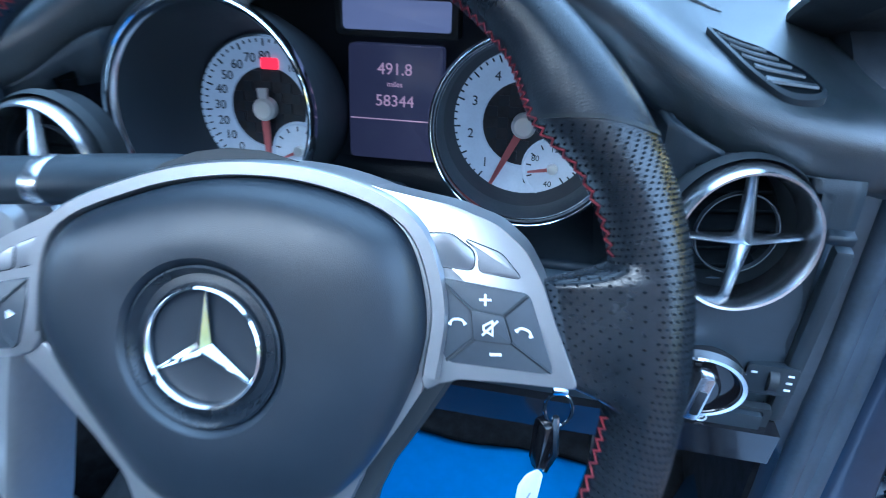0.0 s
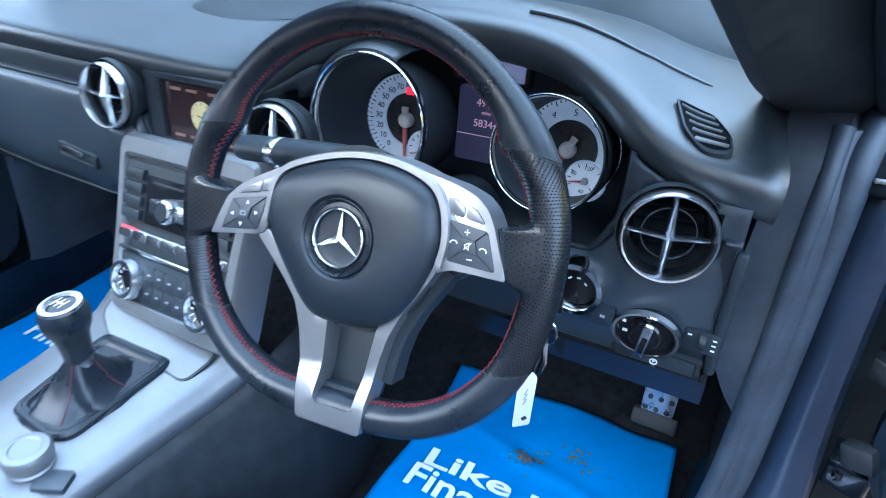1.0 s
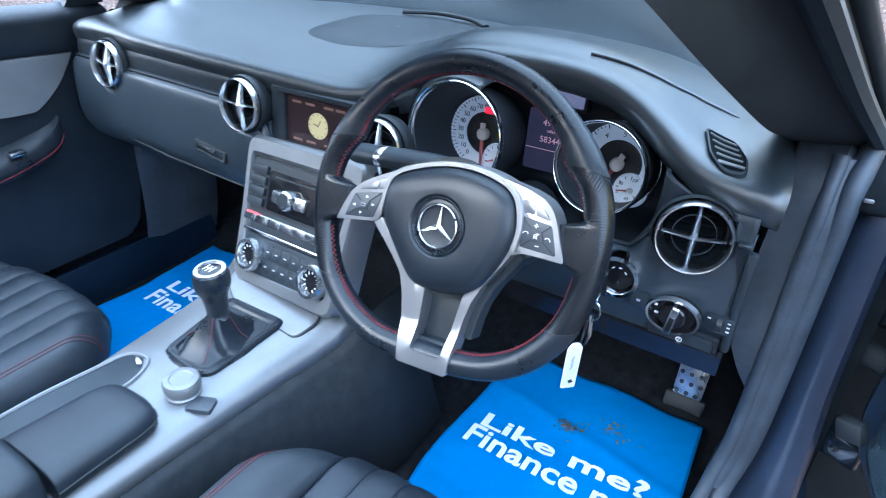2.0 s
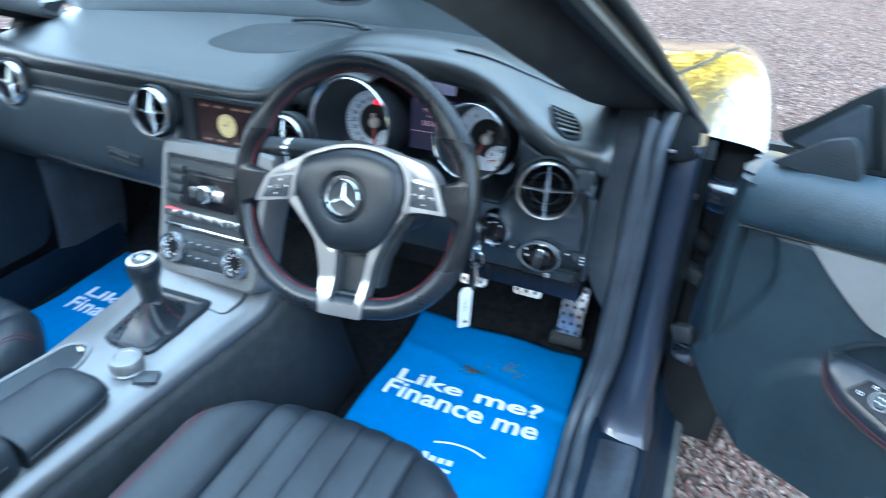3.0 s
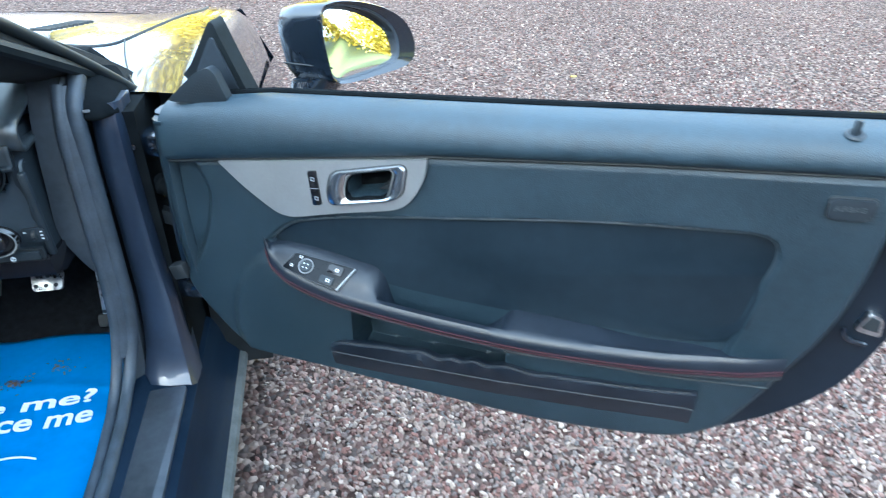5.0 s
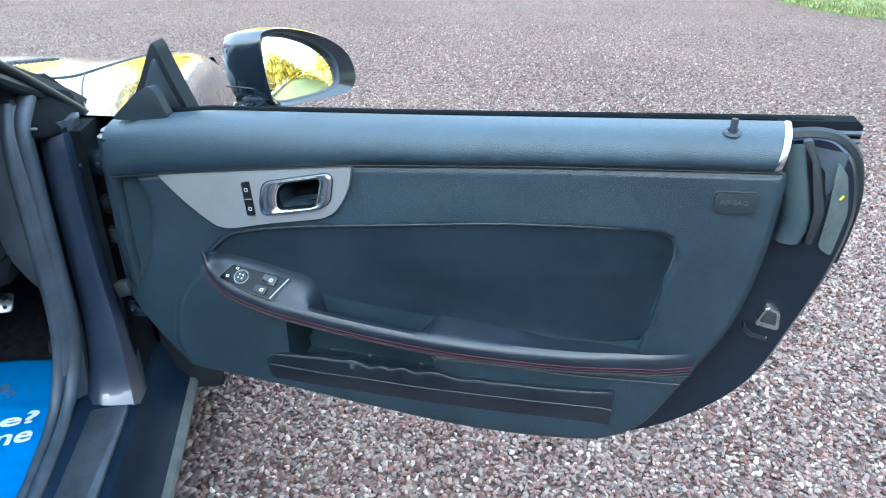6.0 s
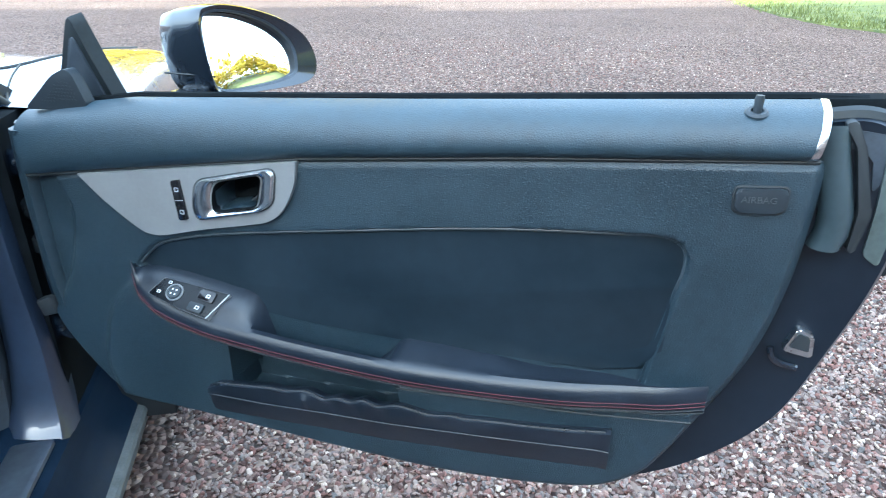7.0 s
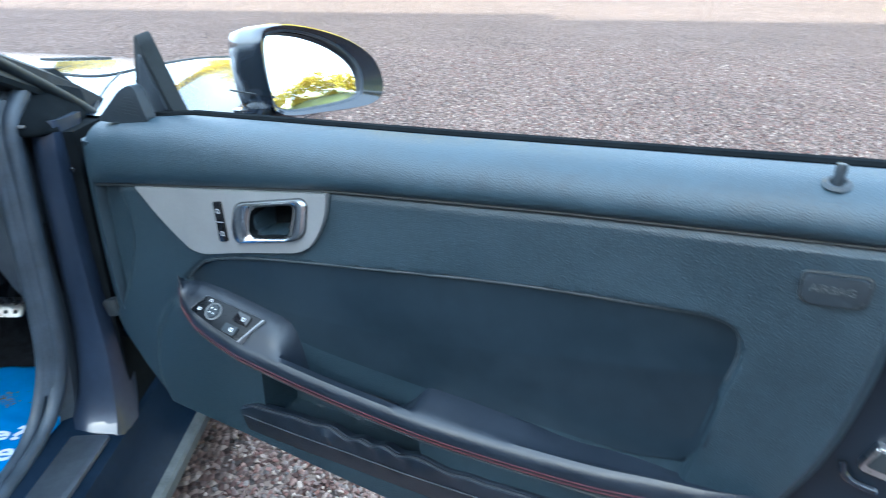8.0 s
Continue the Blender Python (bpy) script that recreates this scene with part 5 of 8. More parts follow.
# tunnel: silver deck between the seats with dark flanks
rings, flankR, flankL = [], [], []
for y, xl, xr, z in [(0.565, -0.150, 0.128, 0.548), (0.53, -0.150, 0.118, 0.524), (0.48, -0.148, 0.105, 0.513), (0.42, -0.146, 0.093, 0.508), (0.34, -0.145, 0.083, 0.503), (0.25, -0.140, 0.074, 0.500), (0.10, -0.130, 0.062, 0.498), (-0.15, -0.125, 0.055, 0.50), (-0.55, -0.12, 0.055, 0.51)]:
    rings.append([Vector((xl - 0.006, y, z - 0.035)), Vector((xl - 0.002, y, z - 0.012)), Vector((xl + 0.014, y, z)), Vector(((xl + xr) / 2, y, z + 0.003)), Vector((xr - 0.022, y, z)), Vector((xr - 0.004, y, z - 0.014)), Vector((xr + 0.002, y, z - 0.034))])
    flankR.append([Vector((xr + 0.0025, y, z - 0.034)), Vector((xr + 0.014, y, z - 0.05)), Vector((xr + 0.032, y, z - 0.11)), Vector((xr + 0.085, y + 0.01, 0.24))])
    flankL.append([Vector((xl - 0.0065, y, z - 0.035)), Vector((xl - 0.016, y, z - 0.05)), Vector((xl - 0.03, y, z - 0.11)), Vector((xl - 0.07, y + 0.01, 0.24))])
ex = lambda rows: [[v + Vector((0, 0.12, 0.02)) for v in rows[0]]] + rows  # noqa: E731
thick(part("deck", loft(rings, False, False), DECK_SILVER, console, "satin silver tunnel deck"), 0.004)
thick(part("flank", loft(ex(flankR), False, False), LINING, console, "black tunnel side"), 0.004)
thick(part("flank", loft(ex(flankL), False, False), LINING, console, "black tunnel side"), 0.004)
lid_m = frame_of((-0.015, 0.525, 0.5285), (1, 0, 0.0), (0.0, 0.93, 0.36))
LID = rounded([(-0.108, 0.034), (0.082, 0.036), (0.100, -0.006), (0.086, -0.045), (-0.060, -0.032), (-0.100, -0.006)], 0.012)
part("lid_gap", tube([lid_m @ Vector((x * 1.012, y * 1.02, 0.0010)) for x, y in LID], 0.0022, 5, True), DARK, console)
part("ashtray_lid", prism(LID, -0.004, 0.0035, lid_m, 0.001), DECK_SILVER, console, "silver ashtray lid")
# padded armrest lid: rounded section, drawn in at its nose
rings = []
for y, w, zt, xc in ((0.2625, 0.012, 0.525, 0.006), (0.261, 0.030, 0.534, 0.006), (0.256, 0.042, 0.540, 0.006), (0.245, 0.050, 0.545, 0.006), (0.225, 0.054, 0.547, 0.005), (0.15, 0.057, 0.549, 0.003), (0.118, 0.059, 0.549, 0.002)):
    ring = []
    for j in range(24):
        b = 2 * math.pi * j / 24
        cx_, sz = math.copysign(abs(math.cos(b)) ** 0.55, math.cos(b)), math.copysign(abs(math.sin(b)) ** 0.6, math.sin(b))
        ring.append(Vector((xc + w * cx_, y, (zt + 0.497) / 2 + (zt - 0.497) / 2 * sz)))
    rings.append(ring)
rest = part("armrest", loft(rings), LEATHER, console, "black leather armrest lid")
part("lid_seam", tube([Vector((sum(v.x for v in r) / 24 + sd * (max(v.x for v in r) - min(v.x for v in r)) * 0.506, r[0].y, 0.522)) for sd, rr in ((1, rings[::-1]), (-1, rings)) for r in rr], 0.0016, 5), DARK, rest)
rings = []
for y, w, zt in ((0.112, 0.070, 0.560), (0.108, 0.082, 0.570), (0.100, 0.089, 0.5755), (0.08, 0.092, 0.578), (-0.10, 0.094, 0.582), (-0.40, 0.094, 0.584)):
    rings.append([Vector((-0.026 + w * math.copysign(abs(math.cos(b)) ** 0.5, math.cos(b)), y, (zt + 0.497) / 2 + (zt - 0.497) / 2 * math.copysign(abs(math.sin(b)) ** 0.5, math.sin(b)))) for b in [2 * math.pi * j / 28 for j in range(28)]])
rear = part("armrest_box", loft(rings), LEATHER, console, "black leather armrest box behind the lid")
part("box_seam", tube([Vector((-0.026 + w, y, 0.540)) for y, w in ((0.09, 0.0915), (-0.1, 0.0945), (-0.38, 0.0945))], 0.0014, 5), DARK, rear)
tray = rounded([(-0.136, 0.09), (-0.132, 0.20), (-0.115, 0.325), (-0.075, 0.335), (-0.056, 0.30), (-0.050, 0.22), (-0.12, 0.02)], 0.02, 6)
tm = frame_of((0, 0, 0.500), (1, 0, 0), (0, 1, 0))
part("cup_tray", prism(tray, -0.02, 0.004, tm, 0.002), SOFT, console, "dark oval storage lid")
part("cup_tray_rim", tube([Vector((x, y, 0.5045)) for x, y in tray], 0.003, 6, True), DECK_SILVER, console)
part("tray_catch", box((0.02, 0.007, 0.006), pose(-0.083, 0.318, 0.507, 0, 0, -25), 0.002), SATIN, console)
km = frame_of((0.022, 0.315, 0.503), (0.9, 0.43, 0), (-0.43, 0.9, 0))
rot = part("rotary_controller", lathe([(0.024, 0.0), (0.0245, 0.004), (0.0225, 0.006), (0.0225, 0.010), (0.0255, 0.013), (0.026, 0.022), (0.0235, 0.0265), (0.0165, 0.0275), (0.0150, 0.0262), (0, 0.0262)], km, 48), DECK_SILVER, console, "silver rotary controller knob")
part("base_key", prism(rounded([(0.016, -0.032), (0.052, -0.032), (0.052, -0.006), (0.016, -0.006)], 0.003), -0.003, 0.004, km, 0.001), GREY_KEY, rot)
part("back_key", prism(rounded([(-0.028, 0.004), (0.0, 0.004), (0.0, 0.030), (-0.028, 0.030)], 0.003), -0.003, 0.005, km, 0.001), SATIN, rot)

# gear lever
lever = thing("gear_lever", "black leather gear knob over a red stitched boot", "gear lever")
bo = rounded([(-0.062, 0.082), (0.060, 0.085), (0.052, -0.058), (0.030, -0.072), (-0.048, -0.064)], 0.014, 5)
bfm = frame_of((-0.022, 0.415, 0.5115), (1, 0, 0), (0, 1, 0.07))
part("boot_frame", ring_prism(bo, [(x * 0.74, y * 0.78) for x, y in bo], -0.004, 0.007, bfm, 0.003), SMOOTH_LEATHER, lever, "black leather gaiter frame")
part("boot_base", prism([(x * 0.80, y * 0.83) for x, y in bo], -0.006, 0.0035, bfm), SMOOTH_LEATHER, lever)
rings = []
for i in range(9):
    t = i / 8
    ring = []
    for j in range(40):
        a = 2 * math.pi * j / 40
        bx, by = 0.055 * math.copysign(abs(math.cos(a)) ** 0.7, math.cos(a)), 0.070 * math.copysign(abs(math.sin(a)) ** 0.7, math.sin(a))
        w = 1.06 - 0.84 * t ** 1.05
        fold = 1 + 0.15 * math.sin(4 * a + 3.2 * t + 0.6) * math.sin(math.pi * t) + 0.08 * math.sin(7 * a + 6 * t) * math.sin(math.pi * t)
        ring.append(Vector((-0.022 + bx * w * fold + 0.008 * t, 0.418 + by * w * fold - 0.002 * t, 0.506 + 0.060 * t - 0.012 * math.sin(math.pi * t))))
    rings.append(ring)
part("gaiter", loft(rings, True, False), SMOOTH_LEATHER, lever, "creased black leather gaiter")
for a in (0.4, 1.9, 3.6, 5.2):
    part("stitch", tube([rings[i][int(a / 6.283 * 40)] * 1.0 + Vector((0, 0, 0.001)) for i in range(9)], 0.0006, 5), DULL_RED, lever)
part("frame_stitch", tube([bfm @ Vector((x * 0.88, y * 0.88, 0.0085)) for x, y in bo], 0.0005, 5, True), DARK, lever)
gl = frame_of((-0.013, 0.417, 0.558), (1, 0, -0.03), (0, 1, 0.05))
part("collar", lathe([(0.0145, 0.0), (0.0150, 0.010), (0.0160, 0.012), (0.0, 0.012)], gl, 28), SATIN, lever)
part("knob", lathe([(0.0150, 0.010), (0.0160, 0.03), (0.0185, 0.045), (0.0230, 0.056), (0.0250, 0.066), (0.0245, 0.077), (0.0215, 0.0845), (0.017, 0.0865)], gl @ Matrix.Diagonal((1, 1.12, 1, 1)), 36), SMOOTH_LEATHER, lever, "glossy black leather knob")
part("cap_ring", lathe([(0.0215, 0.082), (0.0205, 0.0885), (0.0165, 0.089), (0.0160, 0.087), (0, 0.087)], gl @ Matrix.Diagonal((1, 1.12, 1, 1)), 36), SATIN, lever)
part("cap", lathe([(0.0155, 0.0872), (0.012, 0.0885), (0, 0.089)], gl @ Matrix.Diagonal((1, 1.12, 1, 1)), 28), GLOSS_BLACK, lever)
for dx in (-0.006, 0.0, 0.006):
    part("gate_mark", box((0.0012, 0.014, 0.0006), gl @ pose(dx, 0, 0.0892)), WHITE_INK, lever)
part("gate_mark", box((0.0132, 0.0012, 0.0006), gl @ pose(0, 0, 0.0892)), WHITE_INK, lever)

# ---- steering wheel ----
wheel = thing("steering_wheel", "black leather sports steering wheel with red stitching", "steering wheel")
WM = frame_of((0.333, 0.492, 0.812), (1, 0, 0), (0, 0.375, 0.927)) @ pose(0, 0, 0, 0, 0, 6.5)


RIM = [(-90, 0.1685, 0.0160), (-75, 0.1745, 0.0160), (-65, 0.181, 0.0160), (-50, 0.186, 0.0158), (-34, 0.1855, 0.0153), (-20, 0.1790, 0.0150), (-10, 0.1760, 0.0155), (0, 0.1748, 0.0155), (9, 0.1742, 0.0150), (20, 0.1705, 0.0162), (29, 0.1675, 0.0163), (38, 0.1660, 0.0145), (45, 0.1655, 0.0138), (70, 0.1655, 0.0140), (90, 0.1665, 0.0145)]


def rim_at(deg, b, grow=1.0):
    """A point of the rim's skin: deg round the wheel, b round its section. The grips lean their seams and run inwards into webs at the spokes."""
    m = (deg + 180) % 360 - 180
    flip = abs(m) > 90
    d = (180 - m if m > 0 else -180 - m) if flip else m
    c, s = math.cos(b), math.sin(b)
    d -= c * (4.5 * bump_at(d, 24.5, 15) - 4.0 * bump_at(d, -34, 15))
    q = max(-90.0, min(90.0, d))
    R, r = (sum(float(np.interp(max(-180 - (q + o), min(180 - (q + o), q + o)) if abs(q + o) > 90 else q + o, [k[0] for k in RIM], [k[i] for k in RIM])) for o in (-4, -2, 0, 2, 4)) / 5 for i in (1, 2))
    reach = plateau(d, -12.2, 4.8, 2.6) * (R - r - 0.133)
    e = reach + 0.0055 * bump_at(d, 28, 11)
    w = min(1.0, reach / 0.02)
    if c < 0:
        rad, z = R + c * r * grow - e * abs(c) ** (1 - 0.3 * w), r * 1.05 * grow * math.copysign(abs(s) ** (1 - 0.45 * w), s) * (1 - 0.30 * w * abs(c))
    else:
        rad, z = R + c * r * grow, r * 1.05 * grow * s
    a = radians(d)
    return WM @ Vector((-rad * math.cos(a) if flip else rad * math.cos(a), rad * math.sin(a), z))


def rim_bm(a0, a1, n, grow=1.0):
    return loft([[rim_at(a0 + (a1 - a0) * i / n, 2 * math.pi * j / 32, grow) for j in range(32)] for i in range(n + 1)])


PERF = shader("perforated_leather", (0.006, 0.0080, 0.0115), 0.24, vary=0.2, scale=25, grain=0.12, grain_scale=900, kind="leather", spec=0.5)
for name, a0, a1, n, mat_, lab in (("rim_top", 24.5, 155.5, 70, SMOOTH_LEATHER, "smooth black leather rim"), ("rim_grip", -34, 24.5, 120, PERF, "perforated leather grip"), ("rim_grip", 155.5, 214, 120, PERF, "perforated leather grip"), ("rim_foot", 214, 326, 60, SMOOTH_LEATHER, "smooth black leather rim")):
    part(name, rim_bm(a0, a1, n), mat_, wheel, lab)
# punched holes of the grips, in staggered rows
bm = bmesh.new()
for a0, a1 in ((-32.5, 23), (157, 212.5)):
    for i in range(64):
        a = a0 + (a1 - a0) * i / 63
        for j in range(32):
            b = 2 * math.pi * (j + 0.5 * (i % 2)) / 37 - 0.75
            c_ = rim_at(a, b)
            t1, t2 = (rim_at(a + 0.4, b) - c_).normalized(), (rim_at(a, b + 0.04) - c_).normalized()
            n_ = t1.cross(t2).normalized()
            n_ = n_ if n_.dot(c_ - rim_at(a, b, 0.9)) > 0 else -n_
            t2 = n_.cross(t1)
            bm.faces.new([bm.verts.new(c_ + n_ * 0.00022 + t1 * 0.00055 * math.cos(w) + t2 * 0.00072 * math.sin(w)) for w in (0.3, 1.35, 2.4, 3.44, 4.49, 5.54)])
tagged(part("perforation", bm, VOID, wheel, "rows of small punched holes", False), kind="stuff")
for a in (24.5, 155.5, 214, 326):
    part("seam", rim_bm(a - 0.35, a + 0.35, 2, 1.025), DARK, wheel)
# red cross stitch along the inside of the rim
bm = bmesh.new()
for i in range(460):
    a = 360.0 * i / 460
    d = (a + 180) % 360 - 180
    d = d if abs(d) < 90 else (180 - d if d > 0 else -180 - d)
    if -15 < d < 7 or d < -78:
        continue
    b0, b1 = (2.62, 2.92) if i % 2 else (2.92, 2.62)
    tube([rim_at(a, b0, 1.02), rim_at(a + 0.8, b1, 1.02)], 0.00045, 5, bm=bm)
tagged(part("stitching", bm, RED, wheel, "red cross stitching"), kind="stuff")

# airbag boss: pillowed cover
ab = spline([(-0.080, -0.010, 0), (-0.068, 0.030, 0), (-0.030, 0.047, 0), (0.012, 0.054, 0), (0.052, 0.049, 0), (0.082, 0.034, 0), (0.092, 0.004, 0), (0.088, -0.026, 0), (0.066, -0.066, 0), (0.040, -0.086, 0), (0.008, -0.090, 0), (-0.026, -0.086, 0), (-0.052, -0.058, 0)], 7, True)
cx, cy = 0.008, -0.016
ab = [Vector((cx + (p.x - cx) * 0.94, cy + (p.y - cy) * (0.91 if p.y > cy else 0.97), 0)) for p in ab]
def boss(f, z):
    return [WM @ Vector((cx + (p.x - cx) * f, cy + (p.y - cy) * f, z)) for p in ab]
rings = [boss(f, z) for f, z in ((1.045, -0.03), (1.045, 0.008), (1.03, 0.016), (0.98, 0.021), (0.90, 0.0245), (0.80, 0.0262))]
fade = [Vector((cx + (p.x - cx) * 0.80 - 0.003, cy + (p.y - cy) * 0.80 + 0.016, 0)) for p in ab]
for t, r, z in ((0.35, 0.037, 0.0275), (0.75, 0.037, 0.0282), (1.0, 0.0360, 0.0280), (1.0, 0.0342, 0.0262), (1.0, 0.0325, 0.0238), (1.0, 0.030, 0.0228), (1.0, 0.01, 0.0226)):
    ring = []
    for p in fade:
        q = p.lerp(p.normalized() * r, t)
        ring.append(WM @ Vector((q.x + 0.003, q.y - 0.016, z)))
    rings.append(ring)
part("airbag_cover", loft(rings), shader("grained_airbag_cover", (0.0085, 0.0125, 0.019), 0.40, vary=0.12, scale=14, grain=0.12, grain_scale=1500, kind="leather"), wheel, "grained black airbag cover")
part("boss_back", lathe([(0, -0.10), (0.045, -0.10), (0.055, -0.06), (0.075, -0.03), (0.080, 0.0), (0, 0.0)], WM @ pose(0.005, -0.018, 0), 32), DARK, wheel)
em = WM @ pose(0.003, -0.016, 0.0235) @ Matrix.Scale(0.93, 4)
part("emblem_recess", lathe([(0.028, 0.0), (0.0315, -0.0005), (0.0345, 0.0035), (0.0355, 0.003)], em, 48), SMOOTH_LEATHER, wheel)
emb = part("emblem_ring", lathe([(0.0246, 0.001), (0.0248, 0.0030), (0.0257, 0.0040), (0.0266, 0.0032), (0.0270, 0.0), (0.0246, 0.0)], em, 56), CHROME, wheel, "chrome ring emblem")
bm = bmesh.new()
for q in range(3):
    sp = em @ pose(0, 0, 0, 0, 0, 90 + 120 * q - 6.5)
    loft([[sp @ Vector((0, -0.0036, 0.001)), sp @ Vector((0, 0, 0.0045)), sp @ Vector((0, 0.0036, 0.001))], [sp @ Vector((0.0245, -0.0006, 0.001)), sp @ Vector((0.0245, 0, 0.0022)), sp @ Vector((0.0245, 0.0006, 0.001))]], True, True, bm)
part("emblem_spokes", bm, CHROME, emb)

# silver spoke frame: side bezels and the two lower legs, as one bezel with a foot
def strip(points, width, z0, z1, name, mat_=WHEEL_SILVER, parent=wheel, lab=""):
    P = [Vector((x, y, 0)) for x, y in points]
    rings = []
    for i, p in enumerate(P):
        d = (P[min(i + 1, len(P) - 1)] - P[max(i - 1, 0)]).normalized()
        s = Vector((-d.y, d.x, 0))
        w = width[i] if isinstance(width, (list, tuple)) else width
        rings.append([WM @ (p + s * w + Vector((0, 0, z0))), WM @ (p + s * w + Vector((0, 0, z1 - 0.002))), WM @ (p + s * w * 0.7 + Vector((0, 0, z1))), WM @ (p - s * w * 0.7 + Vector((0, 0, z1))), WM @ (p - s * w + Vector((0, 0, z1 - 0.002))), WM @ (p - s * w + Vector((0, 0, z0)))])
    return part(name, loft(rings), mat_, parent, lab)


top_edge = [(p.x, p.y) for p in spline([(-0.086, -0.014, 0), (-0.074, 0.032, 0), (-0.033, 0.051, 0), (0.012, 0.058, 0), (0.054, 0.053, 0), (0.088, 0.036, 0), (0.099, 0.004, 0), (0.095, -0.027, 0)], 6)]
top_edge = [(cx + (x - cx) * 0.96, cy + (y - cy) * (0.94 if y > cy else 1.0)) for x, y in top_edge]
strip(top_edge, 0.0034, -0.02, 0.0165, "bezel_arc", lab="satin silver bezel round the airbag")
for side, pts in ((1, [(0.066, 0.0475), (0.0765, 0.0445), (0.1004, 0.0390), (0.1173, 0.0320), (0.1277, 0.0225), (0.134, 0.0104), (0.1393, -0.0066), (0.1480, -0.0305), (0.1215, -0.0285), (0.0985, -0.0280), (0.0884, -0.0340), (0.086, -0.0200), (0.0872, 0.0), (0.0838, 0.0181), (0.0800, 0.0310)]), (-1, [(-0.058, 0.0405), (-0.072, 0.0350), (-0.092, 0.0270), (-0.1131, 0.0170), (-0.129, 0.0042), (-0.138, -0.012), (-0.1485, -0.0335), (-0.103, -0.0280), (-0.090, -0.0270), (-0.083, -0.0220), (-0.078, -0.005), (-0.070, 0.014), (-0.060, 0.029)])):
    sp = part("side_spoke", prism(rounded(pts, 0.004, 3), -0.018, 0.0125, WM, 0.0035, 4), WHEEL_SILVER, wheel, "satin silver spoke with keys")
    if side > 0:
        kk = [(0.0945, 0.0120), (0.1295, 0.0060), (0.1385, -0.0245), (0.0970, -0.0210)]
    else:
        kk = [(-0.0825, 0.0085), (-0.0930, -0.0232), (-0.1345, -0.0268), (-0.1225, 0.0022)]
    pad = part("key_pad", prism(rounded(kk, 0.003), 0.008, 0.0135, WM, 0.001), GREY_KEY, sp, "dark grey key pad")
    c = Vector((sum(p[0] for p in kk) / 4, sum(p[1] for p in kk) / 4, 0))
    core = [(c.x + (p[0] - c.x) * 0.34, c.y + (p[1] - c.y) * 0.34) for p in kk]
    part("centre_key", prism(rounded(core, 0.001), 0.0135, 0.0150, WM, 0.0004), GREY_KEY, pad)
    for a, b in zip(kk, core):
        part("key_gap", tube([WM @ Vector((a[0] * 0.93 + b[0] * 0.07, a[1] * 0.93 + b[1] * 0.07, 0.0137)), WM @ Vector((b[0], b[1], 0.0137))], 0.0007, 5), DARK, pad)
    for a, b in zip(core, core[1:] + core[:1]):
        part("key_gap", tube([WM @ Vector((a[0], a[1], 0.0139)), WM @ Vector((b[0], b[1], 0.0139))], 0.0006, 5), DARK, pad)
    mids = [((kk[i][0] + kk[(i + 1) % 4][0]) / 2, (kk[i][1] + kk[(i + 1) % 4][1]) / 2) for i in range(4)]
    marks = [(c.x + (mx - c.x) * 0.66, c.y + (my - c.y) * 0.66) for mx, my in mids]
    if side > 0:
        part("plus_mark", box((0.0045, 0.0008, 0.0005), WM @ pose(*marks[0], 0.0139)), WHITE_INK, pad)
        part("plus_mark", box((0.0008, 0.0045, 0.0005), WM @ pose(*marks[0], 0.0139)), WHITE_INK, pad)
        part("minus_mark", box((0.0045, 0.0009, 0.0005), WM @ pose(*marks[2], 0.0139)), WHITE_INK, pad)
        for q in (1, 3):
            mm = WM @ pose(marks[q][0], marks[q][1], 0.0139, 0, 0, -20 if q == 1 else 0)
            part("handset_mark", tube(spline([mm @ Vector(p) for p in ((-0.0030, -0.0008, 0), (-0.0016, 0.0010, 0), (0.0016, 0.0010, 0), (0.0030, -0.0008, 0))], 4), [0.0009, 0.0007, 0.0005, 0.0005, 0.0005, 0.0005, 0.0005, 0.0005, 0.0005, 0.0005, 0.0005, 0.0007, 0.0009], 5), WHITE_INK, pad)
        part("mute_mark", tube([WM @ Vector((c.x - 0.003, c.y - 0.0028, 0.0153)), WM @ Vector((c.x + 0.003, c.y + 0.0028, 0.0153))], 0.0004, 5), WHITE_INK, pad)
        part("mute_mark", ring_prism([(c.x - 0.0028, c.y - 0.001), (c.x + 0.0012, c.y - 0.0032), (c.x + 0.0012, c.y + 0.0032), (c.x - 0.0028, c.y + 0.001)], [(c.x - 0.0021, c.y - 0.0006), (c.x + 0.0006, c.y - 0.0022), (c.x + 0.0006, c.y + 0.0022), (c.x - 0.0021, c.y + 0.0006)], 0.0149, 0.0154, WM), WHITE_INK, pad)
    else:
        for q, ang in ((0, 0), (1, 270), (2, 180), (3, 90)):
            part("arrow_mark", prism([(0.0022, 0), (-0.0012, 0.0018), (-0.0012, -0.0018)], 0.0136, 0.0141, WM @ pose(*marks[q], 0, 0, 0, ang)), WHITE_INK, pad)
        part("screen_mark", ring_prism([(c.x - 0.003, c.y - 0.002), (c.x + 0.003, c.y - 0.002), (c.x + 0.003, c.y + 0.002), (c.x - 0.003, c.y + 0.002)], [(c.x - 0.0024, c.y - 0.0014), (c.x + 0.0024, c.y - 0.0014), (c.x + 0.0024, c.y + 0.0014), (c.x - 0.0024, c.y + 0.0014)], 0.0149, 0.0154, WM), GREY_INK, pad)
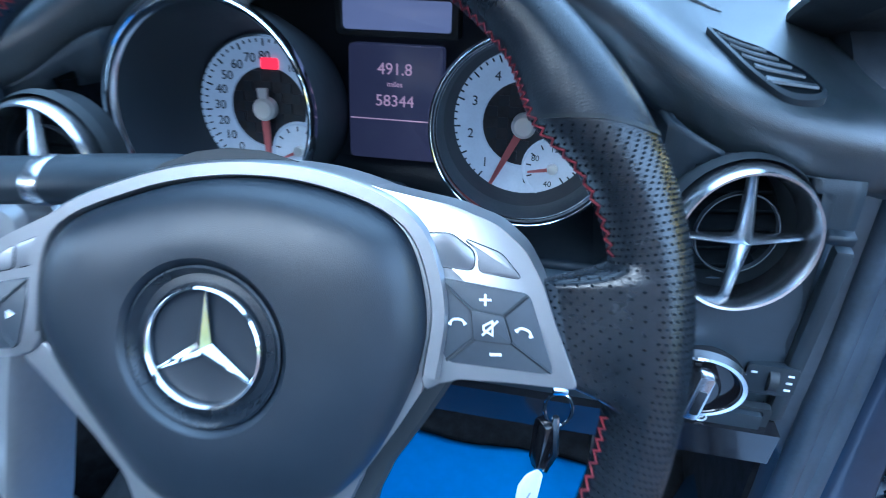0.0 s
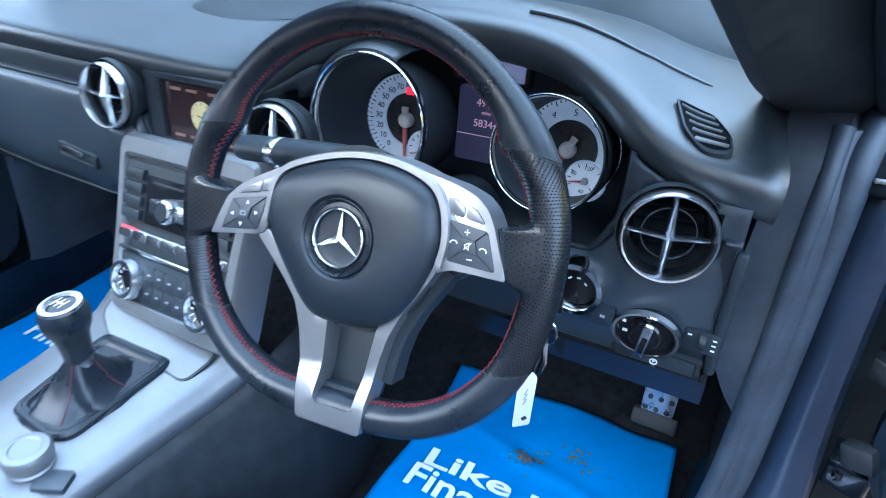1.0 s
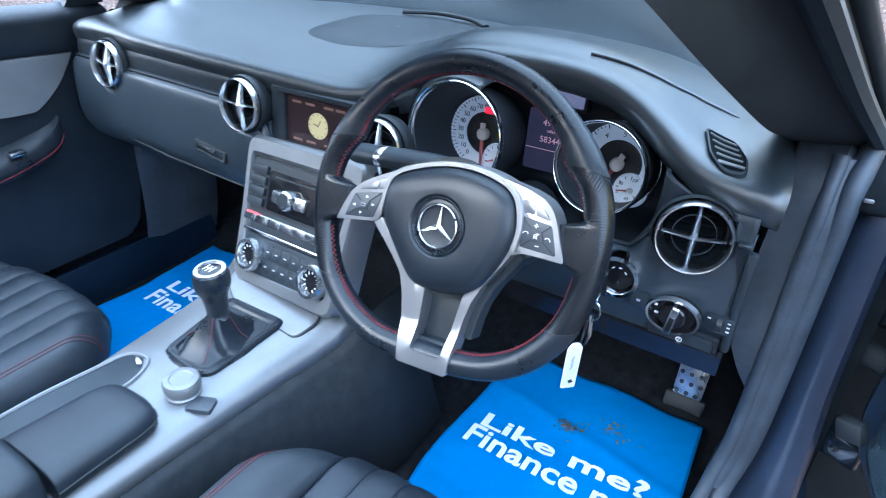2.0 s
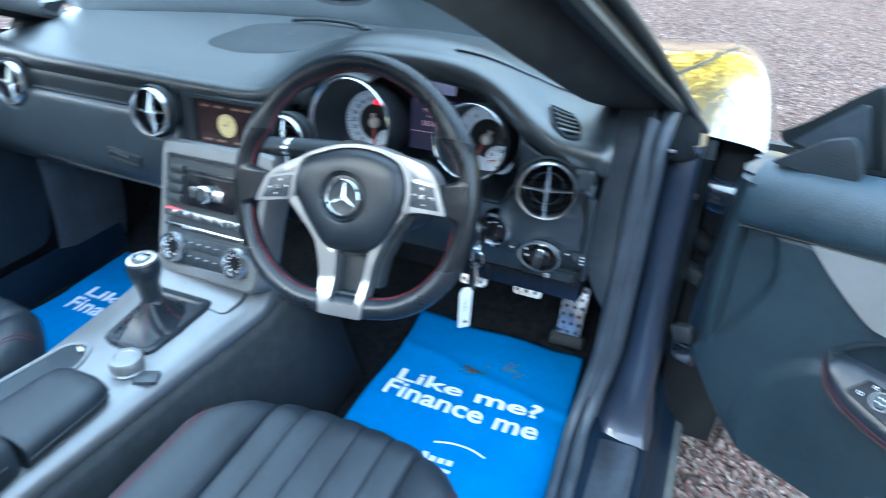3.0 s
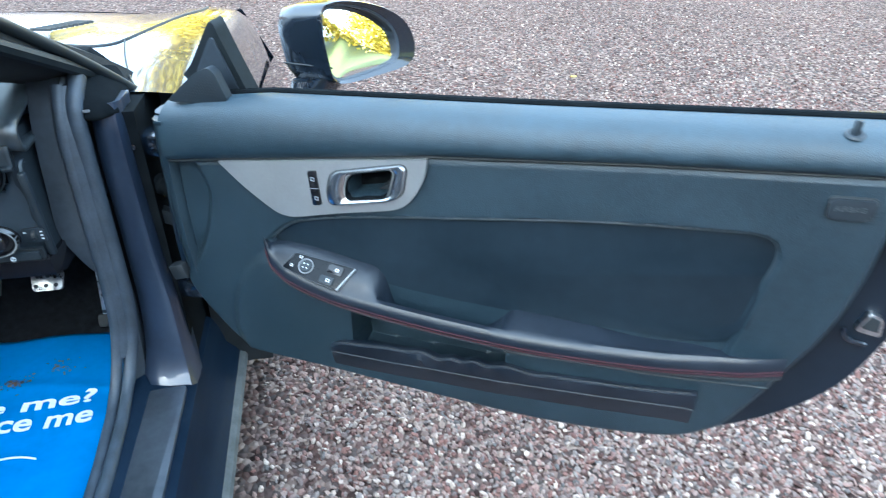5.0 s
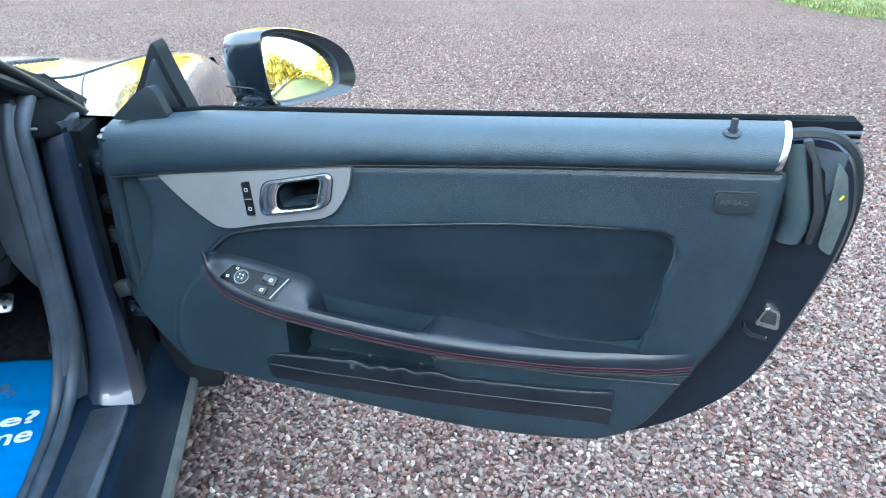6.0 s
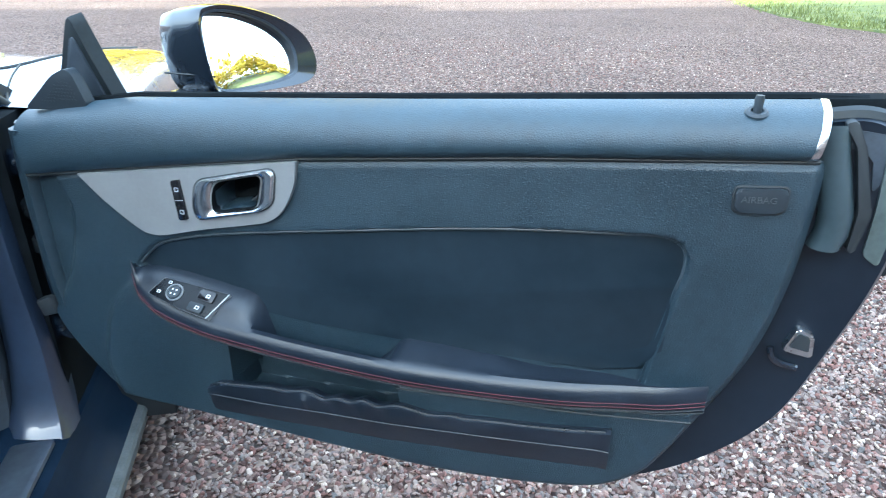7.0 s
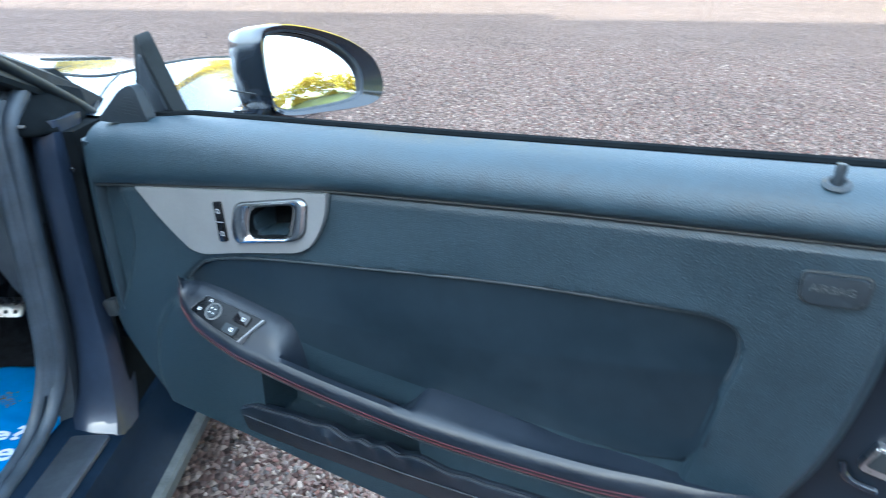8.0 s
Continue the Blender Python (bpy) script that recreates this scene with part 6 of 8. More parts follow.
    if side > 0:
        k1, k2 = [(0.089, 0.0285), (0.100, 0.0285), (0.109, 0.0215), (0.1085, 0.0145), (0.0905, 0.0165)], [(0.105, 0.0265), (0.119, 0.021), (0.1265, 0.0115), (0.1105, 0.0140), (0.1105, 0.022)]
    else:
        k1, k2 = [(-0.068, 0.0290), (-0.088, 0.0225), (-0.090, 0.0120), (-0.077, 0.0150)], [(-0.0895, 0.0220), (-0.105, 0.0145), (-0.116, 0.0080), (-0.0915, 0.0118)]
    for kq in (k1, k2):
        part("silver_key", prism(rounded(kq, 0.0025), 0.0105, 0.0135, WM, 0.0010), WHEEL_SILVER, sp)
        part("key_outline", tube([WM @ Vector((x, y, 0.0122)) for x, y in rounded(kq, 0.0025)], 0.0006, 5, True), DARK, sp)

# lower legs: from the bezel down to a silver foot with a dark window
legL = [(-0.094, -0.0270), (-0.077, -0.0440), (-0.060, -0.0630), (-0.047, -0.0800), (-0.040, -0.1050), (-0.0362, -0.1346)]
legR = [(0.0890, -0.0320), (0.0766, -0.0510), (0.062, -0.0710), (0.050, -0.0950), (0.0438, -0.1162), (0.0395, -0.140)]
inner = [(0.0850, -0.0200), (0.0790, -0.0350), (0.0660, -0.0565), (0.0520, -0.0770), (0.0391, -0.0880), (0.0320, -0.125), (0.0262, -0.1590), (0.0240, -0.1650), (-0.0135, -0.1650), (-0.0150, -0.1590), (-0.0125, -0.125), (-0.0109, -0.0900), (-0.0245, -0.0890), (-0.043, -0.0700), (-0.064, -0.0430), (-0.082, -0.0200)]
bm = prism(rounded(legL + [(-0.0320, -0.182), (0.0350, -0.184)] + legR[::-1] + inner, 0.004, 3), -0.014, 0.0105, Matrix(), 0.0032, 4)
bmesh.ops.triangulate(bm, faces=[f for f in bm.faces if len(f.verts) > 4])
bmesh.ops.subdivide_edges(bm, edges=[e for e in bm.edges if e.calc_length() > 0.02], cuts=2)
for v in bm.verts:
    t = max(0.0, min(1.0, (-0.128 - v.co.y) / 0.034))
    v.co = WM @ (v.co + Vector((0, 0, 0.0085 * t * t * (3 - 2 * t))))
part("lower_frame", bm, WHEEL_SILVER, wheel, "satin silver lower spokes and foot")
part("foot_window", prism(rounded([(-0.020, -0.095), (0.040, -0.097), (0.028, -0.164), (-0.018, -0.164)], 0.006), -0.03, -0.012, WM, 0.004), DARK, wheel, "dark recess between the lower spokes")
part("foot_lip", prism(rounded([(-0.018, -0.150), (0.026, -0.150), (0.024, -0.168), (-0.016, -0.168)], 0.005), -0.02, 0.003, WM, 0.004), SOFT, wheel)
for side, leg in ((-1, legL), (1, legR)):
    strip([(x + side * 0.002, y) for x, y in leg], 0.007, -0.03, -0.006, "leg_back", DARK)

# column shroud and stalk
column = thing("steering_column", "black steering column shroud with indicator stalk", "steering column")
ca = WM @ Vector((0.0, -0.03, -0.05))
cb = Vector((0.333, 0.72, 0.70))
rings = []
for i in range(7):
    t = i / 6
    c = ca.lerp(cb, t)
    w, h = 0.052 + 0.022 * math.sin(math.pi * min(1, t * 1.3)), 0.040 + 0.02 * t
    rings.append([c + Vector((w * math.cos(b), 0.25 * h * math.sin(b), h * math.sin(b))) for b in [2 * math.pi * j / 24 for j in range(24)]])
part("shroud", loft(rings), SOFT, column)
sa_, sb_ = Vector((0.285, 0.590, 0.818)), Vector((0.122, 0.585, 0.800))
ax = (sb_ - sa_).normalized()
stm = frame_of(sa_, ax.cross(Vector((0, -0.3, 1))), Vector((0, -0.3, 1)))
stm = Matrix.Translation(sa_) @ ax.to_track_quat("Z", "Y").to_matrix().to_4x4()
flat = Matrix.Diagonal((1, 0.72, 1, 1))
st = part("stalk", lathe([(0.0, -0.01), (0.014, 0.0), (0.0185, 0.035), (0.0195, 0.085), (0.0190, 0.110), (0.0, 0.110)], stm @ flat, 24), SOFT, column, "black indicator stalk with white marks")
part("twist_ring", lathe([(0.0192, 0.110), (0.0200, 0.112), (0.0200, 0.120), (0.0192, 0.122)], stm @ flat, 24), SATIN, st)
part("tip", lathe([(0.0188, 0.122), (0.0190, 0.155), (0.0170, 0.164), (0.0, 0.165)], stm @ flat, 24), SOFT, st)
vm = frame_of(sa_.lerp(sb_, 0.5) + Vector((0, -0.0165, 0.002)), (1, 0.04, 0.06), (0, 0.25, 1))
part("wiper_mark", ring_prism([(-0.006, -0.003), (0.006, -0.003), (0.006, 0.003), (-0.006, 0.003)], [(-0.005, -0.002), (0.005, -0.002), (0.005, 0.002), (-0.005, 0.002)], -0.003, 0.001, vm), WHITE_INK, st)
part("lamp_mark", box((0.008, 0.003, 0.002), frame_of(sa_.lerp(sb_, 0.86) + Vector((0, -0.0155, 0.003)), (1, 0.04, 0.06), (0, 0.25, 1))), WHITE_INK, st)
part("cruise_stalk", tube([(0.28, 0.60, 0.762), (0.19, 0.592, 0.752), (0.165, 0.588, 0.752)], [0.010, 0.010, 0.008], 12), SOFT, column)

# ---- pedals ----
pedals = thing("pedal_set", "steel faced pedals with black studs", "pedals")


def pedal(cx, cy, cz, w, h, cols, rows, tilt, label):
    m = frame_of((cx, cy, cz), (1, 0, 0), (0, math.sin(radians(tilt)), math.cos(radians(tilt))))
    p = part("pedal", prism(rounded([(-w, -h), (w, -h), (w * 1.08, h), (-w * 1.08, h)], 0.008), -0.004, 0.003, m, 0.0015), TREAD, pedals, label)
    for i in range(cols):
        for j in range(rows):
            x, y = (i - (cols - 1) / 2) * (2 * w / cols), (j - (rows - 1) / 2) * (2 * h / rows)
            part("stud", lathe([(0.0042, 0.002), (0.0042, 0.0055), (0.0032, 0.0065), (0, 0.0065)], m @ pose(x + (0.002 if j % 2 else -0.002), y, 0), 10), RUBBER, p)
    return p


pedal(0.377, 0.915, 0.426, 0.029, 0.020, 3, 2, 38, "clutch pedal with black studs")
pedal(0.499, 0.915, 0.433, 0.029, 0.020, 3, 2, 38, "brake pedal with black studs")
pedal(0.588, 0.985, 0.352, 0.026, 0.058, 3, 6, 22, "long accelerator pedal with black studs")
for x in (0.375, 0.498):
    part("arm", tube([(x, 0.928, 0.436), (x, 1.0, 0.52), (x, 1.08, 0.66)], 0.009, 8), DARK, pedals)
part("accelerator_base", box((0.075, 0.03, 0.03), pose(0.588, 0.965, 0.285, -30), 0.006), DARK, pedals)

# ---- paper floor mats ----
def mat_z(x, y, s=0.0):
    z = 0.262 + 0.0050 * noise.noise(Vector((x * 9 + s, y * 9, 0.3))) + 0.0014 * noise.noise(Vector((x * 33 + s, y * 30, 1.3)))
    q = max(0.0, y - 0.70)
    return z + 0.2 * q * q + 0.004 * math.exp(-((y - 0.80 + 0.2 * (x - 0.4)) / 0.012) ** 2)


def paper_mat(corners, s):
    a, b, c, d = (Vector((*p, 0)) for p in corners)

    def fn(u, v):
        p = a.lerp(b, u).lerp(d.lerp(c, u), v)
        w = 0.006 * math.sin(9 * v + s) * (1 - u) * (1 if u < 0.15 else 0.2) + 0.004 * math.sin(13 * u + s)
        p = p + Vector((w, w * 0.6, 0))
        return Vector((p.x, p.y, mat_z(p.x, p.y, s)))
    return surface(fn, 60, 60)


mat = thing("floor_mat", "blue paper floor mat with white advertising lettering", "floor mat", group="paper mats")
thick(part("sheet", paper_mat([(0.240, 0.940), (0.632, 0.934), (0.668, 0.36), (0.255, 0.36)], 0.0), MAT_BLUE, mat, "creased blue paper sheet"), 0.0012)


def print_on(text, size, x, y, ang, parent, stretch, s=0.0, bold=0.0):
    ob = tagged(words("lettering", text, size, Matrix.Identity(4), MAT_PRINT, parent, 0.0, bold=bold), kind="stuff")
    mm = pose(x, y, 0, 0, 0, ang) @ Matrix.Diagonal((stretch, 1, 1, 1))
    bm = bmesh.new()
    bm.from_mesh(ob.data)
    bmesh.ops.triangulate(bm, faces=bm.faces[:])
    bmesh.ops.subdivide_edges(bm, edges=[e for e in bm.edges if e.calc_length() > 0.012], cuts=2)
    for v in bm.verts:
        p = mm @ v.co
        v.co = Vector((p.x, p.y, mat_z(p.x, p.y, s) + 0.0030))
    bm.to_mesh(ob.data)
    bm.free()
    return ob


print_on("Like me?", 0.050, 0.283, 0.712, 1.5, mat, 1.78, 0.0, 0.0012)
print_on("Finance me", 0.064, 0.274, 0.664, 0.0, mat, 1.13, 0.0, 0.0014)
for k in range(10):
    x0, y0_, hh = (0.355 + 0.0165 * k, 0.540, 0.018 if k in (0, 4) else 0.013) if k < 8 else (0.425 + 0.033 * (k - 8), 0.524, 0.007)
    ww = 0.012 if k < 8 else 0.028
    part("logo_bar", surface(lambda u, v: Vector((x0 + ww * u, y0_ + hh * v, mat_z(x0 + ww * u, y0_ + hh * v) + 0.003)), 3, 2), MAT_PRINT, mat)
part("logo_arc", tube([Vector((0.43 + 0.10 * t, 0.585 + 0.010 * math.sin(3 * t), mat_z(0.43 + 0.1 * t, 0.585) + 0.003)) for t in [i / 8 for i in range(9)]], 0.002, 5), MAT_PRINT, mat)
STAIN = shader("muddy_scuff", (0.05, 0.045, 0.04), 0.9, vary=0.4, scale=60)
STAIN2 = shader("brown_scuff", (0.12, 0.09, 0.05), 0.9, vary=0.4, scale=60)
rs = random.Random(8)
for (x, y), n, mm, sp in (((0.422, 0.800), 46, STAIN, 0.011), ((0.425, 0.800), 26, STAIN2, 0.017), ((0.505, 0.832), 40, STAIN2, 0.017)):
    bm = bmesh.new()
    for _ in range(n):
        px, py = x + rs.gauss(0, sp), y + rs.gauss(0, sp * 0.7)
        r = rs.uniform(0.0008, 0.0034)
        a0 = rs.uniform(0, 6)
        pts = [Vector((px + r * rs.uniform(0.5, 1.9) * math.cos(a0 + q), py + r * rs.uniform(0.4, 1.2) * math.sin(a0 + q), 0)) for q in (0, 1.2, 2.4, 3.6, 4.9)]
        for p in pts:
            p.z = mat_z(p.x, p.y) + 0.0030
        bm.faces.new([bm.verts.new(p) for p in pts])
    tagged(part("scuff", bm, mm, mat, "", False), "dark muddy scuff", kind="stuff")
pmat = thing("floor_mat", "blue paper floor mat in the passenger footwell", "floor mat", group="paper mats")
thick(part("sheet", paper_mat([(-0.60, 0.86), (-0.20, 0.84), (-0.20, 0.36), (-0.60, 0.36)], 4.0), MAT_BLUE, pmat), 0.0012)
print_on("Like me?", 0.050, -0.545, 0.66, 0, pmat, 1.6, 4.0, 0.0012)
print_on("Finance me", 0.064, -0.552, 0.605, 0, pmat, 1.05, 4.0, 0.0014)
# carpet mats below
for cx in (0.455, -0.40):
    piece("carpet_mat", prism(rounded([(-0.225, -0.36), (0.225, -0.36), (0.21, 0.26), (0.17, 0.30), (-0.20, 0.30)], 0.03), 0, 0.014, pose(cx, 0.56, 0.236), 0.005), CARPET, "black carpet floor mat with bound edge", "floor mat", "carpet mats")

# ---- seats ----
def seat(cx, w, name, label, fwd, up):
    """Low sports seat: fluted cushion between two bolsters, and a backrest behind."""
    s = thing(name, label, "car seat", group="sports seats")
    y1, y0 = 0.345 + fwd, -0.16

    def cover(u, v):
        """u across from -1 to 1, v from the back over the rounded front edge."""
        a = abs(u)
        if v < 0.72:
            y, z = y0 + (y1 - y0) * v / 0.72, 0.470 + 0.028 * v / 0.72
        else:
            b = (v - 0.72) / 0.28 * math.radians(115)
            y, z = y1 + 0.055 * math.sin(b), 0.498 - 0.055 * (1 - math.cos(b))
        out = max(0.0, min(1.0, (a - 0.48) / 0.06))
        ribs = abs(math.sin(math.pi * (u / 0.50 * 2.5 + 0.5)))
        lift = 0.007 * (ribs ** 0.4 - 0.7) if a < 0.50 else 0.0
        side = 0.030 * math.sin(math.pi * min(1.0, max(0.0, (a - 0.50) / 0.50)) ** 0.8) * (1 - 0.75 * max(0.0, (v - 0.35) / 0.65))
        drop = 0.10 * max(0.0, (a - 0.84) / 0.16) ** 2.2
        seam = 0.008 * math.exp(-((a - 0.50) / 0.015) ** 2)
        return Vector((cx + w * u, y - 0.045 * u * u - 0.30 * max(0.0, a - 0.50) ** 2 - 0.01 * out, z + up + lift + side - drop - seam))
    part("cushion", surface(lambda p, q: cover(0.50 * (2 * p - 1), q), 90, 44), LEATHER, s, "fluted black leather cushion")
    for side in (-1, 1):
        part("bolster", surface(lambda p, q: cover(side * (0.50 + 0.50 * p), q), 26, 44), LEATHER, s, "smooth leather side bolster")
        for da in (0.80, 0.825):
            part("stitch_line", tube([cover(side * da, 0.94 * i / 40) + Vector((0, 0.0006, 0.0006)) for i in range(41)], 0.0006, 5), DULL_RED, s)
    part("front_skirt", loft([[Vector((cx + x * w * 0.9, 0.355 + fwd - 0.05 * x * x, 0.40)), Vector((cx + x * w * 0.9, 0.370 + fwd - 0.05 * x * x, 0.44)), Vector((cx + x * w * 0.9, 0.30, 0.30)), Vector((cx + x * w * 0.9, 0.28, 0.26))] for x in (-1, -0.6, -0.2, 0.2, 0.6, 1)], True), SOFT, s)
    part("seat_base", box((1.7 * w, 0.42, 0.14), pose(cx, 0.06, 0.31), 0.02), DARK, s)
    for side in (-1, 1):
        part("seat_rail", box((0.03, 0.55, 0.03), pose(cx + side * w * 0.7, 0.06, 0.25)), SATIN, s)
    rings = []
    for i in range(10):
        t = i / 9
        y, z = -0.16 - 0.20 * t, 0.50 + 0.42 * t
        ww = w * (0.95 - 0.25 * max(0, t - 0.7) / 0.3)
        rings.append([Vector((cx + ww * a, y + b - 0.03 * (1 - a * a) * 0.6, z)) for a, b in ((-1, 0.03), (-0.8, 0.055), (-0.6, 0.03), (0, 0.02), (0.6, 0.03), (0.8, 0.055), (1, 0.03), (0.9, -0.10), (-0.9, -0.10))])
    part("backrest", loft(rings), LEATHER, s, "black leather backrest")
    part("headrest", box((0.26, 0.10, 0.16), pose(cx, -0.41, 1.00, 14), 0.04, 4), LEATHER, s)
    return s


seat(0.385, 0.235, "driver_seat", "black leather driver's seat with red stitching", 0.0, 0.0)
seat(-0.395, 0.235, "passenger_seat", "black leather passenger seat with fluted cushion", 0.0, 0.0)

# ---- open driver's door ----
DM = frame_of((0.931, 0.652, 0.0), (0.869, -0.495, 0), (0, 0, 1))   # x along the door, y up, z towards the cabin side
door = thing("door_1", "wide open dark blue car door with black leather trim", "car door", kind="structure")


def curve_at(pts, x):
    return float(np.interp(x, [p[0] for p in pts], [p[1] for p in pts]))


def smooth_curve(pts, n=8):
    return [(p.x, p.y) for p in spline([(a, b, 0) for a, b in pts], n)]


def distance_in(poly, x, y):
    """Signed distance to a polygon, positive inside."""
    P = np.array(poly)
    Q = np.roll(P, -1, axis=0)
    p = np.stack([x, y], -1)[..., None, :]
    e = Q - P
    w = p - P
    t = np.clip((w * e).sum(-1) / (e * e).sum(-1), 0, 1)
    d = np.linalg.norm(w - e * t[..., None], axis=-1).min(-1)
    cond = (P[:, 1] > p[..., 1]) != (Q[:, 1] > p[..., 1])
    den = np.where(np.abs(e[:, 1]) < 1e-9, 1e-9, e[:, 1])
    cross = p[..., 0] < e[:, 0] * (p[..., 1] - P[:, 1]) / den + P[:, 0]
    inside = (cond & cross).sum(-1) % 2 == 1
    return np.where(inside, d, -d)


def step(d, w):
    t = np.clip(d / w + 0.5, 0, 1)
    return t * t * (3 - 2 * t)


TOP = [(-0.08, 0.856), (-0.04, 0.867), (0.075, 0.884), (0.475, 0.910), (0.839, 0.936), (0.90, 0.940)]
GROOVE = [(-0.105, 0.768), (0.0, 0.785), (0.346, 0.839), (0.62, 0.868), (0.90, 0.892)]
BOTTOM = smooth_curve([(-0.107, 0.60), (-0.125, 0.560), (-0.122, 0.52), (-0.085, 0.465), (-0.038, 0.416), (0.0, 0.402), (0.15, 0.404), (0.372, 0.402), (0.546, 0.407), (0.695, 0.428), (0.771, 0.456), (0.805, 0.492), (0.845, 0.573), (0.884, 0.666), (0.902, 0.753), (0.9075, 0.829), (0.908, 0.889)], 6)

# steel shell behind the trim, wrapped round to the outer skin
shell = smooth_curve([(-0.135, 0.84), (-0.15, 0.70), (-0.155, 0.56), (-0.13, 0.49), (-0.05, 0.405), (0.02, 0.385), (0.15, 0.387), (0.372, 0.388), (0.56, 0.397), (0.70, 0.418), (0.79, 0.45), (0.868, 0.505), (0.93, 0.58), (0.965, 0.68), (0.988, 0.766), (0.996, 0.841), (0.984, 0.900), (0.962, 0.926), (0.94, 0.932), (0.91, 0.928)], 5) + [(0.5, 0.888), (0.075, 0.860), (-0.06, 0.838)]
cxu, cyw = 0.42, 0.66
def shell_ring(f, z, dz=0.0):
    return [DM @ Vector((cxu + (x - cxu) * f, cyw + (y - cyw) * f + dz, z)) for x, y in shell]
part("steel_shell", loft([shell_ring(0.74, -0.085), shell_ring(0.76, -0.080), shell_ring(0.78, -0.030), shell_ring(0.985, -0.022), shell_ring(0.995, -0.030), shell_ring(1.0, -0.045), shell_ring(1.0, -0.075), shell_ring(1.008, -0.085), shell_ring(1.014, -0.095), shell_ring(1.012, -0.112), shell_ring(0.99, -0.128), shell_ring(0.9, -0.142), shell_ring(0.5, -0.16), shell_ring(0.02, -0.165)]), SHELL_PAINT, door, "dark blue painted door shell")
part("shell_seal", tube([DM @ Vector((cxu + (x - cxu) * 1.004, cyw + (y - cyw) * 1.004, -0.080)) for x, y in shell[: -3]], 0.0065, 8), RUBBER, door, "black rubber door seal")

# lower trim as one moulded skin: recessed insert, lower bulge, map pocket hollow
INSERT = smooth_curve([(0.072, 0.655), (0.10, 0.682), (0.135, 0.699), (0.226, 0.721), (0.395, 0.749), (0.575, 0.777), (0.731, 0.793), (0.775, 0.795), (0.796, 0.785), (0.800, 0.762), (0.795, 0.735)], 5) + [(0.770, 0.588), (0.60, 0.562), (0.40, 0.535), (0.26, 0.540), (0.15, 0.585), (0.075, 0.63)]
POCKET = rounded([(0.217, 0.552), (0.469, 0.556), (0.468, 0.474), (0.213, 0.458)], 0.008)
LOWER = smooth_curve([(0.10, 0.632), (0.055, 0.618), (0.012, 0.578), (-0.016, 0.52), (-0.026, 0.455), (-0.008, 0.405)], 5) + [(0.70, 0.40), (0.80, 0.49), (0.838, 0.572), (0.84, 0.60), (0.62, 0.565), (0.48, 0.545), (0.25, 0.545), (0.16, 0.585)]
ERODE = smooth_curve([(-0.055, 0.775), (-0.038, 0.73), (-0.042, 0.69), (-0.062, 0.635), (-0.09, 0.585), (-0.135, 0.53)], 5) + [(-0.22, 0.50), (-0.22, 0.775)]
NU, NV = 230, 110
t = np.linspace(0, 1, NU + 1)
bx = np.array([p[0] for p in BOTTOM])
by = np.array([p[1] for p in BOTTOM])
acc = np.concatenate([[0], np.cumsum(np.hypot(np.diff(bx), np.diff(by)))])
bx, by = np.interp(t * acc[-1], acc, bx), np.interp(t * acc[-1], acc, by)
gx = -0.105 + 1.013 * t
gy = np.interp(gx, [p[0] for p in GROOVE], [p[1] for p in GROOVE])
vv = np.linspace(0, 1, NV + 1)[None, :]
U = bx[:, None] * (1 - vv) + gx[:, None] * vv
W = by[:, None] * (1 - vv) + (gy[:, None] - 0.002) * vv
rimline = list(zip(bx, by)) + list(zip(gx[::-1], gy[::-1] + 0.02))


def relief(u, w):
    """Height of the moulded lower trim over the door's plane."""
    h = -0.016 * (1 - step(distance_in(rimline, u, w) - 0.004, 0.016))
    h -= 0.011 * step(distance_in(INSERT, u, w), 0.008)
    h += 0.010 * step(distance_in(LOWER, u, w), 0.022)
    h -= 0.062 * step(distance_in(POCKET, u, w), 0.007)
    h -= 0.012 * step(distance_in(ERODE, u, w), 0.016)
    h -= 0.060 * step(distance_in([(0.224, 0.793), (0.294, 0.811), (0.282, 0.772), (0.221, 0.758)], u, w) - 0.002, 0.008)
    return h + 0.010 * np.exp(-((u - 0.84) / 0.12) ** 2) * (w - 0.45)


H = relief(U, W) - 0.004 * step(-np.abs(W - (gy[:, None])) + 0.006, 0.006)
skin = loft([[DM @ Vector((U[i, j], W[i, j], H[i, j])) for j in range(NV + 1)] for i in range(NU + 1)], closed=False, cap=False)
trim = part("trim_panel", skin, DOOR_LEATHER, door, "grained black door panel with stitched insert")
thick(trim, 0.006)
# smooth leather laid into the recess, down to the armrest
face = [(x, y) for x, y in INSERT[:-6]] + [(0.775, 0.625), (0.60, 0.605), (0.40, 0.600), (0.26, 0.605), (0.15, 0.625), (0.085, 0.645)]
face = np.array([(p.x, p.y) for p in spline([(x, y, 0) for x, y in face], 3, True)])
mid = np.array((0.45, 0.690))
rings = []
for f in [1 - 0.003, 0.985, 0.97] + [0.95 - 0.05 * k for k in range(19)]:
    q = mid + (face - mid) * f
    hh = relief(q[:, 0], q[:, 1]) + (0.0010 if f < 0.99 else -0.001)
    rings.append([DM @ Vector((a, b, c)) for (a, b), c in zip(q.tolist(), hh.tolist())])
part("insert_panel", loft(rings), INSERT_LEATHER, trim, "smooth dark leather insert")

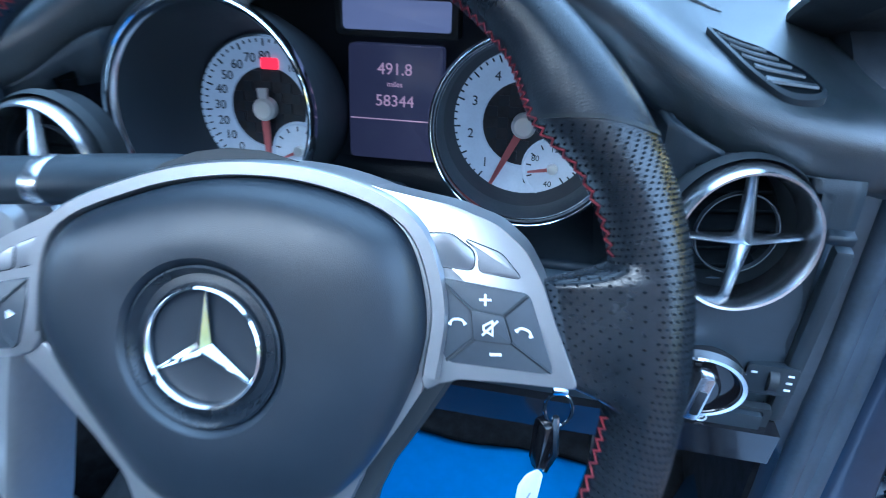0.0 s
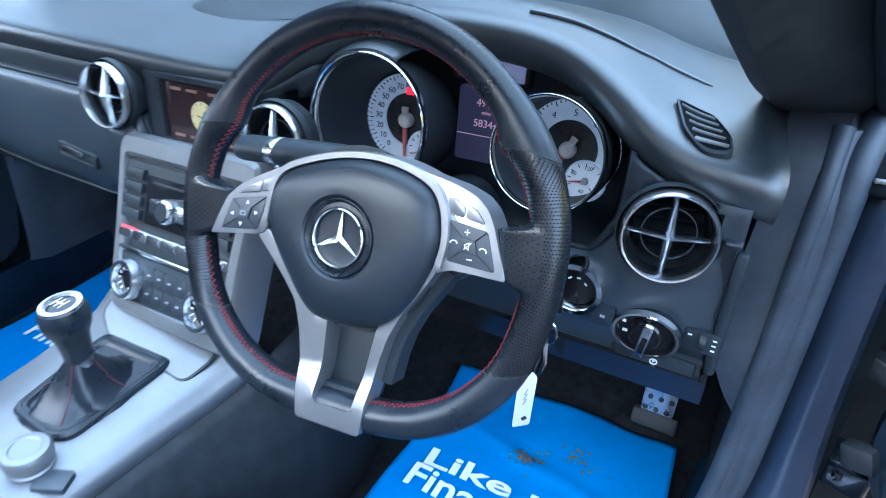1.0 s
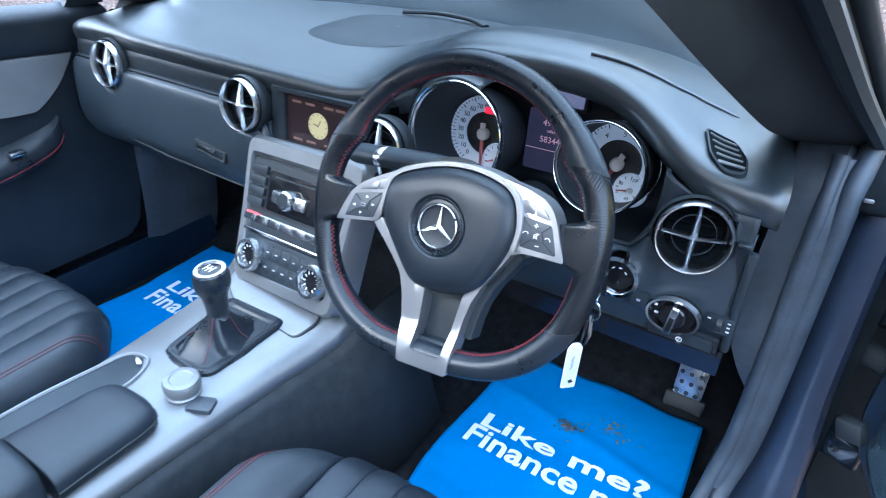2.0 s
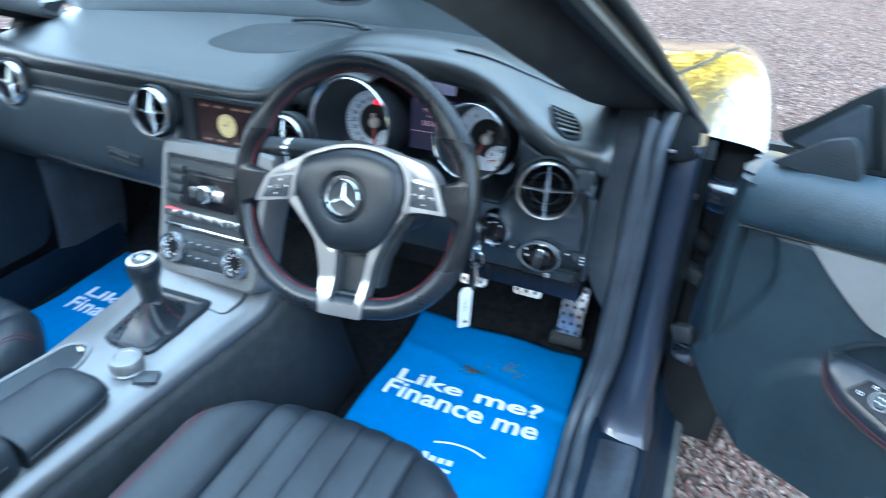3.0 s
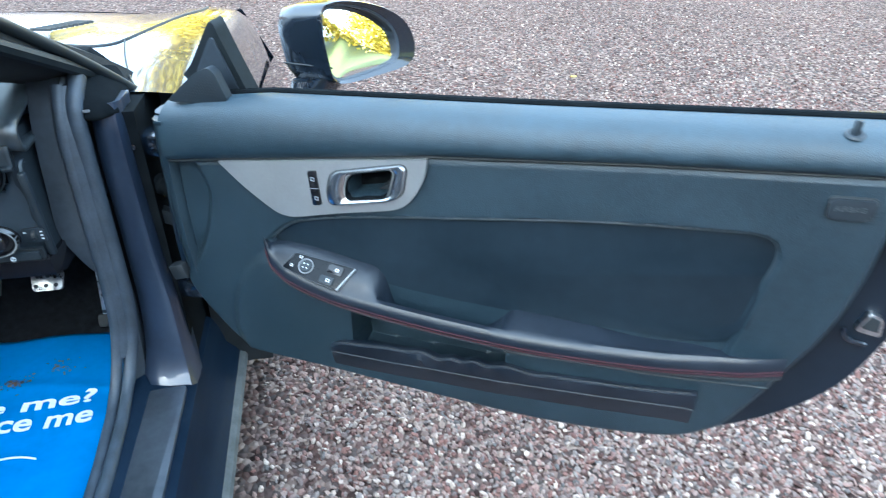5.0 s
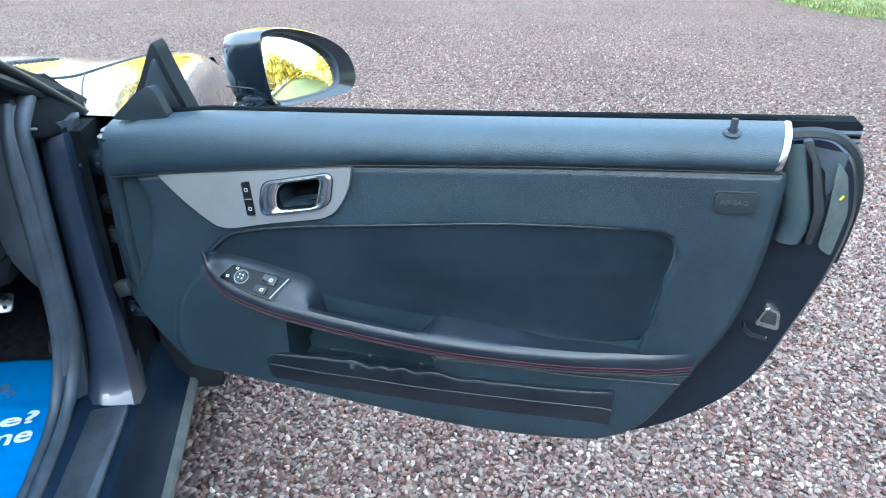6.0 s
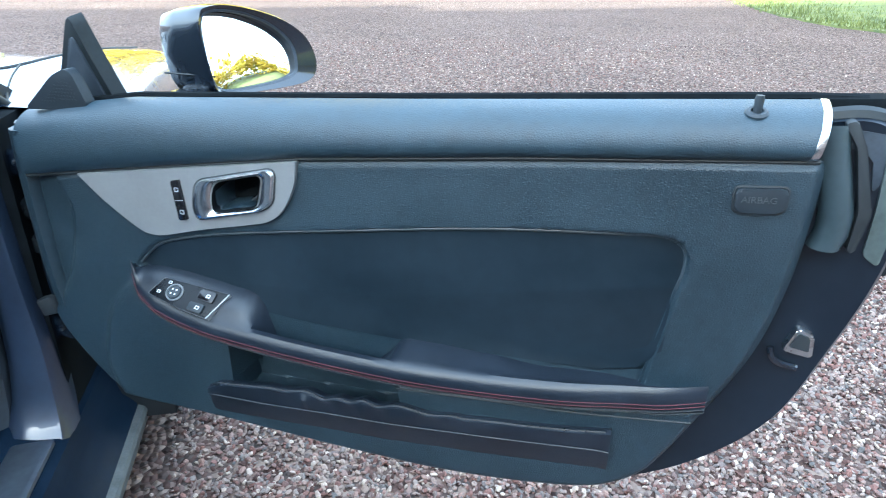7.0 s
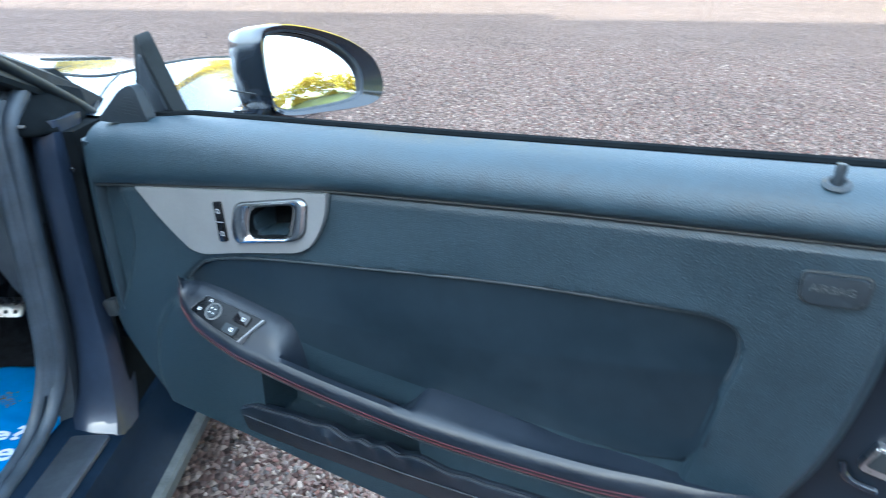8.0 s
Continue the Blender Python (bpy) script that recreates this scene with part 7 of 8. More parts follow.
# stitched edge of the insert
part("insert_piping", tube([DM @ Vector((x, y + 0.001, -0.0045)) for x, y in INSERT[:-6]], 0.0026, 8), PIPING, trim)
part("insert_crease", tube([DM @ Vector((x, y + 0.001, -0.0055)) for x, y in INSERT[-7:-5]], 0.0022, 8), DOOR_LEATHER, trim)
part("insert_stitch", tube([DM @ Vector((x, y - 0.006, -0.0095)) for x, y in INSERT[4:-10]], 0.0008, 5), GREY_KEY, trim)
part("lower_seam", tube([DM @ Vector((x, y, 0.0112)) for x, y in smooth_curve([(0.47, 0.538), (0.60, 0.550), (0.70, 0.558), (0.835, 0.577)])], 0.0013, 5), DARK, trim)
part("lower_crease", tube([DM @ Vector((x, y, 0.0105)) for x, y in smooth_curve([(0.30, 0.555), (0.47, 0.557), (0.61, 0.570), (0.68, 0.574), (0.709, 0.574), (0.724, 0.563)])], 0.0016, 5), SMOOTH_LEATHER, trim)

# upper rail: soft roll below the glass line
def rail_section(wt, wg, lift=0.0):
    h = wt - wg
    arc = [(wt + lift, -0.050), (wt + 0.0012 + lift, -0.040), (wt - 0.0005 + lift, -0.028)] + [(wt - h * a + lift * (1 - a), z + lift) for a, z in ((0.08, -0.0150), (0.20, -0.0040), (0.36, 0.0040), (0.55, 0.0090), (0.74, 0.0105), (0.88, 0.0080), (0.97, 0.0030))]
    return [(wt - 0.004, -0.06)] + [(p.x, p.y) for p in spline([(a, b, 0) for a, b in arc], 4)] + [(wg + 0.001, -0.02)]


rings = []
for i in range(61):
    u = -0.105 + 1.002 * i / 60
    wt, wg = curve_at(TOP, u), curve_at(GROOVE, u)
    tk = 0.35 + 0.65 * max(0.0, min(1.0, (u + 0.105) / 0.03))
    rings.append([DM @ Vector((u, w, z * tk if z > 0 else z)) for w, z in rail_section(wt, wg)])
rail = part("upper_rail", loft(rings, True), RAIL_LEATHER, door, "black leather upper door rail")
part("glass_seal", tube([DM @ Vector((u, curve_at(TOP, u) + 0.0003, -0.059)) for u in [-0.02 + 0.96 * i / 20 for i in range(21)]], 0.0050, 8), VOID, door, "black window seal")
part("outer_seal", tube([DM @ Vector((u, curve_at(TOP, u) - 0.012, -0.076)) for u in [-0.02 + 0.98 * i / 20 for i in range(21)]], 0.008, 8), RUBBER, door)
rings = []
for u, lift in ((0.888, -0.002), (0.889, 0.0010), (0.890, 0.0015), (0.8945, 0.0015), (0.8958, 0.0008), (0.8963, -0.003)):
    wt, wg = curve_at(TOP, u), curve_at(GROOVE, u)
    rings.append([DM @ Vector((u + 0.14 * (w - wg), w, z)) for w, z in rail_section(wt, wg, lift)])
part("end_trim", loft(rings, True), SATIN, door, "bright metal rail end")
# black window channel running on past the rail, and the moulded cap over the latch side
part("window_channel", prism([(0.890, 0.918), (0.890, 0.940), (0.975, 0.946), (0.982, 0.940), (0.982, 0.922)], -0.078, -0.050, DM, 0.003), VOID, door, "black window channel end")
for dz, dw in ((-0.048, 0.927), (-0.046, 0.918)):
    part("channel_lip", tube([DM @ Vector((u, dw + 0.07 * (u - 0.90), dz)) for u in (0.897, 0.94, 0.98)], 0.0032, 8), RUBBER, door)
part("latch_bracket", prism(rounded([(0.903, 0.915), (0.932, 0.919), (0.968, 0.915), (0.966, 0.880), (0.955, 0.860), (0.948, 0.893), (0.925, 0.903), (0.905, 0.906)], 0.004), -0.048, -0.022, DM, 0.003), RUBBER, door, "black moulded bracket")
# added dark block, stands for the shade at the door's front corner
part("front_corner_block", box((0.06, 0.014, 0.07), DM @ pose(-0.085, 0.836, -0.085, 0, 0, 10), 0.005), BLACK_TRIM, door, "dark block added over the bright door corner")
part("rail_groove", tube([DM @ Vector((u, curve_at(GROOVE, u) - 0.001, -0.001)) for u in [-0.10 + 1.0 * i / 30 for i in range(31)]], 0.0024, 6), DARK, door)
pm = DM @ pose(0.839, 0.934, -0.012)
lockpin = part("lock_pin", lathe([(0.0, 0.0135), (0.0036, 0.013), (0.0044, 0.010), (0.0040, 0.0), (0.0040, -0.02)], pm @ pose(0, 0, 0, -90), 20), SOFT, door, "black lock pin")
part("pin_grommet", lathe([(0.0060, 0.002), (0.0085, 0.0022), (0.0110, 0.0)], pm @ pose(0, -0.003, 0, -72), 24), SOFT, lockpin)

# silver handle plate
plate_pts = smooth_curve([(0.346, 0.8365), (0.340, 0.805), (0.322, 0.771), (0.300, 0.753), (0.27, 0.744), (0.20, 0.728), (0.135, 0.711), (0.110, 0.7085), (0.088, 0.715), (0.040, 0.748), (0.0, 0.7835)], 5)
hol = rounded([(0.226, 0.7965), (0.297, 0.8145), (0.285, 0.772), (0.276, 0.768), (0.218, 0.7545), (0.218, 0.775)], 0.013, 6)
hp = part("handle_plate", pierced(plate_pts, hol, -0.006, 0.006, DM), SILVER, door, "brushed silver handle plate")
bez = rounded([(0.196, 0.797), (0.318, 0.8265), (0.310, 0.778), (0.292, 0.766), (0.190, 0.741), (0.186, 0.760)], 0.016, 6)
hol = rounded([(0.226, 0.7965), (0.297, 0.8145), (0.285, 0.772), (0.276, 0.768), (0.218, 0.7545), (0.218, 0.775)], 0.013, 6)
rings = [[DM @ Vector((p[0] + (q[0] - p[0]) * f, p[1] + (q[1] - p[1]) * f, z)) for p, q in zip(bez, hol)] for f, z in ((0, 0.002), (0.04, 0.0085), (0.16, 0.0115), (0.45, 0.0120), (0.75, 0.0100), (0.94, 0.0050), (1.0, -0.012))]
part("handle_bezel", loft(rings, True, False), SATIN, hp, "satin chrome handle surround")
part("bezel_gap", tube([DM @ Vector((x, y, 0.0062)) for x, y in bez], 0.0013, 5, True), DARK, hp)
cav = [[DM @ Vector((0.255 + (x - 0.255) * f, 0.786 + (y - 0.786) * f, z)) for x, y in hol] for f, z in ((1.0, 0.008), (0.97, -0.02), (0.9, -0.035), (0.02, -0.036))]
# hollow lined near-black, its shade put into the colour
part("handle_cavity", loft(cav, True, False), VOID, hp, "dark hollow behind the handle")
part("handle_lever", prism(rounded([(0.262, 0.770), (0.288, 0.775), (0.298, 0.812), (0.290, 0.811), (0.280, 0.783)], 0.005), -0.030, -0.012, DM, 0.003), DARK, hp, "dark release lever")
lk = part("lock_switch", prism(rounded([(0.1625, 0.737), (0.177, 0.740), (0.1725, 0.795), (0.1585, 0.792)], 0.002), 0.003, 0.009, DM, 0.0015), GLOSS_BLACK, hp, "black central locking keys")
for du, dw in ((0.1665, 0.781), (0.1700, 0.750)):
    part("padlock_mark", ring_prism(rounded([(du - 0.003, dw - 0.003), (du + 0.003, dw - 0.003), (du + 0.003, dw + 0.003), (du - 0.003, dw + 0.003)], 0.001), rounded([(du - 0.002, dw - 0.002), (du + 0.002, dw - 0.002), (du + 0.002, dw + 0.002), (du - 0.002, dw + 0.002)], 0.0007), 0.0088, 0.0095, DM), GREY_INK, lk)
part("key_split", box((0.012, 0.0008, 0.0005), DM @ pose(0.168, 0.766, 0.0092, 0, 0, 8)), GREY_INK, lk)

SATIN_GREY = shader("worn_grey_emboss", (0.045, 0.05, 0.055), 0.4, vary=0.1, scale=60)
# airbag badge on the upper rear trim
bd = part("airbag_badge", prism(rounded([(0.832, 0.861), (0.879, 0.865), (0.878, 0.840), (0.834, 0.836)], 0.006), -0.004, 0.0095, DM, 0.003), SOFT, door, "embossed black badge")
words("embossed_word", "AIRBAG", 0.0092, DM @ pose(0.8385, 0.8472, 0.0097, 0, 0, 4), SATIN_GREY, bd, 0.0004)
part("badge_groove", tube([DM @ Vector((x, y, 0.0050)) for x, y in rounded([(0.831, 0.862), (0.880, 0.866), (0.879, 0.839), (0.833, 0.835)], 0.007)], 0.0014, 5, True), DARK, bd)

# armrest shelf with nose, switch pod and pull cup
NOSE = smooth_curve([(0.064, 0.6465), (0.070, 0.635), (0.086, 0.615), (0.155, 0.592), (0.308, 0.578), (0.474, 0.575), (0.623, 0.582), (0.756, 0.597), (0.846, 0.6145)], 8)
SHELF = [(0.056, 0.656), (0.10, 0.664), (0.143, 0.662), (0.19, 0.655), (0.232, 0.648), (0.27, 0.644), (0.30, 0.640), (0.42, 0.632), (0.465, 0.632), (0.52, 0.634), (0.60, 0.632), (0.70, 0.625), (0.765, 0.617), (0.846, 0.618)]
OUT = [(0.058, 0.007), (0.075, 0.019), (0.11, 0.031), (0.2, 0.040), (0.5, 0.041), (0.70, 0.034), (0.80, 0.023), (0.846, 0.010)]
NOSE = [(u, w + 0.0070 * plateau(u, 0.07, 0.80, 0.12)) for u, w in NOSE]
rings = []
for u, w in NOSE:
    o = curve_at(OUT, u)
    s = max(w + 0.003, curve_at(SHELF, u) - 0.010 - 0.017 * plateau(u, 0.35, 0.70, 0.12))
    cup = plateau(u, 0.272, 0.60, 0.022) * (1 - max(0.0, min(1.0, (u - 0.40) / 0.075)) ** 1.5)
    solid = [(s, -0.020), (s, -0.012), (w + (s - w) * 0.66 + 0.003, o * 0.30), (w + (s - w) * 0.38 + 0.007, o * 0.56), (w + 0.0140, o * 0.75)]
    hollow = [(w - 0.020, -0.020), (w - 0.040, -0.0125), (w - 0.040, o * 0.10), (w - 0.022, o * 0.34), (w + 0.0100, o * 0.60)]
    ring = [(a + (c - a) * cup, b + (d - b) * cup) for (a, b), (c, d) in zip(solid, hollow)]
    ring += [(w + 0.0112, o * 0.85), (w + 0.0065, o * 0.945), (w + 0.0005, o * 0.99), (w - 0.006, o), (w - 0.0125, o * 0.965), (w - 0.0185, o * 0.87), (w - 0.0235, o * 0.70), (w - 0.026, o * 0.42), (w - 0.027, -0.012)]
    rings.append([DM @ Vector((u, ww, zz)) for ww, zz in ring])
arm = part("armrest", smooth_loft(rings, 2), ARM_LEATHER, door, "black leather door armrest with red stitching")
for dw, k in ((-0.0035, 1.0), (-0.0090, 0.972)):
    part("red_stitch", tube([DM @ Vector((u, w - 0.003 + dw, curve_at(OUT, u) * k + 0.0003)) for u, w in NOSE], 0.00042, 5), DULL_RED, arm)
for dw, k in ((-0.0165, 0.91), (-0.0225, 0.72)):
    part("nose_crease", tube([DM @ Vector((u, w + dw, curve_at(OUT, u) * k + 0.001)) for u, w in NOSE[4:]], 0.0011, 5), DARK, arm)
swm = frame_of(DM @ Vector((0.163, 0.6225, 0.0245)), (DM.to_3x3() @ Vector((1.0, -0.112, 0.03))), (DM.to_3x3() @ Vector((0.0, 0.62, -0.78))))
POD = [(-0.058, -0.006), (-0.046, 0.022), (0.059, 0.026), (0.043, -0.015), (0.0, -0.013)]
pod = part("window_switches", prism(rounded(POD, 0.003), -0.010, 0.0025, swm, 0.001), shader("switch_panel_black", (0.004, 0.005, 0.007), 0.3, vary=0.1, scale=40, spec=0.2), arm, "window and mirror switch panel")
part("pod_rim", tube([swm @ Vector((x * 1.01, y * 1.02, 0.0020)) for x, y in rounded(POD, 0.003)], 0.0007, 5, True), GREY_KEY, pod)
part("pod_edge", prism([(0.0585, 0.026), (0.0602, 0.0258), (0.0442, -0.0155), (0.0425, -0.015)], -0.006, 0.0034, swm), SILVER, pod)
mj = part("mirror_joystick", lathe([(0.0105, 0.002), (0.0115, 0.0050), (0.0122, 0.0050), (0.0130, 0.002)], swm @ pose(-0.020, 0.006, 0), 28), SILVER, pod)
part("joystick_cap", lathe([(0.0105, 0.003), (0.009, 0.0055), (0, 0.006)], swm @ pose(-0.020, 0.006, 0), 24), SOFT, mj)
for q in range(4):
    part("dot", lathe([(0.0012, 0.0058), (0.0012, 0.0064), (0, 0.0064)], swm @ pose(-0.020 + 0.0045 * math.cos(q * 1.5708 + 0.8), 0.006 + 0.0045 * math.sin(q * 1.5708 + 0.8), 0), 8), WHITE_INK, mj)
for x, y, w, h, mt in ((0.030, 0.014, 0.0125, 0.0075, GLOSS_BLACK), (0.022, -0.0055, 0.0115, 0.0065, SOFT)):
    k = part("window_key", prism(rounded([(-w, -h), (w, -h), (w, h), (-w, h)], 0.002), 0.001, 0.006, swm @ pose(x, y, 0), 0.002), mt, pod)
    part("mark", ring_prism(rounded([(-0.0028, -0.0024), (0.0028, -0.0024), (0.0028, 0.0024), (-0.0028, 0.0024)], 0.0006), rounded([(-0.0020, -0.0016), (0.0020, -0.0016), (0.0020, 0.0016), (-0.0020, 0.0016)], 0.0004), 0.0055, 0.0064, swm @ pose(x + 0.003, y, 0)), WHITE_INK, k)
for x, y in ((-0.044, 0.001), (-0.034, 0.018)):
    part("mark", ring_prism(rounded([(-0.0024, -0.0020), (0.0024, -0.0020), (0.0024, 0.0020), (-0.0024, 0.0020)], 0.0005), rounded([(-0.0017, -0.0013), (0.0017, -0.0013), (0.0017, 0.0013), (-0.0017, 0.0013)], 0.0003), 0.0022, 0.0031, swm @ pose(x, y, 0)), WHITE_INK, pod)

# map pocket with gathered elastic lip
bag = []
for i in range(161):
    u = 0.172 + 0.578 * i / 160
    w = curve_at([(0.17, 0.470), (0.193, 0.483), (0.236, 0.490), (0.299, 0.498), (0.353, 0.499), (0.45, 0.508), (0.54, 0.514), (0.64, 0.524), (0.75, 0.543)], u)
    wav = (0.0026 * math.sin(120 * u + 1.5 * math.sin(31 * u)) + 0.0012 * math.sin(77 * u + 1)) * plateau(u, 0.29, 0.56, 0.08) + 0.0008 * math.sin(41 * u + 1)
    low = curve_at([(0.17, 0.462), (0.27, 0.467), (0.36, 0.475), (0.46, 0.482), (0.54, 0.491), (0.62, 0.500), (0.735, 0.515)], u)
    bag.append([DM @ Vector((u, ww, zz)) for ww, zz in ((w + wav + 0.001, 0.004), (w + wav + 0.005, 0.016), (w + wav + 0.002, 0.0225), (w - 0.006 + wav * 0.6, 0.0225 + wav), (low, 0.020), (low - 0.016, 0.017), (low - 0.034, 0.011), (low - 0.036, 0.0))])
pk = part("map_pocket", loft(bag), ARM_LEATHER, door, "gathered elastic map pocket")
part("pocket_lip", tube([b[2] + (b[1] - b[2]) * 0.5 for b in bag[2:-2]], 0.0020, 6), SMOOTH_LEATHER, pk, "shiny gathered lip")
part("pocket_stitch", tube([b[4] + (b[4] - b[5]) * 0.1 + (DM.to_3x3() @ Vector((0, 0, 0.0005))) for b in bag], 0.0008, 5), ARM_LEATHER, pk)

# rear edge: latch, cable cover and filler behind the trim
lat = part("latch", prism(rounded([(0.923, 0.706), (0.940, 0.700), (0.943, 0.673), (0.913, 0.677)], 0.004), -0.03, -0.014, DM, 0.002), TREAD, door, "steel door latch")
part("latch_slot", prism(rounded([(0.925, 0.702), (0.936, 0.698), (0.938, 0.681), (0.918, 0.684)], 0.002), -0.02, -0.012, DM), DARK, lat)
part("latch_rib", tube(spline([DM @ Vector(p) for p in ((0.902, 0.676, -0.020), (0.905, 0.666, -0.018), (0.914, 0.659, -0.018), (0.932, 0.655, -0.020))], 5), 0.004, 8), PAINT, lat)
part("shell_hollow", prism(rounded([(0.925, 0.93), (0.938, 0.905), (0.957, 0.842), (0.952, 0.80), (0.945, 0.80), (0.946, 0.842), (0.930, 0.905), (0.915, 0.926)], 0.004), -0.05, -0.012, DM, 0.003), DARK, door)
part("end_pad", loft([[DM @ Vector((u + 0.016 * math.cos(b), w, -0.024 + 0.018 * math.sin(b))) for b in [math.pi * j / 8 for j in range(9)]] for u, w in ((0.906, 0.925), (0.912, 0.90), (0.922, 0.865), (0.930, 0.835), (0.930, 0.815), (0.926, 0.80))], False, False), PALE_PLASTIC, door, "blue-grey rubber end pad")
part("inner_panel", prism(rounded([(0.958, 0.905), (0.972, 0.890), (0.983, 0.845), (0.978, 0.785), (0.962, 0.795), (0.962, 0.845)], 0.006), -0.03, -0.0195, DM, 0.002), PRIMER, door, "grey inner panel with a yellow paint dab")
part("corner_seal", tube(spline([DM @ Vector(p) for p in ((0.905, 0.926, -0.036), (0.935, 0.930, -0.036), (0.960, 0.923, -0.036), (0.980, 0.898, -0.038), (0.991, 0.845, -0.042), (0.986, 0.77, -0.045))], 6), 0.0095, 8), BLACK_TRIM, door, "black rubber corner seal")
part("plug", lathe([(0, 0.002), (0.007, 0.002), (0.009, 0.0)], DM @ pose(0.968, 0.80, -0.028), 16), DARK, door)
part("paint_mark", box((0.0025, 0.006, 0.001), DM @ pose(0.972, 0.862, -0.0190, 0, 0, -30)), plain("yellow_paint_dab", (0.6, 0.55, 0.02), 0.5), door)

# front edge of the door with hinge side
part("front_wrap", smooth_loft([[DM @ Vector((x, w, z)) for x, z in ((-0.094 - e, -0.012), (-0.100 - e, 0.0015), (-0.112 - e, 0.0010), (-0.123 - e, -0.006), (-0.130 - e, -0.022), (-0.131 - e, -0.050), (-0.10, -0.050))] for w, e in ((0.555, -0.006), (0.60, 0.0), (0.70, 0.002), (0.79, 0.0), (0.834, -0.003))], 4), DOOR_LEATHER, door, "leather wrapped round the front edge")
# edge coloured near-black to hold the shade beside the hinges
part("front_edge", loft([[DM @ Vector((x, w, z)) for x, z in ((-0.115, -0.055), (-0.135, -0.055), (-0.15, -0.06), (-0.14, -0.12), (-0.09, -0.12), (-0.09, -0.02))] for w in (0.56, 0.70, 0.83)]), VOID, door)
part("striker", box((0.035, 0.03, 0.022), DM @ pose(-0.15, 0.535, -0.02, 0, 0, 20), 0.004), DARK, door)

# mirror sail and tweeter
SM = frame_of(DM @ Vector((0.0, 0.870, -0.070)), DM.to_3x3() @ Vector((1, 0.0, 0.36)), DM.to_3x3() @ Vector((0.05, 1.0, 0.30)))
sail = smooth_curve([(-0.150, 0.000), (-0.110, 0.026), (-0.060, 0.066), (-0.006, 0.110), (0.008, 0.118)], 4) + smooth_curve([(0.012, 0.114), (0.021, 0.060), (0.034, 0.0)], 4) + [(0.030, -0.020), (-0.140, -0.014)]
part("mirror_sail", prism(sail, -0.020, 0.0, SM, 0.0015, 2), BLACK_TRIM, door, "black mirror sail")
inset = [(-0.120, -0.004), (-0.070, 0.040), (-0.014, 0.088), (-0.002, 0.092), (0.005, 0.050), (0.014, 0.0)]
part("sail_inset", prism(rounded(inset, 0.006), -0.004, 0.0025, SM, 0.002), RUBBER, door, "soft inner face of the mirror sail")
tw = rounded([(-0.098, 0.860), (-0.036, 0.910), (-0.010, 0.921), (0.000, 0.914), (0.016, 0.874), (0.008, 0.866)], 0.011, 5)
twm = DM @ pose(0, 0, -0.026)
tp = part("tweeter_cover", prism(tw, -0.012, 0.004, twm, 0.006, 4), SOFT, door, "triangular speaker cover with dotted grille")
bm = bmesh.new()
for i in range(16):
    for j in range(16):
        u, w = -0.075 + 0.0052 * i + 0.0026 * (j % 2), 0.870 + 0.0045 * j
        if distance_in(tw, np.array([u]), np.array([w]))[0] > 0.011:
            lathe([(0.0013, 0.0042), (0.0011, 0.0046), (0, 0.0046)], twm @ pose(u, w, 0), 6, bm)
part("grille_dots", bm, DARK, tp)

# door mirror
MM = frame_of((1.1652, 0.7767, 0.9222), (0.797, 0.604, 0), (0.033, -0.037, 1)) @ pose(0, 0, 0, -8.2) @ Matrix.Diagonal((0.911, 0.895, 0.871, 1))
GM = MM @ pose(0, 0, -0.010, -6.3)
mirror = part("door_mirror", bmesh.new(), PAINT, door, "dark blue door mirror housing")
hs = [(p.x, p.y) for p in spline([(-0.085, 0.062, 0), (-0.06, 0.080, 0), (0.0, 0.074, 0), (0.072, 0.050, 0), (0.121, 0.014, 0), (0.137, -0.035, 0), (0.112, -0.064, 0), (0.02, -0.068, 0), (-0.066, -0.062, 0), (-0.082, -0.02, 0)], 6, True)]
gs = [(p.x, p.y) for p in spline([(-0.072, 0.052, 0), (-0.050, 0.066, 0), (0.0, 0.060, 0), (0.055, 0.038, 0), (0.092, 0.006, 0), (0.098, -0.030, 0), (0.082, -0.047, 0), (0.01, -0.054, 0), (-0.058, -0.051, 0), (-0.072, -0.015, 0)], 6, True)]
gs = [(x * 1.05 - 0.012 * max(0.0, x / 0.1), y * 1.04) for x, y in gs]
def mring(pts, fx, fy, ox, oy, z):
    return [MM @ Vector((x * fx + ox, y * fy + oy, z)) for x, y in pts]
bm = loft([mring(gs, 1, 1, 0, 0, -0.030), mring(gs, 1.02, 1.03, 0, 0, 0.002), mring(hs, 0.97, 0.97, 0, 0, 0.008), mring(hs, 1.0, 1.0, 0, 0, 0.002), mring(hs, 1.01, 1.01, -0.002, 0, -0.02), mring(hs, 0.98, 0.99, -0.012, 0.0, -0.055), mring(hs, 0.88, 0.92, -0.026, 0.0, -0.088), mring(hs, 0.66, 0.72, -0.038, 0.0, -0.112), mring(hs, 0.3, 0.36, -0.042, 0.0, -0.124), mring(hs, 0.02, 0.02, -0.042, 0.0, -0.126)], True, True)
me = finish("door_mirror", bm, PAINT)
mirror.data = me
part("mirror_bezel", loft([mring(gs, 1.0, 1.0, 0, 0, -0.024), mring(gs, 0.99, 0.99, 0, 0, 0.0005), mring(gs, 1.035, 1.045, 0, 0, 0.003), mring(gs, 1.04, 1.05, 0, 0, -0.004)], True, False), RUBBER, mirror)
part("mirror_glass", loft([[GM @ Vector((x * f, y * f, -0.0020 * f * f)) for x, y in gs] for f in (0.98, 0.8, 0.6, 0.4, 0.2, 0.02)], True, True), MIRROR, mirror, "convex mirror glass")
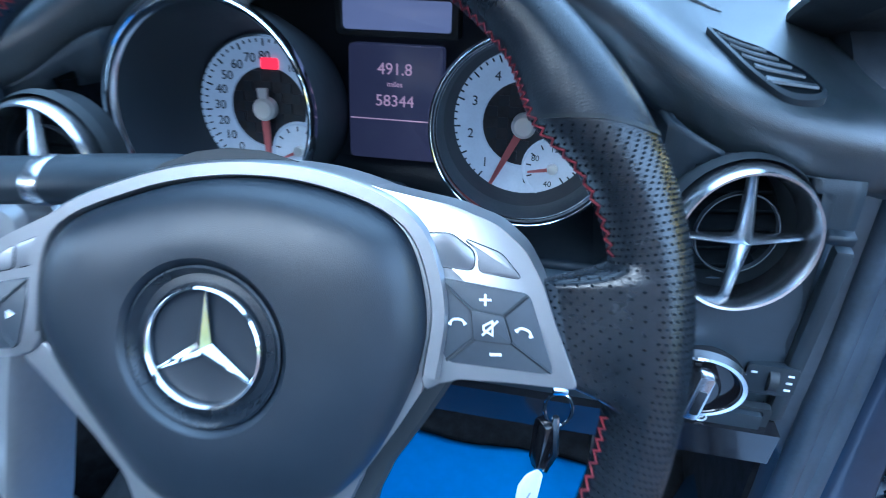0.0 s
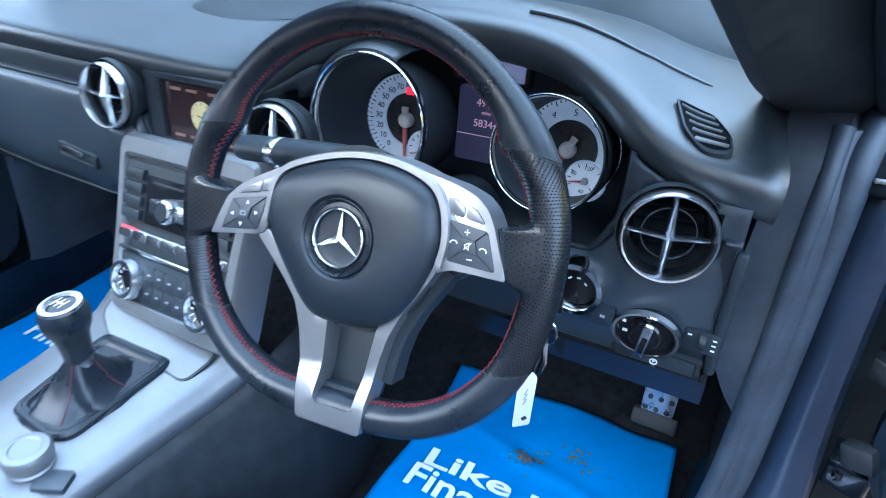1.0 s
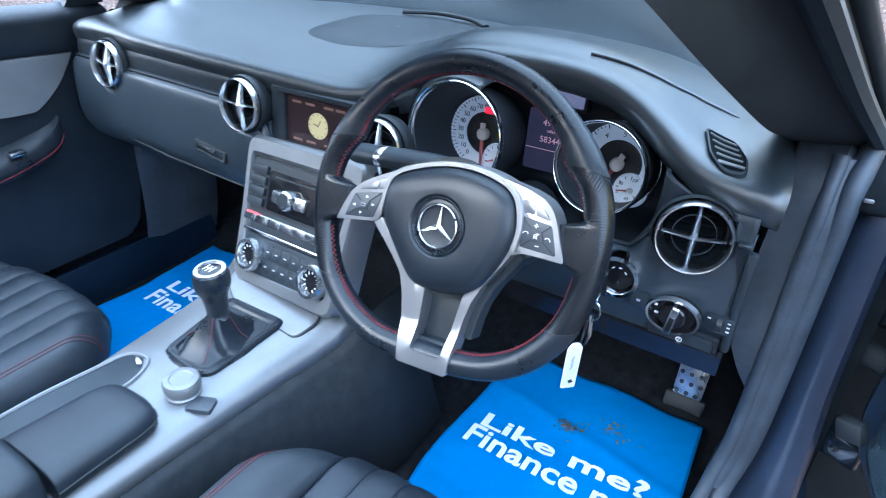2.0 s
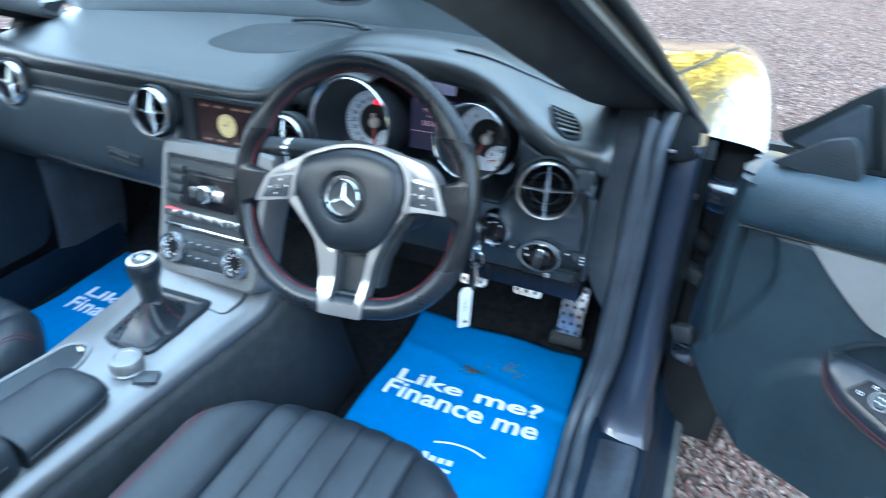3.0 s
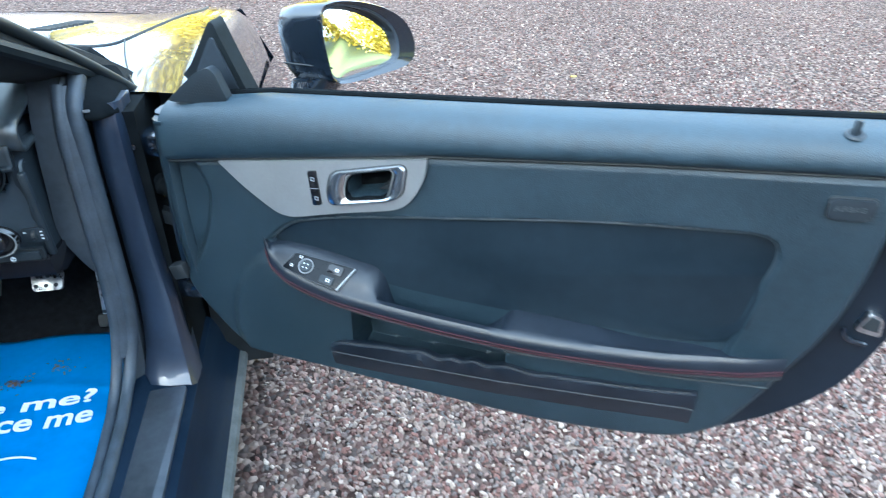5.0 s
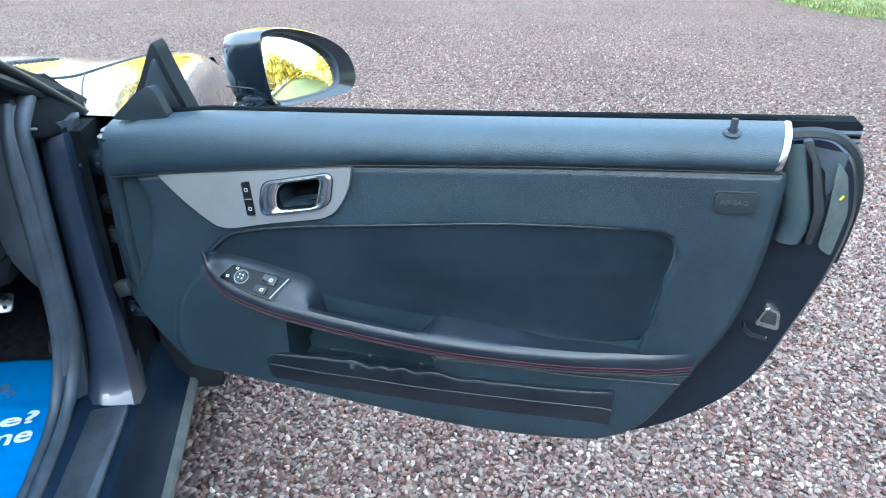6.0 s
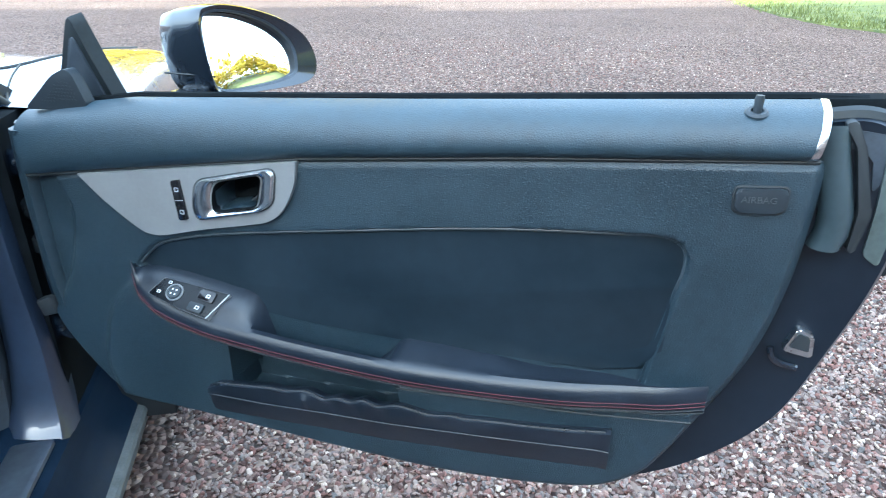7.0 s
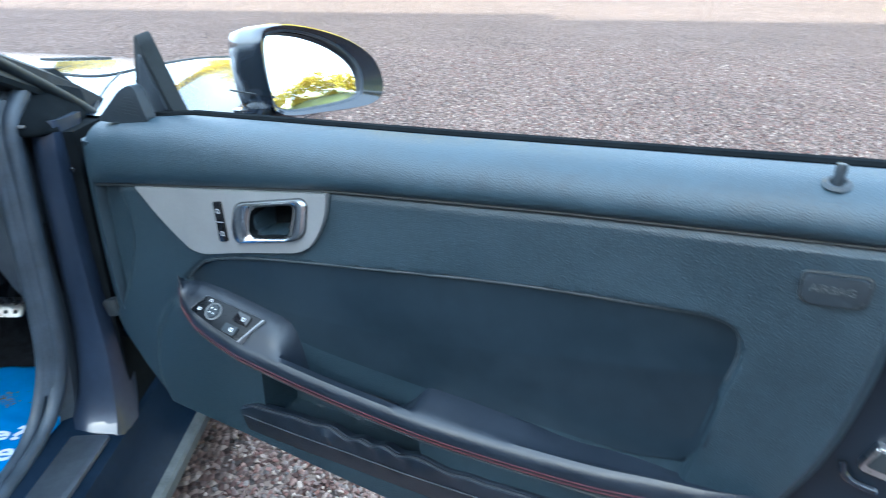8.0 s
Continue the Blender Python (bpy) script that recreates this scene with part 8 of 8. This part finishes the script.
part("housing_split", tube([MM @ Vector((-0.11 + 0.04 * i / 6, -0.022 - 0.010 * i / 6, -0.09 + 0.092 * i / 6)) for i in range(7)], 0.0015, 5), DARK, mirror)
part("mirror_foot", loft([[MM @ Vector((cx_ + a * math.cos(b), y_, cz_ + c_ * math.sin(b))) for b in [2 * math.pi * j / 20 for j in range(20)]] for y_, cx_, cz_, a, c_ in ((-0.050, -0.055, -0.045, 0.070, 0.038), (-0.068, -0.07, -0.045, 0.062, 0.034), (-0.085, -0.09, -0.05, 0.055, 0.03), (-0.10, -0.11, -0.06, 0.055, 0.03))]), PAINT, mirror)
part("mirror_arm", tube([MM @ Vector(p) for p in ((-0.06, -0.085, -0.05), (-0.09, -0.100, -0.055), (-0.12, -0.13, -0.055))], [0.030, 0.028, 0.028], 14, flat=0.6), PAINT, mirror)

# ---- closed passenger door ----
pd = thing("door_2", "closed passenger door with silver handle plate", "car door", kind="structure")
PM = Matrix(((0.0, 0.0, 1.0, -0.70), (-1.0, 0.0, 0.0, 0.66), (0.0, 1.0, 0.0, 0.0), (0, 0, 0, 1)))
part("trim_panel", prism(rounded([(-0.10, 0.80), (0.95, 0.88), (0.95, 0.50), (0.80, 0.34), (-0.06, 0.34), (-0.10, 0.5)], 0.03), -0.05, 0.0, PM, 0.010, 3), LEATHER, pd, "black passenger door panel")
rings = []
for i in range(31):
    u = -0.10 + 1.05 * i / 30
    wt, wg = 0.872 + 0.06 * (u + 0.1), 0.785 + 0.07 * (u + 0.1)
    rings.append([PM @ Vector((u, w, z)) for w, z in ((wt - 0.004, -0.06), (wt + 0.002, -0.038), (wt - 0.010, -0.006), (wt - 0.026, 0.010), (wt - 0.048, 0.0135), (wg + 0.012, 0.011), (wg + 0.001, 0.001), (wg, -0.02))])
part("upper_rail", loft(rings), LEATHER, pd)
part("handle_plate", prism(smooth_curve([(0.37, 0.815), (0.36, 0.785), (0.31, 0.735), (0.20, 0.70), (0.12, 0.69), (0.09, 0.695), (0.04, 0.735), (0.0, 0.79)], 5), -0.004, 0.007, PM, 0.002), SILVER, pd, "brushed silver handle plate")
rings = []
for u, w in smooth_curve([(0.06, 0.635), (0.10, 0.61), (0.25, 0.585), (0.5, 0.575), (0.80, 0.60)], 6):
    o = curve_at(OUT, u)
    rings.append([PM @ Vector((u, ww, zz)) for ww, zz in ((w + 0.05, -0.012), (w + 0.03, o * 0.6), (w + 0.008, o * 0.97), (w, o), (w - 0.012, o * 0.86), (w - 0.026, -0.010))])
pa = part("armrest", loft(rings), SMOOTH_LEATHER, pd)
part("red_stitch", tube([PM @ Vector((u, w - 0.002, curve_at(OUT, u) + 0.001)) for u, w in smooth_curve([(0.06, 0.635), (0.10, 0.61), (0.25, 0.585), (0.5, 0.575), (0.80, 0.60)], 6)], 0.0010, 5), RED, pa)
part("window_key", box((0.03, 0.010, 0.02), PM @ pose(0.17, 0.628, 0.028), 0.003), SATIN, pa)
part("steel_shell", prism(rounded([(-0.12, 0.84), (0.97, 0.91), (0.97, 0.48), (0.80, 0.30), (-0.08, 0.30)], 0.03), -0.16, -0.05, PM), PAINT, pd)
part("mirror_sail", prism([(-0.11, 0.87), (-0.02, 0.87), (-0.08, 0.96)], -0.06, -0.02, PM, 0.004), RUBBER, pd)
